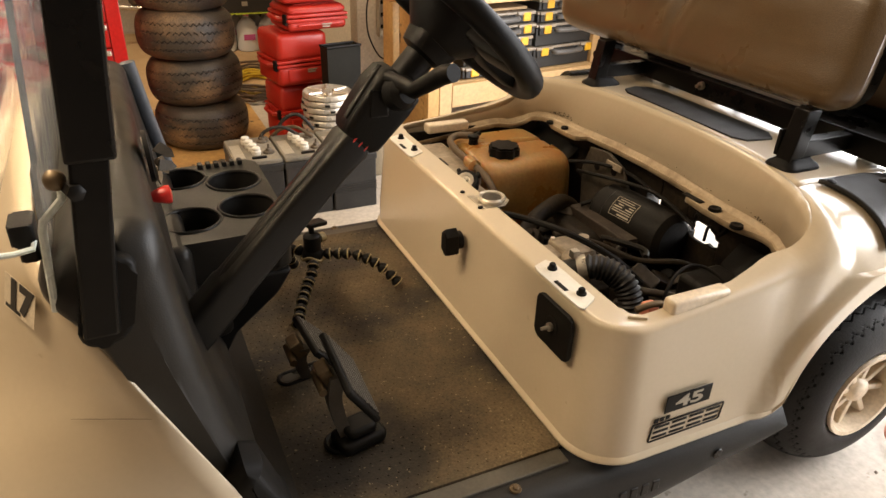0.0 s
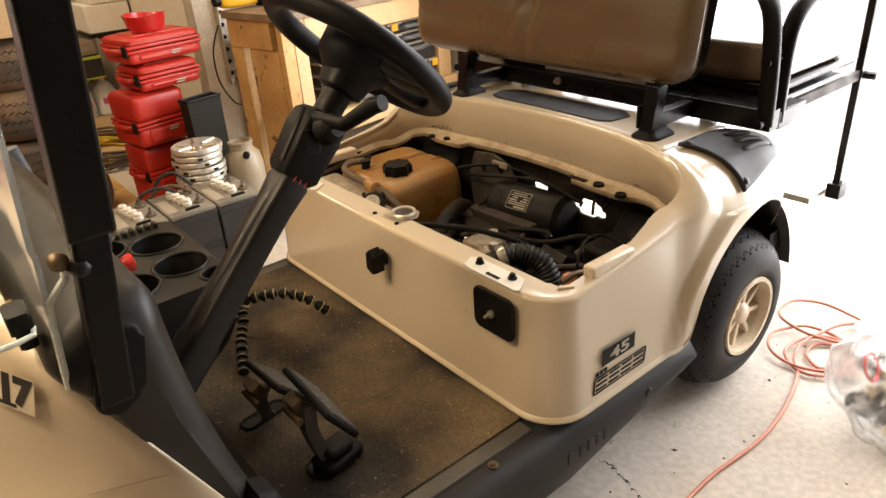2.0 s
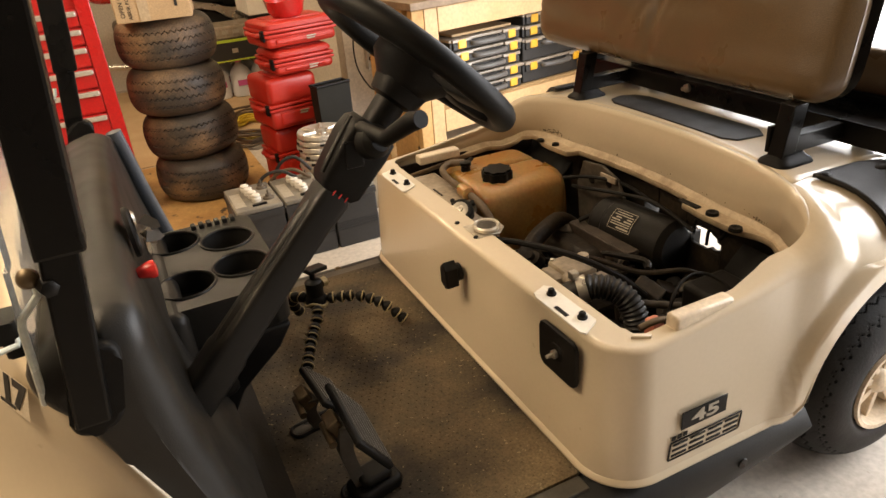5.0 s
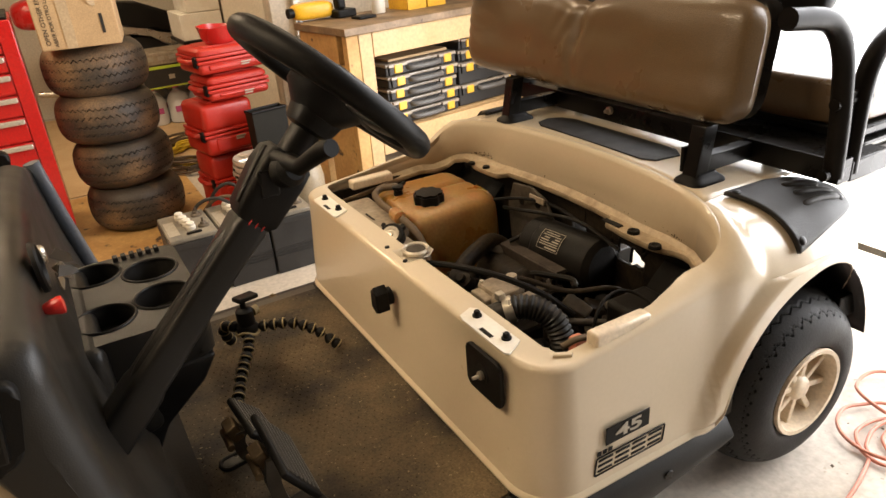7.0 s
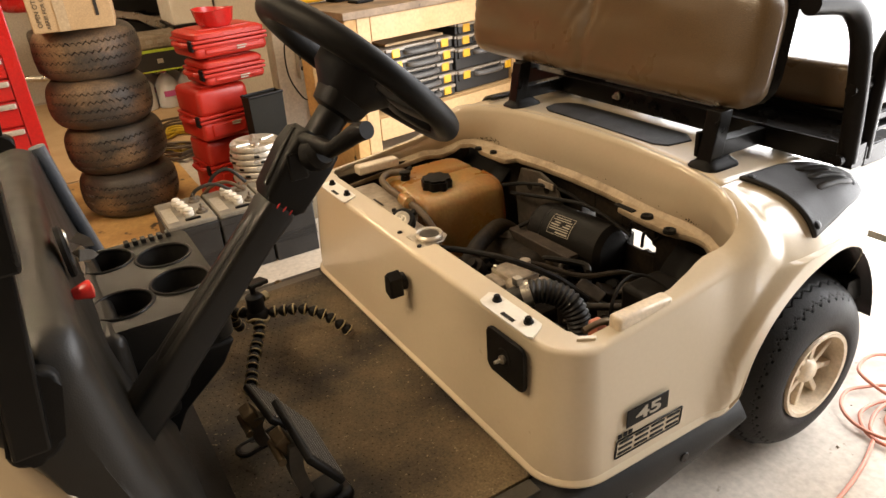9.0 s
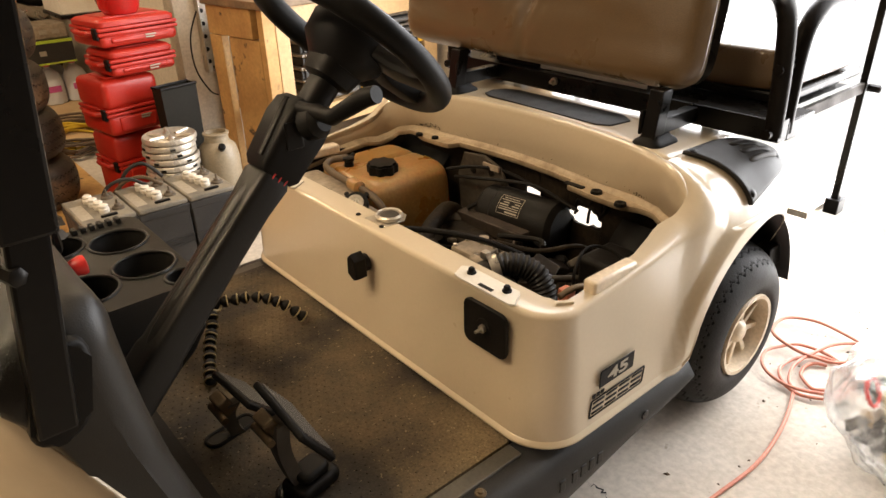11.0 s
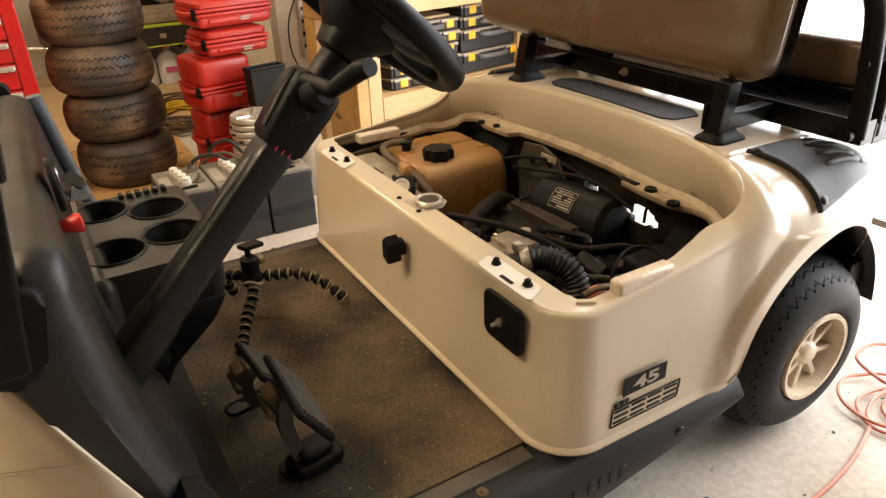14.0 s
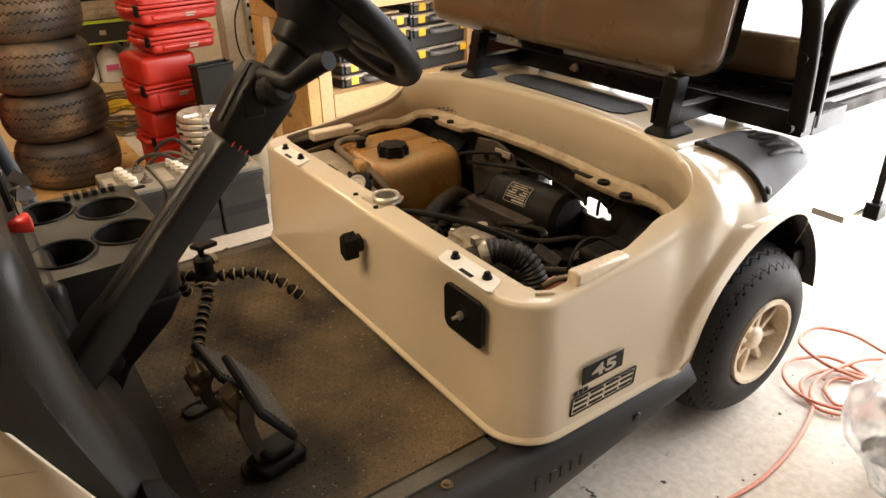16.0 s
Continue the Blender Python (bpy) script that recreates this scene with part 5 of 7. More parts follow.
bm = bmesh.new()
tube(bm, [rim_at(2 * math.pi * i / 64) for i in range(64)], [0.0178 + 0.0010 * math.cos(6 * math.pi * i / 64) for i in range(64)], 16, closed=True)
wheel = part("steering_wheel", bm, BLACK, cart, "black moulded steering wheel")
for a in (-0.45, math.pi + 0.45, -math.pi / 2 - 0.2):
    bm = bmesh.new()
    loops = []
    for r, w, lift in ((0.04, 0.028, 0.0), (0.085, 0.022, -0.006), (0.122, 0.020, -0.004), (0.148, 0.027, 0.0)):
        c, t = rim_at(a, r, lift), Vector((0, -math.sin(a), 0)) + AXV * math.cos(a)
        loops.append([c + t * w + AX * 0.010, c - t * w + AX * 0.010, c - t * w - AX * 0.012, c + t * w - AX * 0.012])
    rings(bm, loops)
    bmesh.ops.bevel(bm, geom=list(bm.edges), offset=0.004, segments=2, profile=0.5, affect="EDGES")
    part("spoke", bm, BLACK, wheel)
part("wheel_hub", B((lathe, [(0.040, -0.045), (0.062, -0.02), (0.064, 0.012), (0.050, 0.022), (0.004, 0.026)], CENTRE, AX, 28)), BLACK, wheel)
cb = B((box, -0.055, 0.055, -0.035, 0.035, -0.006, 0.012, 0.006, 2))
bmesh.ops.transform(cb, matrix=Matrix.Translation(CENTRE + AX * 0.018) @ Matrix((Vector((0, 1, 0)), AXV * -1, AX)).transposed().to_4x4(), verts=cb.verts)
part("card_clip", cb, GLOSS, wheel, "black scorecard clip")


# ---- pedals ----
def pedal(name, corner, across, down, arm_top, arm_foot, slot, label, wide):
    """A ribbed pedal pad from its far top corner, with a bracket, a flat arm and the slot it comes through."""
    a, u, v = Vector(corner), Vector(across), Vector(down)
    n = u.cross(v).normalized()
    if n.x < 0:
        n = -n
    bm = bmesh.new()
    rings(bm, [[a + n * h, a + u + n * h, a + u + v + n * h, a + v + n * h] for h in (-0.010, 0.004)])
    bmesh.ops.bevel(bm, geom=list(bm.edges), offset=0.005, segments=3, profile=0.5, affect="EDGES")
    pd = part(name, bm, BLACK, cart, label)
    for i in range(8):
        t = (i + 0.9) / 8.8
        part("pad_rib", B((tube, [a + u * 0.06 + v * t + n * 0.0045, a + u * 0.94 + v * t + n * 0.0045], 0.0022, 6)), PADRIB, pd)
    c, f = Vector(arm_top), Vector(arm_foot)
    line = smooth_line([c, c.lerp(f, 0.35) + Vector((-0.014, 0, 0.004)), c.lerp(f, 0.75) + Vector((-0.010, 0, 0)), f], 5)
    bm = bmesh.new()
    rings(bm, [[p + Vector((dx, dy, 0)) for dx, dy in ((-0.012, -wide), (0.012, -wide), (0.012, wide), (-0.012, wide))] for p in line])
    bmesh.ops.bevel(bm, geom=[e for e in bm.edges if len(e.link_faces) == 2 and e.calc_face_angle(0) > 1.0], offset=0.003, segments=2, profile=0.5, affect="EDGES")
    part("pedal_arm", bm, ARMGREY, pd, "grey steel arm")
    part("pedal_bracket", B((box, -0.012, 0.012, -0.020, 0.020, -0.022, 0.014, 0.004, 2, Matrix.Translation(c + Vector((-0.016, 0.012, 0.0))) @ pose(0, 0, 0, 0, -25, 0)), (rod, c + Vector((-0.03, 0.03, -0.012)), c + Vector((-0.03, -0.03, -0.012)), 0.007)), BRASS, pd, "brassy pivot bracket")
    sx, sy, rx, ry, rz = slot
    ring = [(x, y) for x, y in rounded(-rx, rx, -ry, ry, min(rx, ry) * 0.9, 6)]
    m = Matrix.Translation((sx, sy, FLOOR + 0.002)) @ Matrix.Rotation(radians(rz), 4, "Z")
    bm = bmesh.new()
    tube(bm, [m @ Vector((x, y, 0)) for x, y in ring], 0.0045, 8, True)
    part("arm_slot", bm, BLACK, pd, "black rubber slot collar")
    bm = B((prism, ring, -0.002, 0.001))
    bmesh.ops.transform(bm, matrix=m, verts=bm.verts)
    part("slot_gap", bm, GLOSS, pd)
    if wide > 0.012:
        boot = B((prism, rounded(-0.046, 0.046, -0.032, 0.032, 0.016, 4), 0.0, 0.026, "z", 0.010, 3), (prism, rounded(-0.030, 0.030, -0.024, 0.024, 0.014, 4), 0.0265, 0.046, "z", 0.008, 3))
        bmesh.ops.transform(boot, matrix=Matrix.Translation((f.x + 0.012, f.y - 0.004, FLOOR)) @ Matrix.Rotation(radians(rz), 4, "Z"), verts=boot.verts)
        part("arm_boot", boot, BLACK, pd, "black rubber boot")
    return pd


pedal("brake_pedal", (-0.374, 0.345, 0.480), (0.006, -0.142, -0.032), (0.050, -0.004, -0.074), (-0.370, 0.285, 0.430), (-0.352, 0.262, FLOOR), (-0.362, 0.266, 0.036, 0.026, 12), "black ribbed rubber brake pedal", 0.017)
pedal("accelerator_pedal", (-0.388, 0.507, 0.416), (0.010, -0.130, -0.004), (0.050, -0.006, -0.050), (-0.385, 0.440, 0.385), (-0.375, 0.470, FLOOR), (-0.385, 0.480, 0.050, 0.018, 10), "black ribbed rubber accelerator pedal", 0.010)


# ---- engine bay ----
def tank_puff(q):
    """Drawn in towards its foot, with a groove across the top beside the filler."""
    top = smooth(0.55, 0.95, q.z)
    groove = math.exp(-((q.y - 0.10) / 0.055) ** 2) * smooth(0.0, 0.25, q.x)
    dish = math.exp(-((q.x + 0.33) ** 2 + (q.y + 0.42) ** 2) / 0.16)
    low = smooth(0.5, -1.0, q.z)
    front = smooth(-0.55, -0.95, q.y) * smooth(0.2, 0.8, q.z)
    return Vector((q.x * (1 - 0.06 * low), q.y * (1 - 0.05 * low), q.z - top * (0.10 * groove + 0.035 * dish + 0.02 * smooth(-0.2, -0.7, q.x)) - 0.05 * front))


def moulded(at, size, puff, n=40, e=9):
    """A blown plastic block: an evenly netted cube with rounded edges, then shaped by puff."""
    bm = bmesh.new()
    for axis in range(3):
        for sgn in (-1, 1):
            grid = []
            for i in range(n + 1):
                for j in range(n + 1):
                    q = [0, 0, 0]
                    q[axis], q[axis - 2], q[axis - 1] = sgn, 2 * i / n - 1, 2 * j / n - 1
                    k = sum(abs(c) ** e for c in q) ** (-1 / e)
                    q = puff(Vector(q) * k)
                    grid.append(bm.verts.new(Vector(at) + Vector((q.x * size[0] / 2, q.y * size[1] / 2, q.z * size[2] / 2))))
            for i in range(n):
                for j in range(n):
                    a = i * (n + 1) + j
                    bm.faces.new((grid[a], grid[a + 1], grid[a + n + 2], grid[a + n + 1]))
    bmesh.ops.remove_doubles(bm, verts=bm.verts, dist=0.00005)
    return bm


tank = part("fuel_tank", moulded((0.322, 0.922, 0.392), (0.262, 0.278, 0.305), tank_puff), TANK, cart, "amber translucent fuel tank, dusty on top")
part("mould_seam", B((tube, smooth_line([(0.449, 0.80 + 0.02 * k, z) for k, z in ((1, 0.26), (0, 0.34), (0, 0.44), (0.5, 0.505), (2, 0.527), (5, 0.532))], 4), 0.0028, 8)), TANK, tank)
cap = bmesh.new()
for h0, h1, r in ((0.535, 0.560, 0.040), (0.560, 0.566, 0.036)):
    loops = []
    for z in (h0, h1):
        loops.append([(0.278 + (r + 0.003 * math.cos(8 * t)) * math.cos(t), 0.868 + (r + 0.003 * math.cos(8 * t)) * math.sin(t), z) for t in (2 * math.pi * i / 64 for i in range(64))])
    rings(cap, loops)
part("fuel_cap", cap, BLACK, tank, "black scalloped fuel cap")
part("tank_fitting", B((lathe, [(0.014, 0), (0.012, 0.02), (0.016, 0.022), (0.016, 0.03), (0.006, 0.032)], (0.235, 0.965, 0.535), (0, 0, 1), 16), (tube, [(0.235, 0.965, 0.560), (0.265, 0.985, 0.562)], 0.006, 8)), BLACK, tank)
part("fuel_line", B((tube, smooth_line([(0.240, 0.975, 0.56), (0.205, 1.0, 0.556), (0.172, 0.980, 0.552), (0.158, 0.92, 0.550), (0.156, 0.87, 0.549), (0.156, 0.825, 0.548)], 6), 0.0095, 10)), BCABLE, tank, "brown rubber fuel line")
part("fuel_filter", B((lathe, [(0.008, -0.03), (0.017, -0.024), (0.017, 0.010), (0.012, 0.016), (0.008, 0.03)], (0.156, 0.822, 0.548), (0.05, 1, 0.05), 18)), TANK, tank, "orange inline filter")
part("fuel_line", B((tube, smooth_line([(0.157, 0.80, 0.546), (0.166, 0.745, 0.528), (0.168, 0.695, 0.485), (0.15, 0.65, 0.42)], 6), 0.0095, 10)), BCABLE, tank)
shelf = part("bay_shelf", B((box, 0.052, 0.172, 0.785, 1.03, 0.490, 0.533, 0.010, 3), (box, 0.055, 0.150, 0.690, 0.790, 0.45, 0.523, 0.018, 3)), SHELFP, cart, "dusty beige moulded bay shelf")
for i in range(3):
    part("moulded_line", B((box, 0.080 + 0.014 * i, 0.084 + 0.014 * i, 0.86, 0.94 - 0.014 * i, 0.5325, 0.5345)), DIRTY, shelf)
vw = Vector((-0.45, -0.5, 0.74)).normalized()
vu = part("valve_unit", B((lathe, [(0.026, -0.04), (0.031, -0.012), (0.031, 0.0), (0.027, 0.005), (0.020, 0.006)], (0.092, 0.722, 0.546), vw, 28)), ENGBLACK, shelf, "dark round valve housing")
part("valve_face", B((lathe, [(0.021, 0.002), (0.020, 0.008), (0.012, 0.009), (0.011, 0.007), (0.007, 0.007), (0.006, 0.011), (0.001, 0.0115)], (0.092, 0.722, 0.546), vw, 28)), STEEL, vu, "grey metal disc")
for k in range(4):
    a = vw.orthogonal().normalized()
    b = vw.cross(a)
    q = radians(45 + 90 * k)
    part("valve_bolt", B((lathe, [(0.006, -0.012), (0.006, 0.002), (0.002, 0.003)], Vector((0.092, 0.722, 0.546)) + 0.034 * (math.cos(q) * a + math.sin(q) * b), vw, 8)), ENGBLACK, vu)
dsk = part("oil_cap", B((lathe, [(0.018, -0.05), (0.020, -0.008), (0.029, -0.004), (0.031, 0.003), (0.028, 0.007), (0.024, 0.005), (0.023, 0.001), (0.004, 0.001)], (0.075, 0.562, 0.572), (0, 0, 1), 28)), SILVER, cart, "silver cap on a steel plate")
part("cap_face", B((lathe, [(0.022, 0), (0.021, 0.002), (0.004, 0.0022)], (0.075, 0.562, 0.5735), (0, 0, 1), 24)), BRACKET, dsk, "dull cap centre")
part("cap_plate", B((prism, [(0.036, 0.53), (0.09, 0.528), (0.112, 0.55), (0.112, 0.575), (0.09, 0.598), (0.036, 0.60)], 0.564, 0.567)), STEEL, dsk)

eng = part("engine", B((box, 0.10, 0.34, 0.22, 0.52, 0.22, 0.36, 0.02, 3), (box, 0.12, 0.26, 0.34, 0.50, 0.36, 0.43, 0.012, 2), (box, 0.14, 0.22, 0.38, 0.46, 0.43, 0.465, 0.01, 2)), DIRTY, cart, "dark oily engine block")
part("shroud", B((box, 0.30, 0.45, 0.52, 0.70, 0.30, 0.44, 0.03, 3)), DIRTY, eng)
gen = part("starter_generator", B((lathe, [(0.004, -0.12), (0.050, -0.118), (0.064, -0.105), (0.066, 0.06), (0.062, 0.065), (0.062, 0.10), (0.050, 0.115), (0.004, 0.12)], (0.470, 0.535, 0.455), (-0.15, 1, 0), 36)), ENGBLACK, eng, "black cylindrical starter generator with a rating plate")


def label_patch(u, v):
    a = radians(114 + 44 * v)
    c, w = Vector((0.470, 0.535, 0.455)), Vector((-0.15, 1, 0)).normalized()
    s = Vector((1, 0.15, 0)).normalized()
    return c + w * (-0.030 + 0.068 * u) + 0.0668 * (math.cos(a) * s + math.sin(a) * Vector((0, 0, 1)))


def label_line(u0, u1, v0, v1):
    def f(u, v):
        p = label_patch(u0 + (u1 - u0) * u, v0 + (v1 - v0) * v)
        c = Vector((0.470, 0.535, 0.455)) + Vector((-0.15, 1, 0)).normalized() * ((u0 + (u1 - u0) * u) * 0.068 - 0.030)
        return c + (p - c) * 1.010
    return sheet(f, 6, 4)


part("rating_plate", sheet(label_patch, 8, 8), ENGBLACK, gen)
for a in ((0.0, 1.0, 0.0, 0.025), (0.0, 1.0, 0.975, 1.0), (0.0, 0.02, 0.03, 0.97), (0.98, 1.0, 0.03, 0.97), (0.08, 0.62, 0.84, 0.92), (0.08, 0.92, 0.72, 0.77), (0.08, 0.92, 0.62, 0.66),
          (0.08, 0.40, 0.49, 0.55), (0.55, 0.92, 0.49, 0.55), (0.08, 0.30, 0.36, 0.42), (0.55, 0.80, 0.36, 0.42), (0.08, 0.92, 0.24, 0.28), (0.20, 0.85, 0.12, 0.16)):
    part("plate_bar", label_line(*a), PALEINK, gen)
mp = part("mount_plate", B((prism, [(0.585, 0.36), (0.60, 0.50), (0.635, 0.555), (0.70, 0.575), (0.775, 0.565), (0.80, 0.50), (0.79, 0.40), (0.70, 0.34)], 0.488, 0.498, "x", 0.003)), BRACKET, eng, "grey steel mounting plate with bolt holes")
for y, z in ((0.665, 0.535), (0.735, 0.525), (0.70, 0.455), (0.625, 0.47)):
    part("plate_hole", B((lathe, [(0.011, 0), (0.010, 0.002), (0.003, 0.0022)], (0.4875, y, z), (-1, 0, 0), 14)), ENGBLACK, mp)
part("pale_tag", B((box, 0.478, 0.484, 0.63, 0.69, 0.545, 0.562, 0.002)), SHELFP, mp, "small pale tag")
part("brace_bar", B((box, -0.118, 0.118, -0.005, 0.005, -0.016, 0.018, 0.003, 2, Matrix.Translation((0.368, 0.552, 0.448)) @ pose(0, 0, 0, 0, 3, 88)), (box, -0.118, 0.118, -0.015, 0.015, 0.014, 0.019, 0.002, 2, Matrix.Translation((0.383, 0.552, 0.448)) @ pose(0, 0, 0, 0, 3, 88))), RUSTY, cart, "rusty steel brace bar")
ex = part("exhaust_pipe", B((tube, smooth_line([(0.165, 0.585, 0.38), (0.185, 0.595, 0.435), (0.235, 0.625, 0.462), (0.30, 0.66, 0.470), (0.355, 0.69, 0.462), (0.40, 0.70, 0.43), (0.43, 0.70, 0.38)], 6), 0.021, 16)), DIRTY, eng, "dark curved pipe")
part("bay_cable", B((tube, smooth_line([(0.255, 0.19, 0.44), (0.265, 0.195, 0.50), (0.30, 0.21, 0.525), (0.345, 0.22, 0.527), (0.375, 0.205, 0.52), (0.385, 0.165, 0.505), (0.38, 0.13, 0.46)], 6), 0.0035, 8)), ENGBLACK, eng, "thin black cable loop")
part("bay_cable", B((tube, smooth_line([(0.20, 0.52, 0.43), (0.27, 0.47, 0.475), (0.33, 0.36, 0.47), (0.40, 0.30, 0.48), (0.455, 0.28, 0.45)], 6), 0.006, 8)), DIRTY, eng, "oily control cable")
part("bay_cable", B((tube, smooth_line([(0.46, 0.78, 0.50), (0.44, 0.70, 0.525), (0.47, 0.60, 0.535), (0.49, 0.50, 0.54), (0.50, 0.38, 0.51)], 6), 0.005, 8)), ENGBLACK, eng, "thin black cable")
part("tie_rod", B((rod, (0.255, 0.30, 0.45), (0.40, 0.22, 0.43), 0.008), (box, 0.245, 0.275, 0.285, 0.315, 0.42, 0.465, 0.004)), BRACKET, eng, "dusty steel link")
part("clamp_tab", B((box, 0.16, 0.185, 0.125, 0.150, 0.46, 0.53, 0.004, 2)), HOSE, cart, "rusty orange tab beside the ledge")
part("control_box", B((box, 0.33, 0.44, 0.10, 0.24, 0.36, 0.505, 0.012, 3), (box, 0.325, 0.335, 0.13, 0.16, 0.42, 0.50, 0.003)), ENGBLACK, cart, "black plastic control box")
def corrugated(path, r, ridge, pitch=0.0075):
    """A ribbed hose along a line."""
    line, run, fine, rad = smooth_line(path, 24), 0.0, [], []
    for a, b in zip(line, line[1:]):
        fine.append(a)
        rad.append(r + ridge * math.sin(2 * math.pi * run / pitch))
        run += (b - a).length
    bm = bmesh.new()
    tube(bm, fine, rad, 20)
    return bm


ah = part("air_hose", corrugated([(0.124, 0.291, 0.530), (0.150, 0.275, 0.536), (0.176, 0.251, 0.530), (0.193, 0.226, 0.507), (0.199, 0.208, 0.46), (0.200, 0.200, 0.38)], 0.0235, 0.0019, 0.0092), HOSEBLACK, cart, "black corrugated intake hose with a steel clamp")
part("intake_elbow", B((tube, smooth_line([(0.078, 0.330, 0.44), (0.080, 0.320, 0.485), (0.098, 0.306, 0.517), (0.136, 0.284, 0.533)], 6), 0.0225, 18)), HOSEBLACK, ah)
part("hose_clamp", B((tube, [(0.122, 0.292, 0.5285), (0.137, 0.283, 0.5335)], 0.0268, 24), (box, -0.008, 0.008, -0.008, 0.008, -0.006, 0.010, 0.002, 2, Matrix.Translation((0.118, 0.302, 0.556)))), STEEL, ah)
part("lower_hose", corrugated([(0.085, 0.245, 0.43), (0.098, 0.225, 0.468), (0.112, 0.195, 0.475), (0.125, 0.165, 0.45), (0.13, 0.150, 0.40)], 0.022, 0.0025, 0.008), ENGBLACK, ah, "smaller black corrugated hose")
part("hose_clamp", B((tube, [(0.090, 0.236, 0.447), (0.096, 0.228, 0.462)], 0.0255, 24)), BRASS, ah)
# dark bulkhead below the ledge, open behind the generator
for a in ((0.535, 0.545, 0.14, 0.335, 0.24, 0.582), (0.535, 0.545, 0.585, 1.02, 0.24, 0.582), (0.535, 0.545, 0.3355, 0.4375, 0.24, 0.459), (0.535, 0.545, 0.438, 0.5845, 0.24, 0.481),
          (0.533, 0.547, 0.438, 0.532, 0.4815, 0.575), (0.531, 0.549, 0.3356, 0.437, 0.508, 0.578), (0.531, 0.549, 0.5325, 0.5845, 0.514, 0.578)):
    part("bulkhead_panel", B((box, *a, 0.003)), DIRTY, cart, "dark bulkhead")
for rim in ([(0.437, 0.459), (0.437, 0.474), (0.426, 0.470), (0.421, 0.461), (0.410, 0.459)], [(0.437, 0.508), (0.437, 0.486), (0.428, 0.489), (0.424, 0.498), (0.412, 0.502), (0.400, 0.508)], [(0.3355, 0.508), (0.3355, 0.484), (0.345, 0.487), (0.349, 0.497), (0.362, 0.500), (0.368, 0.508)], [(0.3355, 0.459), (0.376, 0.459), (0.364, 0.467), (0.350, 0.464), (0.3355, 0.470)]):
    part("bulkhead_edge", B((prism, rim, 0.536, 0.544, "x")), DIRTY, cart, "ragged edge of the opening")
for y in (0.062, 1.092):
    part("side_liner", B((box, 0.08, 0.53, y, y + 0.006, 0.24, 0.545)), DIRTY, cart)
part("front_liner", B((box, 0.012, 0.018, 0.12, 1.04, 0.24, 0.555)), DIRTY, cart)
rnd = random.Random(12)
for i in range(64):
    x, y = rnd.uniform(0.10, 0.51), rnd.uniform(0.13, 0.68)
    z, s = rnd.uniform(0.33, 0.445), rnd.uniform(0.010, 0.034)
    if 0.40 < x and 0.38 < y < 0.68 and z > 0.37:
        z = 0.36
    mt_ = (DIRTY, DIRTY, ENGBLACK, BRACKET)[i % 4]
    if i % 2:
        part("engine_bracket", B((box, -s, s, -s * 0.6, s * 0.6, -s * 0.35, s * 0.35, 0.004, 2, Matrix.Translation((x, y, z)) @ pose(0, 0, 0, rnd.uniform(-35, 35), rnd.uniform(-35, 35), rnd.uniform(0, 180)))), mt_, eng)
    else:
        part("engine_fitting", B((lathe, [(s * 0.6, -s), (s * 0.75, -s * 0.8), (s * 0.75, s * 0.4), (s * 0.4, s * 0.5), (s * 0.4, s)], (x, y, z), (rnd.uniform(-1, 1), rnd.uniform(-1, 1), 0.8), 14)), mt_, eng)
for i in range(14):
    a = Vector((rnd.uniform(0.16, 0.48), rnd.uniform(0.15, 0.70), rnd.uniform(0.38, 0.46)))
    pts = [a]
    for k in range(4):
        pts.append(pts[-1] + Vector((rnd.uniform(-0.07, 0.07), rnd.uniform(-0.08, 0.08), rnd.uniform(-0.03, 0.03))))
    for p in pts:
        p.x, p.y, p.z = min(max(p.x, 0.08), 0.51), min(max(p.y, 0.12), 0.72), min(max(p.z, 0.34), 0.485)
    part("engine_wire", B((tube, smooth_line(pts, 5), rnd.choice((0.003, 0.004, 0.006)), 7)), (ENGBLACK, DIRTY, ENGBLACK, BRACKET)[i % 4], eng)
# dusty carburettor under the air hose
cb_ = part("carburettor", B((box, 0.17, 0.24, 0.385, 0.47, 0.470, 0.500, 0.006, 2), (rod, (0.175, 0.36, 0.488), (0.175, 0.40, 0.488), 0.016), (box, 0.20, 0.27, 0.36, 0.385, 0.455, 0.49, 0.005, 2), (rod, (0.235, 0.43, 0.49), (0.235, 0.43, 0.512), 0.012), (box, 0.145, 0.17, 0.40, 0.46, 0.46, 0.492, 0.005, 2)), SHELFP, eng, "dusty cast carburettor")
for x, y in ((0.178, 0.393), (0.232, 0.393), (0.178, 0.462), (0.215, 0.462)):
    part("carb_screw", B((lathe, [(0.005, 0), (0.005, 0.004), (0.002, 0.005)], (x, y, 0.500), (0, 0, 1), 10)), STEEL, cb_)
for y, z in ((0.345, 0.50), (0.385, 0.512)):
    part("stray_wire", B((tube, smooth_line([(0.53, y - 0.03, z + 0.03), (0.535, y - 0.005, z), (0.53, y + 0.02, z + 0.012), (0.535, y + 0.03, z - 0.03)], 5), 0.004, 7)), ENGBLACK, eng)
cbl = bmesh.new()
tube(cbl, smooth_line([(0.085, 0.54, 0.545), (0.13, 0.50, 0.540), (0.19, 0.42, 0.530), (0.25, 0.34, 0.50), (0.30, 0.30, 0.45)], 6), 0.007, 8)
part("cable", cbl, ENGBLACK, cart, "black rubber cable")
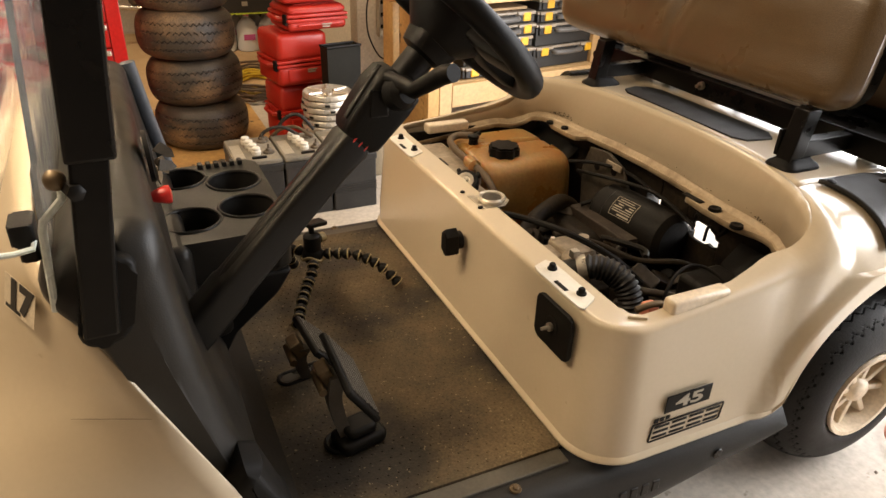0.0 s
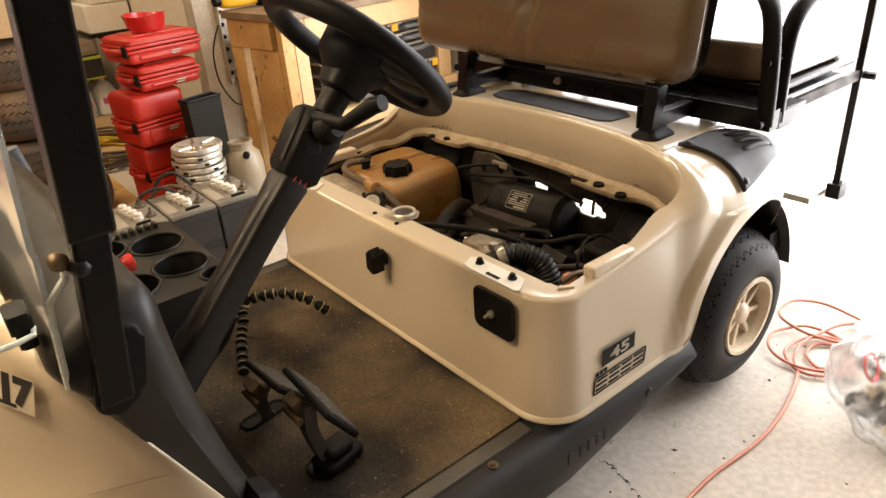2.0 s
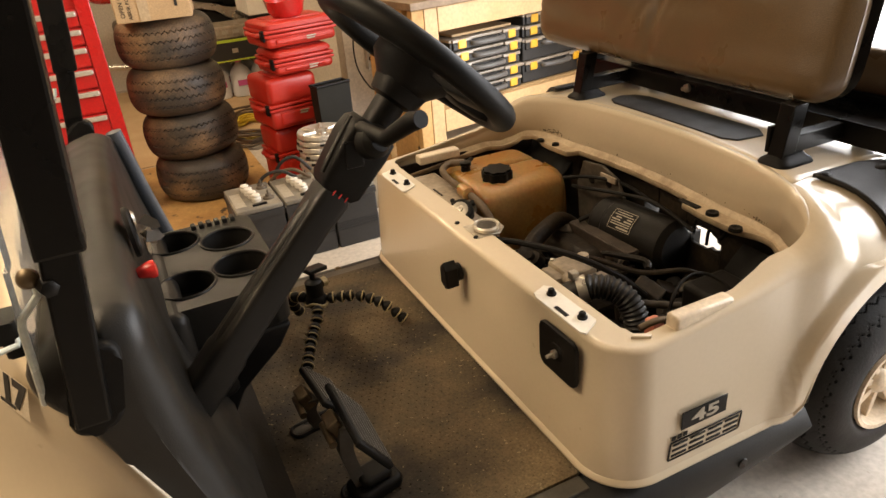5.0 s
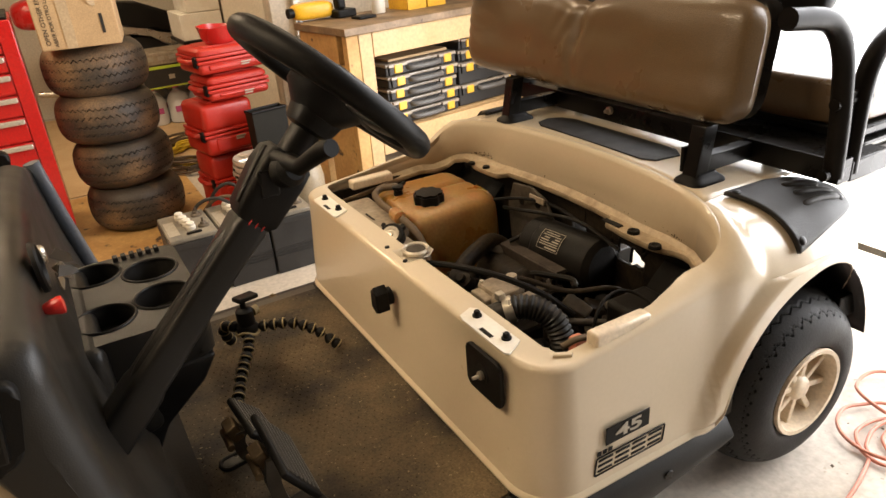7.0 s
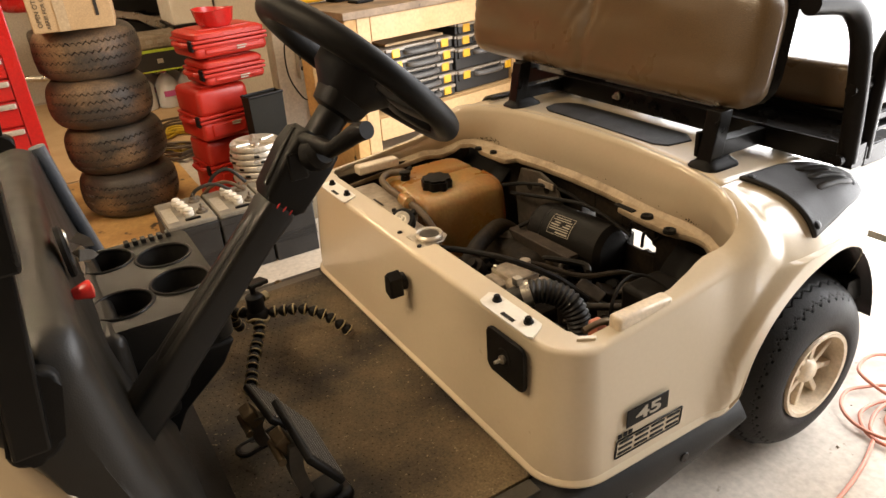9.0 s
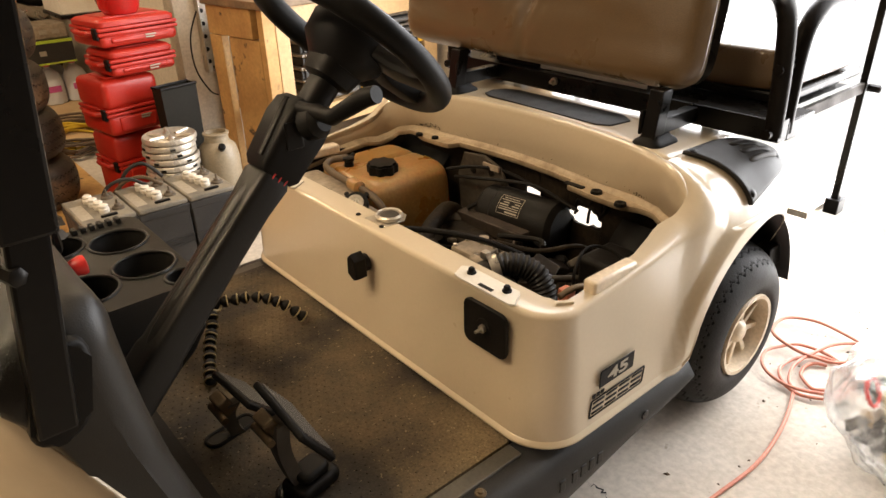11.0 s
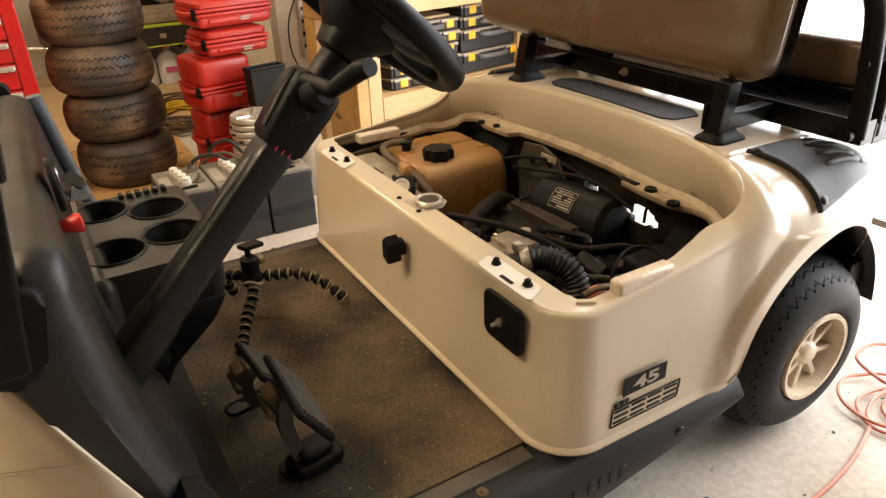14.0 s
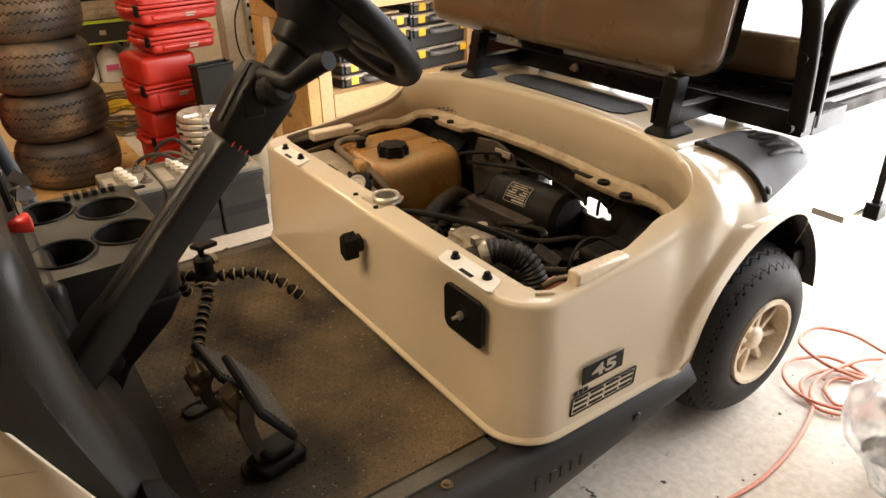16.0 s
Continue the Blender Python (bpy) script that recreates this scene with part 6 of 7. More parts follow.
for pts in ([(0.27, 0.16, 0.40), (0.25, 0.14, 0.50), (0.29, 0.115, 0.545), (0.34, 0.115, 0.52)], [(0.12, 0.62, 0.45), (0.20, 0.60, 0.44), (0.30, 0.57, 0.41)], [(0.14, 0.20, 0.33), (0.24, 0.26, 0.37), (0.33, 0.28, 0.36)],
            [(0.43, 0.78, 0.53), (0.46, 0.70, 0.55), (0.50, 0.62, 0.545), (0.50, 0.50, 0.53)]):
    part("cable", B((tube, smooth_line(pts, 6), 0.005, 8)), ENGBLACK, cart)
part("wire_loom", B((tube, smooth_line([(0.105, 0.10, 0.555), (0.14, 0.095, 0.562), (0.19, 0.09, 0.55)], 5), 0.006, 10)), BRASS, cart, "rusty brown cable clip")
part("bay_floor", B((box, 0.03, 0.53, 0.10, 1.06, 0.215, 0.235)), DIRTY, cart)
part("transaxle", B((box, 0.42, 0.62, 0.42, 0.80, 0.14, 0.30, 0.04, 3), (rod, (0.70, 0.2, 0.228), (0.70, 0.96, 0.228), 0.035)), DIRTY, cart, "dark rear axle")


# ---- storage bay: tyres, chest, cases, batteries ----
solo("plywood_sheet", B((box, -0.75, 0.02, 1.98, 3.35, 0.001, 0.007, 0.001)), OLDPINE, "thin stained plywood sheet lying on the floor", "plywood", (-0.4, 2.5, 0))
solo("rug", B((box, -0.70, 0.55, 3.38, 5.5, 0.001, 0.005)), CARD, "flattened brown cardboard on the storage floor", "cardboard", (0, 4.4, 0))

STACK = (-0.308, 2.80)
OLD_TYRE = link_mesh("tyre", tyre_mesh(0.215, 0.212, 0.105, 420, 2.5, 0.006, 0.26, (-0.50, -0.16, 0.18, 0.52), 0.012, 52, 0.060), [OLDTYRE, OLDGROOVE_SHADE])
OLD_RIM = link_mesh("rim", B((lathe, [(0.100, 0.085), (0.104, 0.02), (0.108, -0.085), (0.112, -0.096), (0.104, -0.098), (0.094, -0.06), (0.06, -0.045), (0.02, -0.045)], (0, 0, 0), (0, 1, 0), 36)), RIM)
for i, (dx, dy, t) in enumerate(((0.018, 0.0, 2), (0.012, 0.01, -2), (-0.004, -0.005, 1.5), (0.0, 0.005, 0))):
    z = 0.007 + 0.106 + 0.209 * i
    st = thing("stacked_tyre", (STACK[0] + dx, STACK[1] + dy, z), "dusty used cart tyre in a stack of four", "tyre", "stack of four tyres")
    add_mesh("tyre", OLD_TYRE, st, Matrix.Identity(4))
    add_mesh("rim", OLD_RIM, st, Matrix.Identity(4))
    st.rotation_euler = (radians(90 + t), radians(0.8 * t), radians(40 * i))

cbx = thing("cardboard_box", (-0.34, 2.70, 0.852), "battered brown cardboard box with packing tape on the tyres", "box")
m = Matrix.Translation((0.022, -0.20, 0)) @ turn(0, 0, -9, (-0.35, 2.90, 0))
part("carton", B((box, -0.50, -0.20, 2.76, 3.02, 0.852, 1.10, 0.006, 2, m)), CARD, cbx)
part("tape_strip", B((box, -0.405, -0.365, 2.757, 2.76, 0.854, 1.098, 0, 2, m)), TAPE, cbx, "shiny brown packing tape")
face = m @ Matrix.Translation((-0.455, 2.7585, 0.975)) @ pose(0, 0, 0, 90, 0, 0) @ Matrix.Rotation(radians(90), 4, "Z")
part("print", words("OPEN OTHER END", 0.024, face @ Matrix.Translation((0, 0.012, 0))), INK, cbx)
part("print", words("ABRIR POR OTRO LADO", 0.020, face @ Matrix.Translation((0, -0.016, 0))), INK, cbx)
part("round_mark", B((lathe, [(0.024, 0), (0.024, 0.0006), (0.020, 0.0008)], m @ Vector((-0.27, 2.7590, 1.03)), (0.15, -1, 0), 24)), TAPE, cbx)
part("code_bar", B((box, -0.262, -0.250, 2.7575, 2.7592, 0.90, 0.975, 0, 2, m)), INK, cbx)


def tool_chest():
    ch = thing("tool_chest", (-1.12, 2.95, 0.0), "tall red steel tool chest with rows of drawers and silver pulls", "tool chest")
    x0, x1, y0, y1 = -1.62, -0.575, 2.62, 3.15
    part("cabinet", B((box, x0, x1, y0 + 0.02, y1, 0.11, 0.985, 0.006, 2), (box, x1 - 0.055, x1, y0, y0 + 0.03, 0.11, 0.985, 0.004), (box, x0, x0 + 0.05, y0, y0 + 0.03, 0.11, 0.985, 0.004),
                      (box, -1.115, -1.065, y0, y0 + 0.03, 0.11, 0.985, 0.004)), REDPAINT, ch)
    part("top_mat", B((box, x0 + 0.01, x1 - 0.01, y0 + 0.02, y1 - 0.01, 0.985, 0.995, 0.003)), BLACK, ch, "black rubber top mat")
    for a, b in ((x0 + 0.052, -1.117), (-1.063, x1 - 0.057)):
        z = 0.125
        for h in (0.155, 0.125, 0.105, 0.105, 0.088, 0.088, 0.072, 0.072):
            dr = part("drawer", B((box, a, b, y0 + 0.004, y0 + 0.025, z, z + h - 0.008, 0.004, 2)), REDPAINT, ch)
            part("pull", B((box, a + 0.004, b - 0.004, y0 - 0.012, y0 + 0.006, z + h - 0.034, z + h - 0.012, 0.006, 3)), SILVER, dr, "silver drawer pull")
            z += h
    for x in (x0 + 0.08, x1 - 0.05):
        for y in (y0 + 0.09, y1 - 0.07):
            part("caster", B((lathe, [(0.010, -0.02), (0.045, -0.018), (0.05, -0.010), (0.05, 0.010), (0.045, 0.018), (0.010, 0.02)], (x, y, 0.051), (1, 0.3, 0), 20), (box, x - 0.025, x + 0.025, y - 0.02, y + 0.02, 0.07, 0.11, 0.003)), SILVER, ch, "grey caster")
    return ch


tool_chest()


def red_case(name, x0, x1, y0, y1, z0, z1, rz, label, split=0.45, labelled=True):
    c = Vector(((x0 + x1) / 2, (y0 + y1) / 2, z0))
    cs = thing(name, c, label, "tool case", "stack of red cases")
    m = turn(0, 0, rz, c)
    zs = z0 + (z1 - z0) * split
    part("case_base", B((box, x0 + 0.004, x1 - 0.004, y0 + 0.003, y1 - 0.003, z0, zs - 0.010, 0.020, 4, m), (box, x0, x1, y0, y1, zs - 0.016, zs - 0.002, 0.005, 2, m),
                        (box, x0 + 0.045, x1 - 0.045, y0 - 0.004, y0 + 0.02, z0 + 0.016, zs - 0.022, 0.007, 2, m)), RED, cs)
    part("case_lid", B((box, x0, x1, y0, y1, zs + 0.002, zs + 0.016, 0.005, 2, m), (box, x0 + 0.004, x1 - 0.004, y0 + 0.004, y1 - 0.004, zs + 0.010, z1 - 0.004, 0.026, 4, m), (box, x0 + 0.05, x1 - 0.05, y0 + 0.045, y1 - 0.045, z1 - 0.012, z1 + 0.001, 0.006, 2, m)), RED, cs)
    part("handle", B((tube, [m @ Vector(p) for p in ((x0 + 0.006, y0 + 0.05, zs - 0.004), (x0 - 0.018, y0 + 0.06, zs - 0.004), (x0 - 0.022, y0 + 0.11, zs - 0.004), (x0 - 0.018, y0 + 0.16, zs - 0.004), (x0 + 0.006, y0 + 0.17, zs - 0.004))], 0.011, 10)), RED, cs, "moulded red handle")
    part("side_latch", B((box, x0 - 0.008, x0 + 0.006, y0 + 0.012, y0 + 0.045, zs - 0.028, zs + 0.018, 0.005, 2, m)), BLACK, cs, "black latch")
    if labelled:
        for k, w in ((0, 0.044), (1, 0.036)):
            part("label_bar", B((box, x0 + 0.55 * (x1 - x0), x0 + 0.55 * (x1 - x0) + w, y0 - 0.0085, y0 - 0.005, zs - 0.030 - 0.010 * k, zs - 0.0245 - 0.010 * k, 0, 2, m)), PALEINK, cs)
    return cs


red_case("red_case", 0.00, 0.235, 2.44, 2.67, 0.005, 0.335, 8, "large red moulded tool case at the bottom of a stack", 0.6, False)
red_case("red_case", -0.015, 0.232, 2.40, 2.65, 0.343, 0.573, 10, "deep red moulded tool case in a stack", 0.42)
red_case("red_case", 0.040, 0.322, 2.38, 2.61, 0.581, 0.688, 9, "slim red moulded tool case in a stack", 0.5)
red_case("red_case", 0.018, 0.352, 2.38, 2.63, 0.696, 0.806, 9, "wide red moulded tool case on a stack", 0.55)
bm = bmesh.new()
rings(bm, [[(0.175 + a * math.cos(t) * (1 + 0.05 * math.sin(3 * t)), 2.47 + b * math.sin(t), z + 0.005 * math.cos(2 * t + z * 9) * (z > 0.85)) for t in (2 * math.pi * (i + 0.5) / 10 for i in range(10))] for a, b, z in ((0.060, 0.055, 0.8075), (0.075, 0.068, 0.828), (0.086, 0.080, 0.872), (0.090, 0.084, 0.878), (0.084, 0.078, 0.878), (0.071, 0.064, 0.835), (0.055, 0.050, 0.815))])
solo("red_tray", bm, REDPAINT, "dark red faceted plastic tray on the cases", "tray", (0.175, 2.47, 0.8075))

bn = thing("grey_bin", (0.27, 2.31, 0.0), "flat dark grey plastic case leaning beside the red cases", "bin")
bm = bmesh.new()
mm = turn(0, 0, 12, (0.27, 2.31, 0))
rings(bm, [[mm @ Vector((x, y, z)) for x, y in ((0.27 - a, 2.31 - b), (0.27 + a, 2.31 - b), (0.27 + a, 2.31 + b), (0.27 - a, 2.31 + b))] for a, b, z in ((0.075, 0.026, 0.001), (0.082, 0.032, 0.53), (0.078, 0.028, 0.53), (0.073, 0.024, 0.02))])
part("bin_body", bm, BINGREY, bn)
part("bin_rim", B((tube, [mm @ Vector(p) for p in ((0.188, 2.278, 0.528), (0.352, 2.278, 0.528), (0.352, 2.342, 0.528), (0.188, 2.342, 0.528))], 0.006, 6, True)), BLACK, bn)

# wheel covers in a pile
for i in range(14):
    z = 0.003 + 0.0270 * i
    c = Vector((0.158 + 0.004 * math.sin(i * 2.1), 2.168 + 0.004 * math.cos(i * 1.7), z))
    bm = B((lathe, [(0.098, 0.0), (0.104, 0.006), (0.104, 0.018), (0.100, 0.024), (0.088, 0.021), (0.070, 0.014), (0.030, 0.012), (0.026, 0.018), (0.004, 0.019)], c, (0, 0, 1), 40))
    wc = thing("wheel_cover", c, "silver plastic wheel cover in a neat pile", "wheel cover", "pile of wheel covers")
    part("disc", bm, SILVER, wc)
    if i == 13:
        for k in range(6):
            a = math.pi * k / 3 + 0.3
            part("spoke", B((tube, [c + Vector((0.03 * math.cos(a), 0.03 * math.sin(a), 0.017)), c + Vector((0.092 * math.cos(a), 0.092 * math.sin(a), 0.023))], [0.010, 0.006], 8)), SILVER, wc)
    else:
        for k in range(5):
            a = math.pi * 2 * k / 5 + i
            part("clip_tab", B((box, -0.010, 0.010, -0.004, 0.003, 0.007, 0.0165, 0.001, 2, Matrix.Translation(c + Vector((0.1035 * math.cos(a), 0.1035 * math.sin(a), 0))) @ Matrix.Rotation(a + math.pi / 2, 4, "Z"))), BLACK, wc)

pj = thing("spray_tank", (0.345, 2.15, 0.0), "cream translucent plastic spray tank with a black cap", "spray tank")
part("tank_body", B((lathe, [(0.075, 0.001), (0.083, 0.012), (0.083, 0.24), (0.074, 0.29), (0.050, 0.315), (0.048, 0.335), (0.053, 0.340), (0.053, 0.348), (0.042, 0.350), (0.042, 0.33)], (0.345, 2.15, 0), (0, 0, 1), 32)), SPRAYTANK, pj)
part("drain_cap", B((lathe, [(0.015, 0), (0.015, 0.02), (0.008, 0.024)], (0.330, 2.075, 0.30), (-0.2, -0.8, 0.5), 14)), BLACK, pj)


# ---- batteries ----
def battery(x, y):
    b = thing("battery", (x, y, 0.0), "dusty grey deep-cycle battery with white vent caps", "battery", "row of batteries")
    w, d, h = 0.087, 0.135, 0.245
    part("battery_case", B((box, x - w, x + w, y - d, y + d, 0.0, h - 0.035, 0.005, 2), (box, x - w - 0.003, x + w + 0.003, y - d - 0.003, y + d + 0.003, h - 0.045, h - 0.018, 0.004, 2)), GREYBOX, b)
    part("battery_lid", B((box, x - w, x + w, y - d, y + d, h - 0.018, h, 0.006, 2)), DUSTTOP, b, "dust-covered lid")
    for k in range(4):
        part("case_rib", B((box, x - w - 0.001, x + w + 0.001, y - d - 0.0025, y - d + 0.004, 0.075 + 0.010 * k, 0.078 + 0.010 * k)), GREYBOX, b)
    part("lid_label", B((box, x - 0.078, x - 0.040, y - 0.09, y + 0.06, h, h + 0.0008)), PALEINK, b, "faded paper label")
    for k in range(4):
        cx, cy = x - 0.012 + 0.006 * k, y + 0.070 - 0.042 * k
        part("vent_cap", B((lathe, [(0.017, 0), (0.018, 0.012), (0.015, 0.016), (0.016, 0.024), (0.012, 0.028)], (cx, cy, h), (0, 0, 1), 16)), WHITE, b, "white vent cap")
    for cy in (y + 0.07, y - 0.055):
        part("terminal", B((lathe, [(0.022, 0), (0.020, 0.006), (0.012, 0.010), (0.010, 0.018), (0.004, 0.019), (0.004, 0.034)], (x + 0.052, cy, h), (0, 0, 1), 18)), ALLOY, b, "lead terminal stud")
    part("carry_slot", B((box, x - 0.02, x + 0.035, y - 0.112, y - 0.098, h, h + 0.008, 0.003)), BLACK, b)
    return b


for x, y in ((-0.210, 1.930), (-0.028, 1.925), (0.153, 1.920)):
    battery(x, y)
for i, pts in enumerate(([(0.03, 1.95, 0.26), (-0.02, 2.0, 0.29), (-0.08, 2.04, 0.27), (-0.12, 2.08, 0.2), (-0.05, 2.1, 0.12)], [(0.05, 1.99, 0.275), (0.0, 2.03, 0.33), (-0.06, 2.06, 0.30), (-0.1, 2.1, 0.2)],
                         [(-0.02, 1.96, 0.27), (-0.08, 1.99, 0.30), (-0.15, 2.02, 0.27), (-0.18, 2.06, 0.16)])):
    solo("battery_cable", B((tube, smooth_line(pts, 6), 0.007, 8)), (BCABLE, INK, INK)[i], "loose battery cable lying behind the batteries", "cable", pts[-1], "loose battery cables")

# ---- far storage: jugs, carton, motorcycle, boxes, cable coil ----
def jug(x, y):
    j = thing("water_jug", (x, y, 0.0), "clear plastic water jug with a pink label", "jug", "row of water jugs")
    part("jug_body", B((lathe, [(0.070, 0.005), (0.078, 0.012), (0.078, 0.16), (0.060, 0.20), (0.026, 0.235), (0.020, 0.24), (0.020, 0.255)], (x, y, 0), (0, 0, 1), 20)), JUG, j)
    part("jug_cap", B((lathe, [(0.023, 0.25), (0.023, 0.272), (0.018, 0.275)], (x, y, 0), (0, 0, 1), 14)), mat_pink, j, "pink cap")
    part("jug_label", B((box, x - 0.040, x + 0.040, y - 0.081, y - 0.078, 0.09, 0.13)), mat_pink, j)
    return j


mat_pink = mat("pink_print", (0.55, 0.10, 0.30), 0.5, bump=0)
for x, y in ((0.12, 4.70), (0.28, 4.68), (0.44, 4.69), (-0.04, 4.72), (0.20, 4.88), (0.36, 4.88)):
    jug(x, y)
bc = thing("black_carton", (0.26, 4.70, 0.278), "black and lime printed tool carton resting on the jugs", "carton")
part("carton", B((box, 0.07, 0.45, 4.56, 4.86, 0.279, 0.430, 0.004)), INK, bc)
part("lime_edge", B((box, 0.07, 0.45, 4.556, 4.560, 0.410, 0.430), (box, 0.07, 0.45, 4.556, 4.560, 0.279, 0.289)), GREEN, bc)
part("carton_mark", B((box, 0.24, 0.28, 4.555, 4.560, 0.335, 0.365)), PALEINK, bc)
gc = thing("grey_case", (0.26, 4.70, 0.431), "flat grey case with pale labels on the carton", "case")
part("case_body", B((box, 0.07, 0.44, 4.57, 4.86, 0.431, 0.52, 0.012, 2)), SHELFP, gc)
for k in range(4):
    part("case_label", B((box, 0.12 + 0.075 * k, 0.165 + 0.075 * k, 4.565, 4.570, 0.465, 0.492)), PALEINK, gc)
rk_ = thing("wall_shelf", (0.56, 4.15, 0.62), "dark shelf on the partition wall holding white cartons", "shelf")
part("shelf_board", B((box, 0.28, 0.559, 3.95, 4.35, 0.62, 0.64, 0.003)), GLOSS, rk_)
for y in (4.02, 4.28):
    part("shelf_bracket", B((prism, [(0.559, 0.50), (0.559, 0.619), (0.34, 0.619), (0.34, 0.605), (0.545, 0.50)], y - 0.008, y + 0.008, "y")), GLOSS, rk_)
for z0, z1 in ((0.641, 0.80), (0.802, 1.02)):
    wb = thing("white_carton", (0.42, 4.15, z0), "plain white carton on the wall shelf", "carton", "white cartons")
    part("carton", B((box, 0.29 + 0.05 * (z0 > 0.7), 0.545, 3.96, 4.34, z0, z1, 0.006)), WHITE, wb)

mc = thing("motorcycle", (0.0, 4.45, 0.0), "parked dark motorcycle with chrome fender and black seat", "motorcycle")
part("rear_tyre", B((tube, [(0.16 + 0.25 * math.cos(a), 4.5, 0.31 + 0.25 * math.sin(a)) for a in (2 * math.pi * i / 36 for i in range(36))], 0.06, 12, True)), TYRE, mc)
part("rear_rim", B((tube, [(0.16 + 0.19 * math.cos(a), 4.5, 0.31 + 0.19 * math.sin(a)) for a in (2 * math.pi * i / 36 for i in range(36))], 0.018, 8, True), (rod, (0.16, 4.42, 0.31), (0.16, 4.58, 0.31), 0.05)), STEEL, mc)
part("fender", B((tube, [(0.16 + 0.33 * math.cos(a), 4.5, 0.31 + 0.33 * math.sin(a)) for a in (radians(20 + 10 * i) for i in range(14))], 0.055, 12, False, 0.35)), STEEL, mc, "chrome rear fender")
part("seat", B((prism, [(-0.25, 0.86), (0.0, 0.85), (0.18, 0.83), (0.36, 0.75), (0.54, 0.68), (0.53, 0.62), (0.38, 0.595), (0.27, 0.615), (0.16, 0.69), (-0.04, 0.75), (-0.25, 0.77)], 4.36, 4.60, "y", 0.035, 4)), BLACK, mc, "black stitched seat")
part("side_cover", B((prism, [(-0.25, 0.745), (0.0, 0.735), (0.17, 0.675), (0.20, 0.665), (0.0, 0.70), (-0.25, 0.71)], 4.39, 4.43, "y", 0.004)), REDPAINT, mc, "red side cover")
part("fender_strut", B((prism, [(-0.06, 0.69), (0.17, 0.665), (0.27, 0.61), (0.38, 0.585), (0.45, 0.565), (0.36, 0.50), (0.29, 0.535), (0.22, 0.60), (0.10, 0.63), (-0.05, 0.625)], 4.37, 4.41, "y", 0.008, 2)), STEEL, mc, "chrome fender strut")
part("chain_guard", B((prism, [(-0.2, 0.60), (0.2, 0.585), (0.42, 0.49), (0.50, 0.42), (0.50, 0.30), (-0.2, 0.30)], 4.44, 4.47, "y", 0.01)), INK, mc, "dark guard round the wheel")
part("fuel_tank", B((cushion, (-0.42, 4.48, 0.82), (0.40, 0.26, 0.2), 0.6, 28, 14)), REDPAINT, mc)
part("frame_tube", B((tube, smooth_line([(0.30, 4.44, 0.62), (0.10, 4.42, 0.66), (-0.1, 4.42, 0.58), (-0.3, 4.42, 0.30), (-0.6, 4.42, 0.30)], 5), 0.022, 10)), STEEL, mc)
part("engine", B((box, -0.50, -0.15, 4.38, 4.58, 0.30, 0.60, 0.04, 3)), ALLOY, mc)
part("shock", B((tube, [(0.16, 4.41, 0.36), (0.05, 4.41, 0.62)], 0.026, 12)), STEEL, mc)
part("exhaust", B((tube, smooth_line([(-0.3, 4.38, 0.35), (0.0, 4.38, 0.24), (0.45, 4.38, 0.26)], 5), 0.04, 12)), STEEL, mc)
part("front_wheel", B((tube, [(-1.15 + 0.27 * math.cos(a), 4.5, 0.32 + 0.27 * math.sin(a)) for a in (2 * math.pi * i / 36 for i in range(36))], 0.05, 10, True)), TYRE, mc)
part("fork", B((tube, [(-1.15, 4.42, 0.32), (-0.75, 4.45, 1.0)], 0.024, 10)), STEEL, mc)
part("handlebar", B((tube, smooth_line([(-0.62, 4.15, 1.05), (-0.70, 4.3, 1.06), (-0.74, 4.48, 1.0), (-0.70, 4.66, 1.06), (-0.62, 4.8, 1.05)], 5), 0.014, 8)), STEEL, mc)
mc.location.y += 0.55
mc.location.x += 0.02

for name, mt_, n, r0, seed, label in (("cable_coil", YCABLE, 5, 0.16, 3, "loose coil of yellow extension cable on the floor"), ("cable_coil", BCABLE, 8, 0.22, 5, "tangled coil of brown cable on the floor")):
    rr = random.Random(seed)
    pts = []
    for i in range(n * 16):
        a = 2 * math.pi * i / 16
        r = r0 * (0.8 + 0.35 * rr.random())
        pts.append((0.13 + r * math.cos(a) + 0.03 * rr.random(), 3.62 + 1.4 * r * math.sin(a), 0.014 + 0.010 * (i / 16) + 0.006 * rr.random()))
    solo(name, B((tube, smooth_line(pts, 2), 0.008, 6)), mt_, label, "cable", (0.13, 3.62, 0), "coils on the storage floor")

# ---- wall track and workbench ----
tk_ = thing("door_track", (0.70, 2.93, 0.0), "perforated steel angle and black pole fixed to the wall", "door track")
part("angle", B((box, 0.665, 0.715, 2.936, 2.948, 0.42, 1.6, 0.002), (box, 0.665, 0.671, 2.90, 2.938, 0.42, 1.6, 0.001)), STEEL, tk_)
for k in range(16):
    part("angle_hole", B((lathe, [(0.011, 0), (0.010, 0.001), (0.002, 0.0012)], (0.692, 2.9358, 0.47 + 0.062 * k), (0, -1, 0), 12)), BLACK, tk_)
part("pole", B((rod, (0.735, 2.915, 0.005), (0.735, 2.915, 0.46), 0.024)), GLOSS, tk_, "black pole")
part("pull_cord", B((tube, smooth_line([(0.66, 2.92, 0.72), (0.60, 2.90, 0.60), (0.60, 2.90, 0.45), (0.66, 2.92, 0.33), (0.70, 2.92, 0.30)], 6), 0.004, 6)), BLACK, tk_)

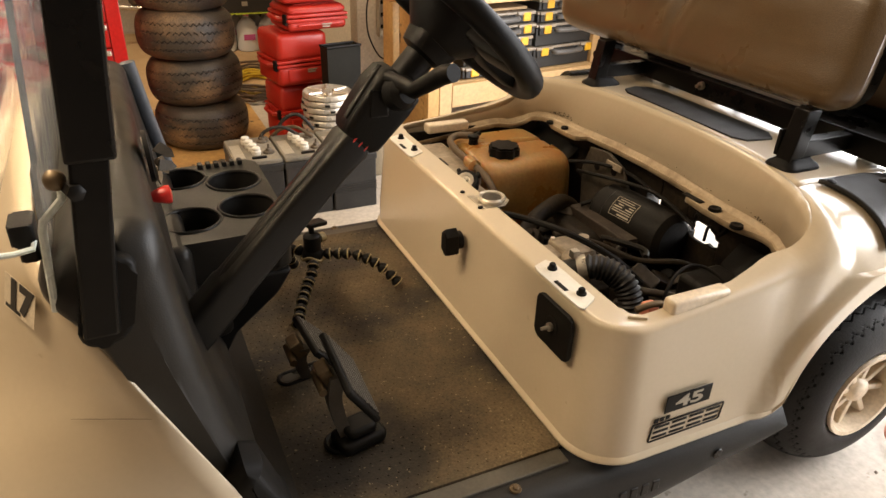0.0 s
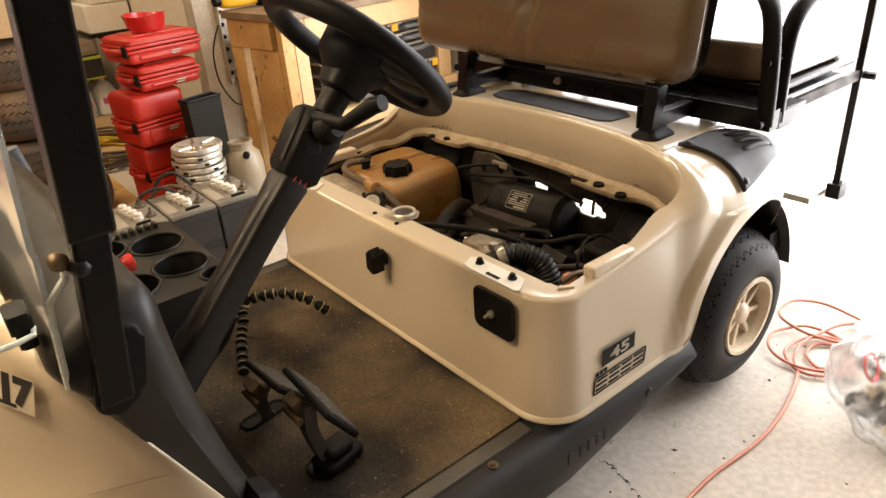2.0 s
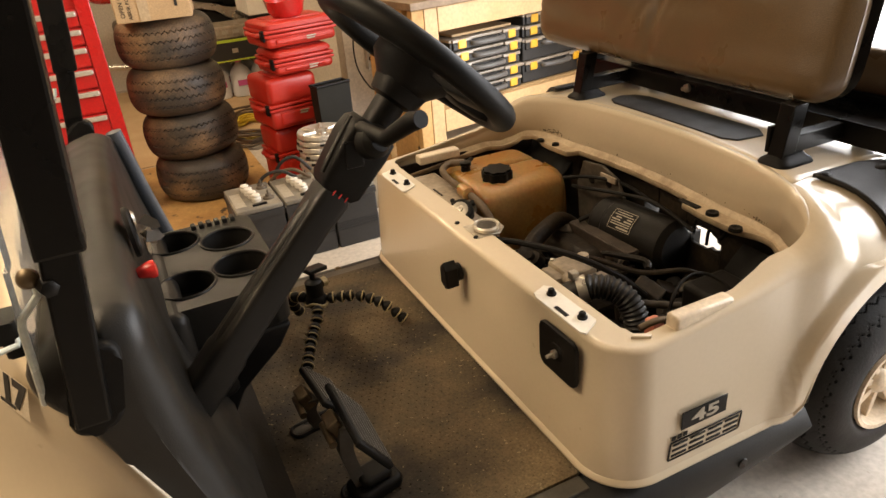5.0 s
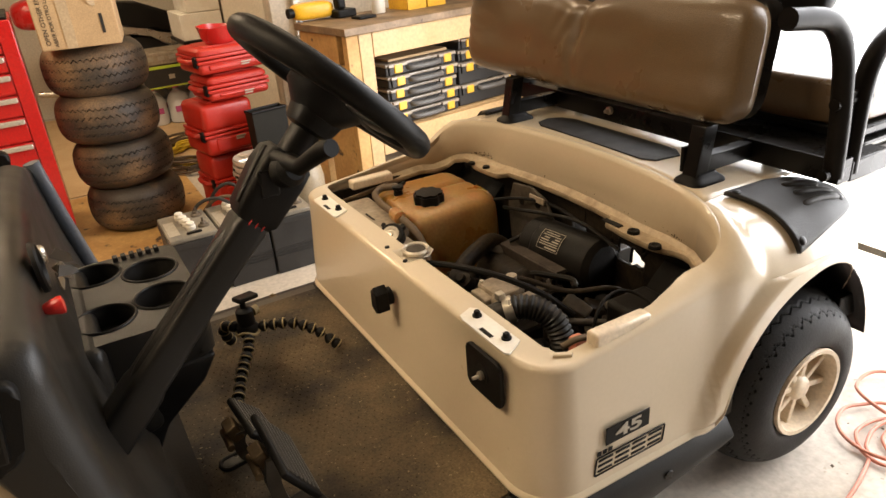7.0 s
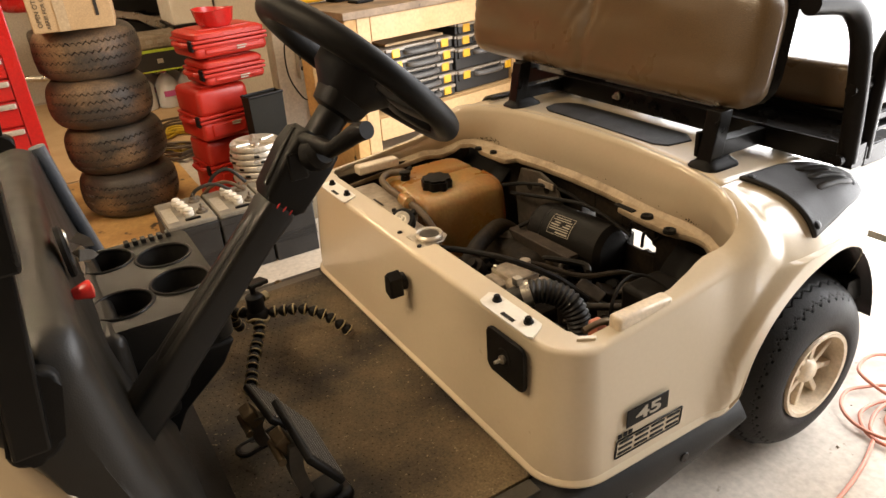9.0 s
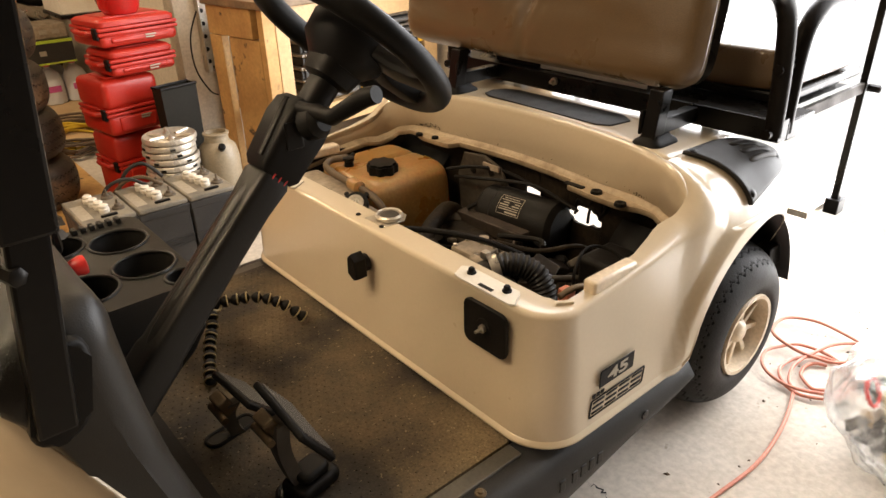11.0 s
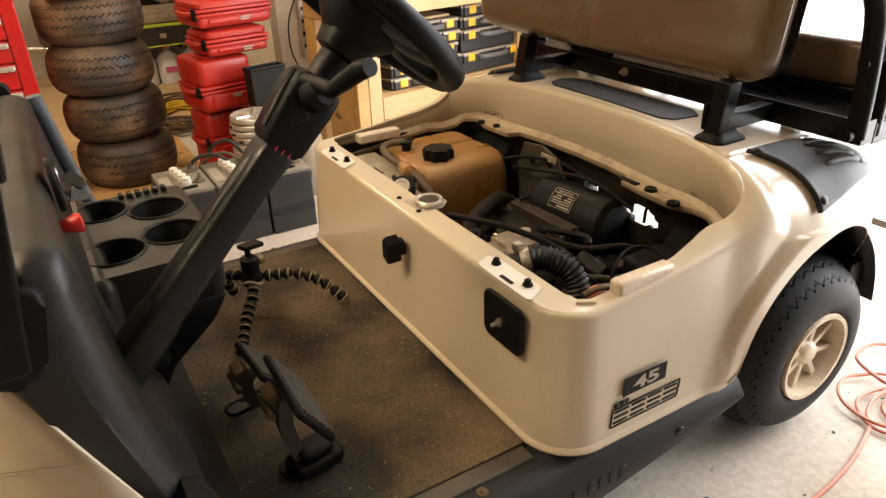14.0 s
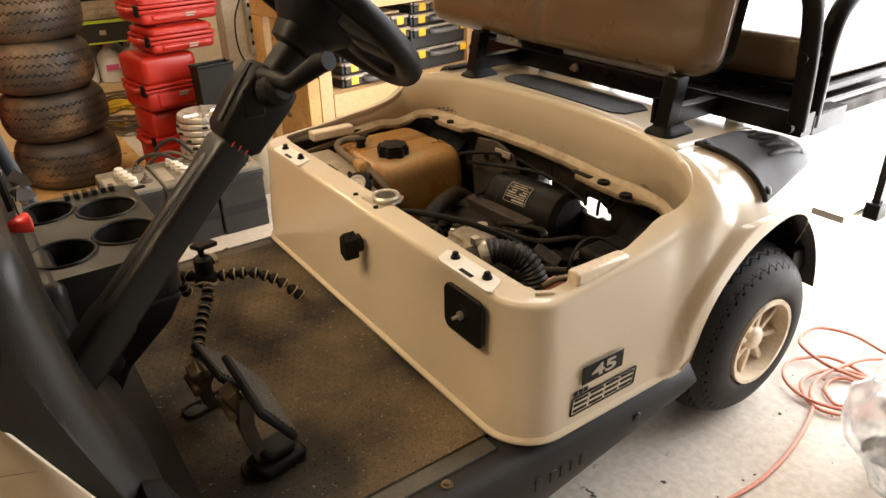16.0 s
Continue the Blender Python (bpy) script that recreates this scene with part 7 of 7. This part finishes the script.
bench = thing("workbench", (1.45, 2.50, 0.0), "heavy pine workbench with a dark worn top and an open shelf", "workbench")
BM = turn(0, 0, 9, (0.62, 2.14, 0))
part("bench_top", B((box, 0.60, 1.76, 2.12, 2.56, 0.800, 0.832, 0.003, 2, BM)), BENCHTOP, bench, "dark worn bench top")
part("apron", B((box, 0.745, 1.74, 2.135, 2.172, 0.694, 0.798, 0.003, 2, BM)), PINE, bench)
part("apron", B((box, 0.612, 0.648, 2.215, 2.54, 0.675, 0.798, 0.003, 2, BM)), OLDPINE, bench)
for x0, x1, y0, y1, mm_ in ((0.612, 0.672, 2.135, 2.172, OLDPINE), (0.675, 0.742, 2.135, 2.172, PINE), (0.612, 0.648, 2.175, 2.212, OLDPINE), (0.612, 0.648, 2.45, 2.54, OLDPINE), (1.64, 1.74, 2.175, 2.212, PINE)):
    part("leg", B((box, x0, x1, y0, y1, 0.0, 0.798 if y0 < 2.17 or x0 > 1.5 else 0.672, 0.003, 2, BM)), mm_, bench)
part("side_board", B((box, 0.618, 0.646, 2.2145, 2.40, 0.004, 0.672, 0.002, 2, BM)), OLDPINE, bench, "stained board with dark spray marks")
part("lower_shelf", B((box, 0.672, 1.74, 2.175, 2.54, 0.328, 0.351, 0.002, 2, BM)), PINE, bench)
part("shelf_rail", B((box, 0.745, 1.74, 2.135, 2.172, 0.246, 0.349, 0.003, 2, BM)), PINE, bench)


def organiser(x, y, z, label, h=0.0555):
    """A flat case of height h with a lid, a bowed handle and two catches on its front."""
    o = thing("parts_organiser", (x, y, z), label, "organiser", "stacked parts organisers")
    g = z + h - 0.0555
    part("tray", B((box, x, x + 0.415, y, y + 0.30, z, z + h - 0.017, 0.006, 2, BM)), INK, o)
    part("lid", B((box, x - 0.002, x + 0.417, y - 0.002, y + 0.302, z + h - 0.016, z + h - 0.002, 0.005, 2, BM)), LID, o, "smoky clear lid")
    part("handle", B((tube, smooth_line([BM @ Vector(p) for p in ((x + 0.120, y - 0.004, g + 0.026), (x + 0.130, y - 0.028, g + 0.026), (x + 0.207, y - 0.038, g + 0.026), (x + 0.285, y - 0.028, g + 0.026), (x + 0.295, y - 0.004, g + 0.026))], 5), 0.0125, 12)), HANDLE, o, "dark grey handle")
    for dx in (0.040, 0.333):
        part("catch", B((box, x + dx, x + dx + 0.046, y - 0.016, y + 0.002, g + 0.010, g + 0.050, 0.005, 2, BM)), YELLOW, o, "yellow catch")
        part("catch_block", B((box, x + dx - 0.026, x + dx + 0.072, y - 0.010, y + 0.003, g + 0.004, g + 0.037, 0.004, 2, BM)), INK, o)
        part("lid_edge", B((box, x + dx - 0.030, x + dx + 0.076, y - 0.013, y - 0.001, g + 0.0385, g + 0.0525, 0.003, 2, BM)), LID, o)
    return o


for k in range(5):
    organiser(0.835 + 0.006 * (k % 2), 2.19 + 0.004 * (k % 3), 0.352 + 0.0575 * k, "black parts organiser with yellow catches and a smoky lid")
for k in range(2):
    organiser(1.268 + 0.004 * k, 2.20, 0.352 + 0.1075 * k, "deep black parts organiser with yellow catches", 0.1055)
for k in range(2):
    organiser(1.285 + 0.006 * k, 2.215, 0.568 + 0.0575 * k, "black parts organiser lying on a deeper one")
part("shelf_liner", B((box, 0.87, 1.22, 2.22, 2.48, 0.6405, 0.652, 0.002, 2, BM)), CARD, bench)

dc = thing("tool_case_yellow", tuple(BM @ Vector((0.70, 2.52, 0.832))), "yellow and black power tool lying on the bench", "power tool")
part("tool_body", B((cushion, BM @ Vector((0.70, 2.55, 0.875)), (0.20, 0.09, 0.075), 0.5, 24, 12)), YELLOW, dc)
part("tool_nose", B((rod, BM @ Vector((0.60, 2.55, 0.875)), BM @ Vector((0.575, 2.55, 0.875)), 0.022)), BLACK, dc)
bt = thing("battery_charger", tuple(BM @ Vector((0.80, 2.48, 0.832))), "black cordless battery on the bench", "battery pack")
part("pack", B((box, 0.775, 0.875, 2.44, 2.53, 0.833, 0.87, 0.008, 2, BM), (box, 0.79, 0.835, 2.46, 2.51, 0.87, 0.95, 0.012, 2, BM)), BLACK, bt)
part("pack_base", B((box, 0.80, 0.89, 2.30, 2.38, 0.833, 0.845, 0.003, 2, BM)), BLACK, bt)
cn = thing("spray_can", tuple(BM @ Vector((0.985, 2.42, 0.832))), "white aerosol can on the bench", "can")
part("can", B((lathe, [(0.030, 0.0), (0.032, 0.003), (0.032, 0.15), (0.026, 0.165), (0.012, 0.168)], BM @ Vector((0.985, 2.42, 0.833)), (0, 0, 1), 20)), WHITE, cn)
for x in (1.10, 1.22):
    yb = thing("yellow_bin", tuple(BM @ Vector((x + 0.05, 2.40, 0.832))), "open yellow plastic parts bin on the bench", "bin", "yellow bench bins")
    part("bin", B((box, x, x + 0.11, 2.34, 2.346, 0.833, 0.885, 0, 2, BM), (box, x, x + 0.006, 2.347, 2.50, 0.833, 0.90, 0, 2, BM), (box, x + 0.104, x + 0.11, 2.347, 2.50, 0.833, 0.90, 0, 2, BM), (box, x + 0.007, x + 0.103, 2.347, 2.50, 0.833, 0.838, 0, 2, BM), (box, x + 0.007, x + 0.103, 2.494, 2.50, 0.839, 0.92, 0, 2, BM)), YELLOW, yb)


# ---- flexible tripod on the cart floor ----
HUBT = Vector((-0.268, 0.815, 0.372))
tp = thing("flexible_tripod", (HUBT.x, HUBT.y, FLOOR + 0.003), "small flexible tripod with black beads and khaki rings", "tripod")
part("tripod_hub", B((lathe, [(0.020, -0.018), (0.026, -0.008), (0.026, 0.006), (0.020, 0.016)], HUBT, (0, 0, 1), 20)), BLACK, tp)
part("hub_ring", B((tube, [HUBT + Vector((0.027 * math.cos(a), 0.027 * math.sin(a), -0.004 + 0.006 * math.cos(3 * a))) for a in (2 * math.pi * i / 30 for i in range(30))], 0.004, 8, True)), KHAKI, tp)
part("ball_head", B((lathe, [(0.021, 0.014), (0.021, 0.050), (0.015, 0.056), (0.007, 0.058), (0.007, 0.075)], HUBT, (0, 0, 1), 20)), BLACK, tp)
part("top_plate", B((box, -0.028, 0.028, -0.016, 0.016, 0.074, 0.086, 0.004, 2, Matrix.Translation(HUBT) @ pose(0, 0, 0, 0, 8, 25))), BLACK, tp)
part("lock_knob", B((lathe, [(0.012, 0), (0.012, 0.014), (0.008, 0.016)], HUBT + Vector((0.020, 0.008, 0.036)), (0.9, 0.4, 0), 16)), KHAKI, tp)


def bead_leg(pts, n):
    line = smooth_line(pts, 14)
    total = [0.0]
    for a, b in zip(line, line[1:]):
        total.append(total[-1] + (b - a).length)
    lg = None
    for i in range(n):
        d = total[-1] * (i + 0.5) / n
        k = next(j for j, s in enumerate(total) if s >= d)
        p, way = Vector(line[k]), (Vector(line[k]) - Vector(line[k - 1])).normalized()
        r = 0.0138
        bm = B((lathe, [(0.003, -0.013), (0.009, -0.009), (r, -0.002), (r, 0.003), (0.008, 0.009), (0.003, 0.012)], p, way, 14))
        if lg is None:
            lg = part("tripod_leg", bm, BLACK, tp, "chain of black beads with khaki rings")
        else:
            part("bead", bm, BLACK, lg)
        side, up = axes_for(way)
        q = p + way * 0.005
        part("grip_ring", B((tube, [q + 0.0128 * (math.cos(a) * side + math.sin(a) * up) for a in (2 * math.pi * j / 18 for j in range(18))], 0.0019, 6, True)), KHAKI, lg, "khaki rubber ring")


bead_leg([HUBT + Vector((0.02, -0.008, 0.0)), (-0.215, 0.795, 0.372), (-0.170, 0.770, 0.372), (-0.125, 0.740, 0.350), (-0.083, 0.712, 0.304)], 9)
bead_leg([HUBT + Vector((-0.005, -0.022, -0.005)), (-0.285, 0.765, 0.350), (-0.306, 0.735, 0.333), (-0.325, 0.70, 0.325), (-0.342, 0.665, 0.312), (-0.358, 0.628, 0.303)], 9)
bead_leg([HUBT + Vector((-0.022, 0.010, 0.0)), (-0.302, 0.845, 0.378), (-0.315, 0.868, 0.36), (-0.308, 0.885, 0.325), (-0.296, 0.895, 0.303)], 5)

# ---- hose, bag, grit and cracks on the floor ----
rr = random.Random(9)
pts = []
# loops as rings: middle, radii, and the angles that the hose runs through
for cx, cy, rx, ry, a0, a1 in ((1.02, -0.085, 0.065, 0.062, 20, 330), (1.00, -0.070, 0.105, 0.085, 320, 690), (1.01, -0.035, 0.112, 0.108, 330, 640), (1.165, 0.0, 0.098, 0.125, 250, 620)):
    k = max(5, int((a1 - a0) / 30))
    for i in range(k):
        a = radians(a0 + (a1 - a0) * i / k)
        pts.append((cx + rx * math.cos(a) + rr.uniform(-0.006, 0.006), cy + ry * math.sin(a) + rr.uniform(-0.006, 0.006), 0.006 + 0.005 * (len(pts) // 12) + rr.uniform(0, 0.006)))
tail = [(1.28, -0.13, 0.012), (1.19, -0.05, 0.02), (1.09, -0.02, 0.02), (1.00, -0.01, 0.018), (0.93, -0.03, 0.014), (0.89, -0.06, 0.009), (0.75, -0.10, 0.006), (0.58, -0.12, 0.006), (0.36, -0.105, 0.006), (0.18, -0.14, 0.006), (-0.1, -0.34, 0.006), (-0.3, -0.7, 0.006)]
solo("air_hose_coil", B((tube, smooth_line(pts + tail, 5), 0.0048, 8)), HOSE, "loosely coiled orange air hose on the concrete floor", "hose", (1.10, -0.02, 0))

bgm = B((cushion, (0.89, -0.34, 0.120), (0.42, 0.36, 0.26), 0.65, 110, 60))
for v in bgm.verts:
    n_ = noise.noise_vector(v.co * 6) * 0.045 + noise.noise_vector(v.co * 15) * 0.022 + noise.noise_vector(v.co * 38) * 0.008
    v.co += n_
    v.co.z = max(v.co.z, 0.002)
pb = thing("plastic_bag", (0.89, -0.34, 0.0), "full clear plastic bag of packaging scraps on the floor", "plastic bag")
bgo = part("bag_skin", bgm, BAG, pb)
bgo.visible_shadow = False
solid(bgo, 0.0012)
for i in range(110):
    a, r, h = rr.random() * 6.28, 0.165 * rr.random() ** 0.5, 0.015 + 0.125 * rr.random()
    c = Vector((0.89 + 1.1 * r * math.cos(a), -0.34 + 0.92 * r * math.sin(a), h))
    size = 0.008 + 0.017 * rr.random()
    m = pose(c.x, c.y, c.z, rr.random() * 180, rr.random() * 180, rr.random() * 180)
    bm = B((box, -size, size, -size * 0.8, size * 0.8, -size * 0.25, size * 0.25, size * 0.12, 1))
    for v in bm.verts:
        v.co += noise.noise_vector(v.co * 60 + c * 9) * size * 0.6
    bmesh.ops.transform(bm, matrix=m, verts=bm.verts)
    part("scrap", bm, (GREYBOX, INK, SPRAYTANK, CARD, DIRTY, GREYBOX, BCABLE, DIRTY)[i % 8], pb)
part("tape_ring", B((tube, [(0.80 + 0.03 * math.cos(a), -0.25 + 0.015 * math.sin(a), 0.175 + 0.03 * math.sin(a)) for a in (2 * math.pi * i / 24 for i in range(24))], 0.004, 6, True)), REDKNOB, pb, "small red ring")


def crack(pts, width, seed):
    rr_, vs, fs = random.Random(seed), [], []
    line = []
    for (ax_, ay_), (bx_, by_) in zip(pts, pts[1:]):
        for k in range(8):
            t = k / 8
            line.append((ax_ + (bx_ - ax_) * t + rr_.uniform(-0.006, 0.006), ay_ + (by_ - ay_) * t + rr_.uniform(-0.006, 0.006)))
    for i, (x, y) in enumerate(line):
        w = width * (0.4 + 0.9 * rr_.random()) * (1 - abs(2 * i / len(line) - 1) ** 3)
        vs += [(x - w, y - w, 0.0008), (x + w, y + w, 0.0008)]
    fs = [(2 * i, 2 * i + 1, 2 * i + 3, 2 * i + 2) for i in range(len(line) - 1)]
    return vs, fs


solo("floor_crack", crack([(0.25, 0.12), (0.26, 0.08), (0.25, 0.03), (0.23, -0.02), (0.22, -0.07), (0.19, -0.13), (0.17, -0.22), (0.12, -0.32), (0.1, -0.5)], 0.0030, 1), INK, "dark crack in the concrete floor", "crack", kind="structure")
gv, gf = [], []
for i in range(260):
    x, y, s = rr.uniform(0.1, 2.2), rr.uniform(-1.2, 0.05), rr.uniform(0.0008, 0.0035)
    if rr.random() < 0.08:
        s *= 2
    k, a = len(gv), rr.random() * 3
    gv += [(x + s * 1.7 * math.cos(a), y + s * 1.7 * math.sin(a), 0), (x - s * math.sin(a), y + s * math.cos(a), 0), (x - s * 1.4 * math.cos(a), y - s * 1.4 * math.sin(a), 0), (x + s * math.sin(a), y - s * math.cos(a), 0), (x, y, s)]
    gf += [(k, k + 1, k + 4), (k + 1, k + 2, k + 4), (k + 2, k + 3, k + 4), (k + 3, k, k + 4)]
solo("floor_grit", (gv, gf), BCABLE, "scattered grit and crumbs on the concrete", "grit", kind="stuff")

# ---- housings added over the unseen ceiling lamps ----
for x, y in ((-1.80, 1.40), (-1.95, 0.62), (-1.32, 0.30), (-0.75, 3.55), (0.75, 1.75)):
    cl = thing("ceiling_light", (x, y, 2.44), "added lamp housing on the ceiling, out of view", "ceiling light", "ceiling tube lights")
    part("housing", B((box, x - 0.40, x + 0.40, y - 0.09, y + 0.09, 2.45, 2.50, 0.01)), WHITE, cl)
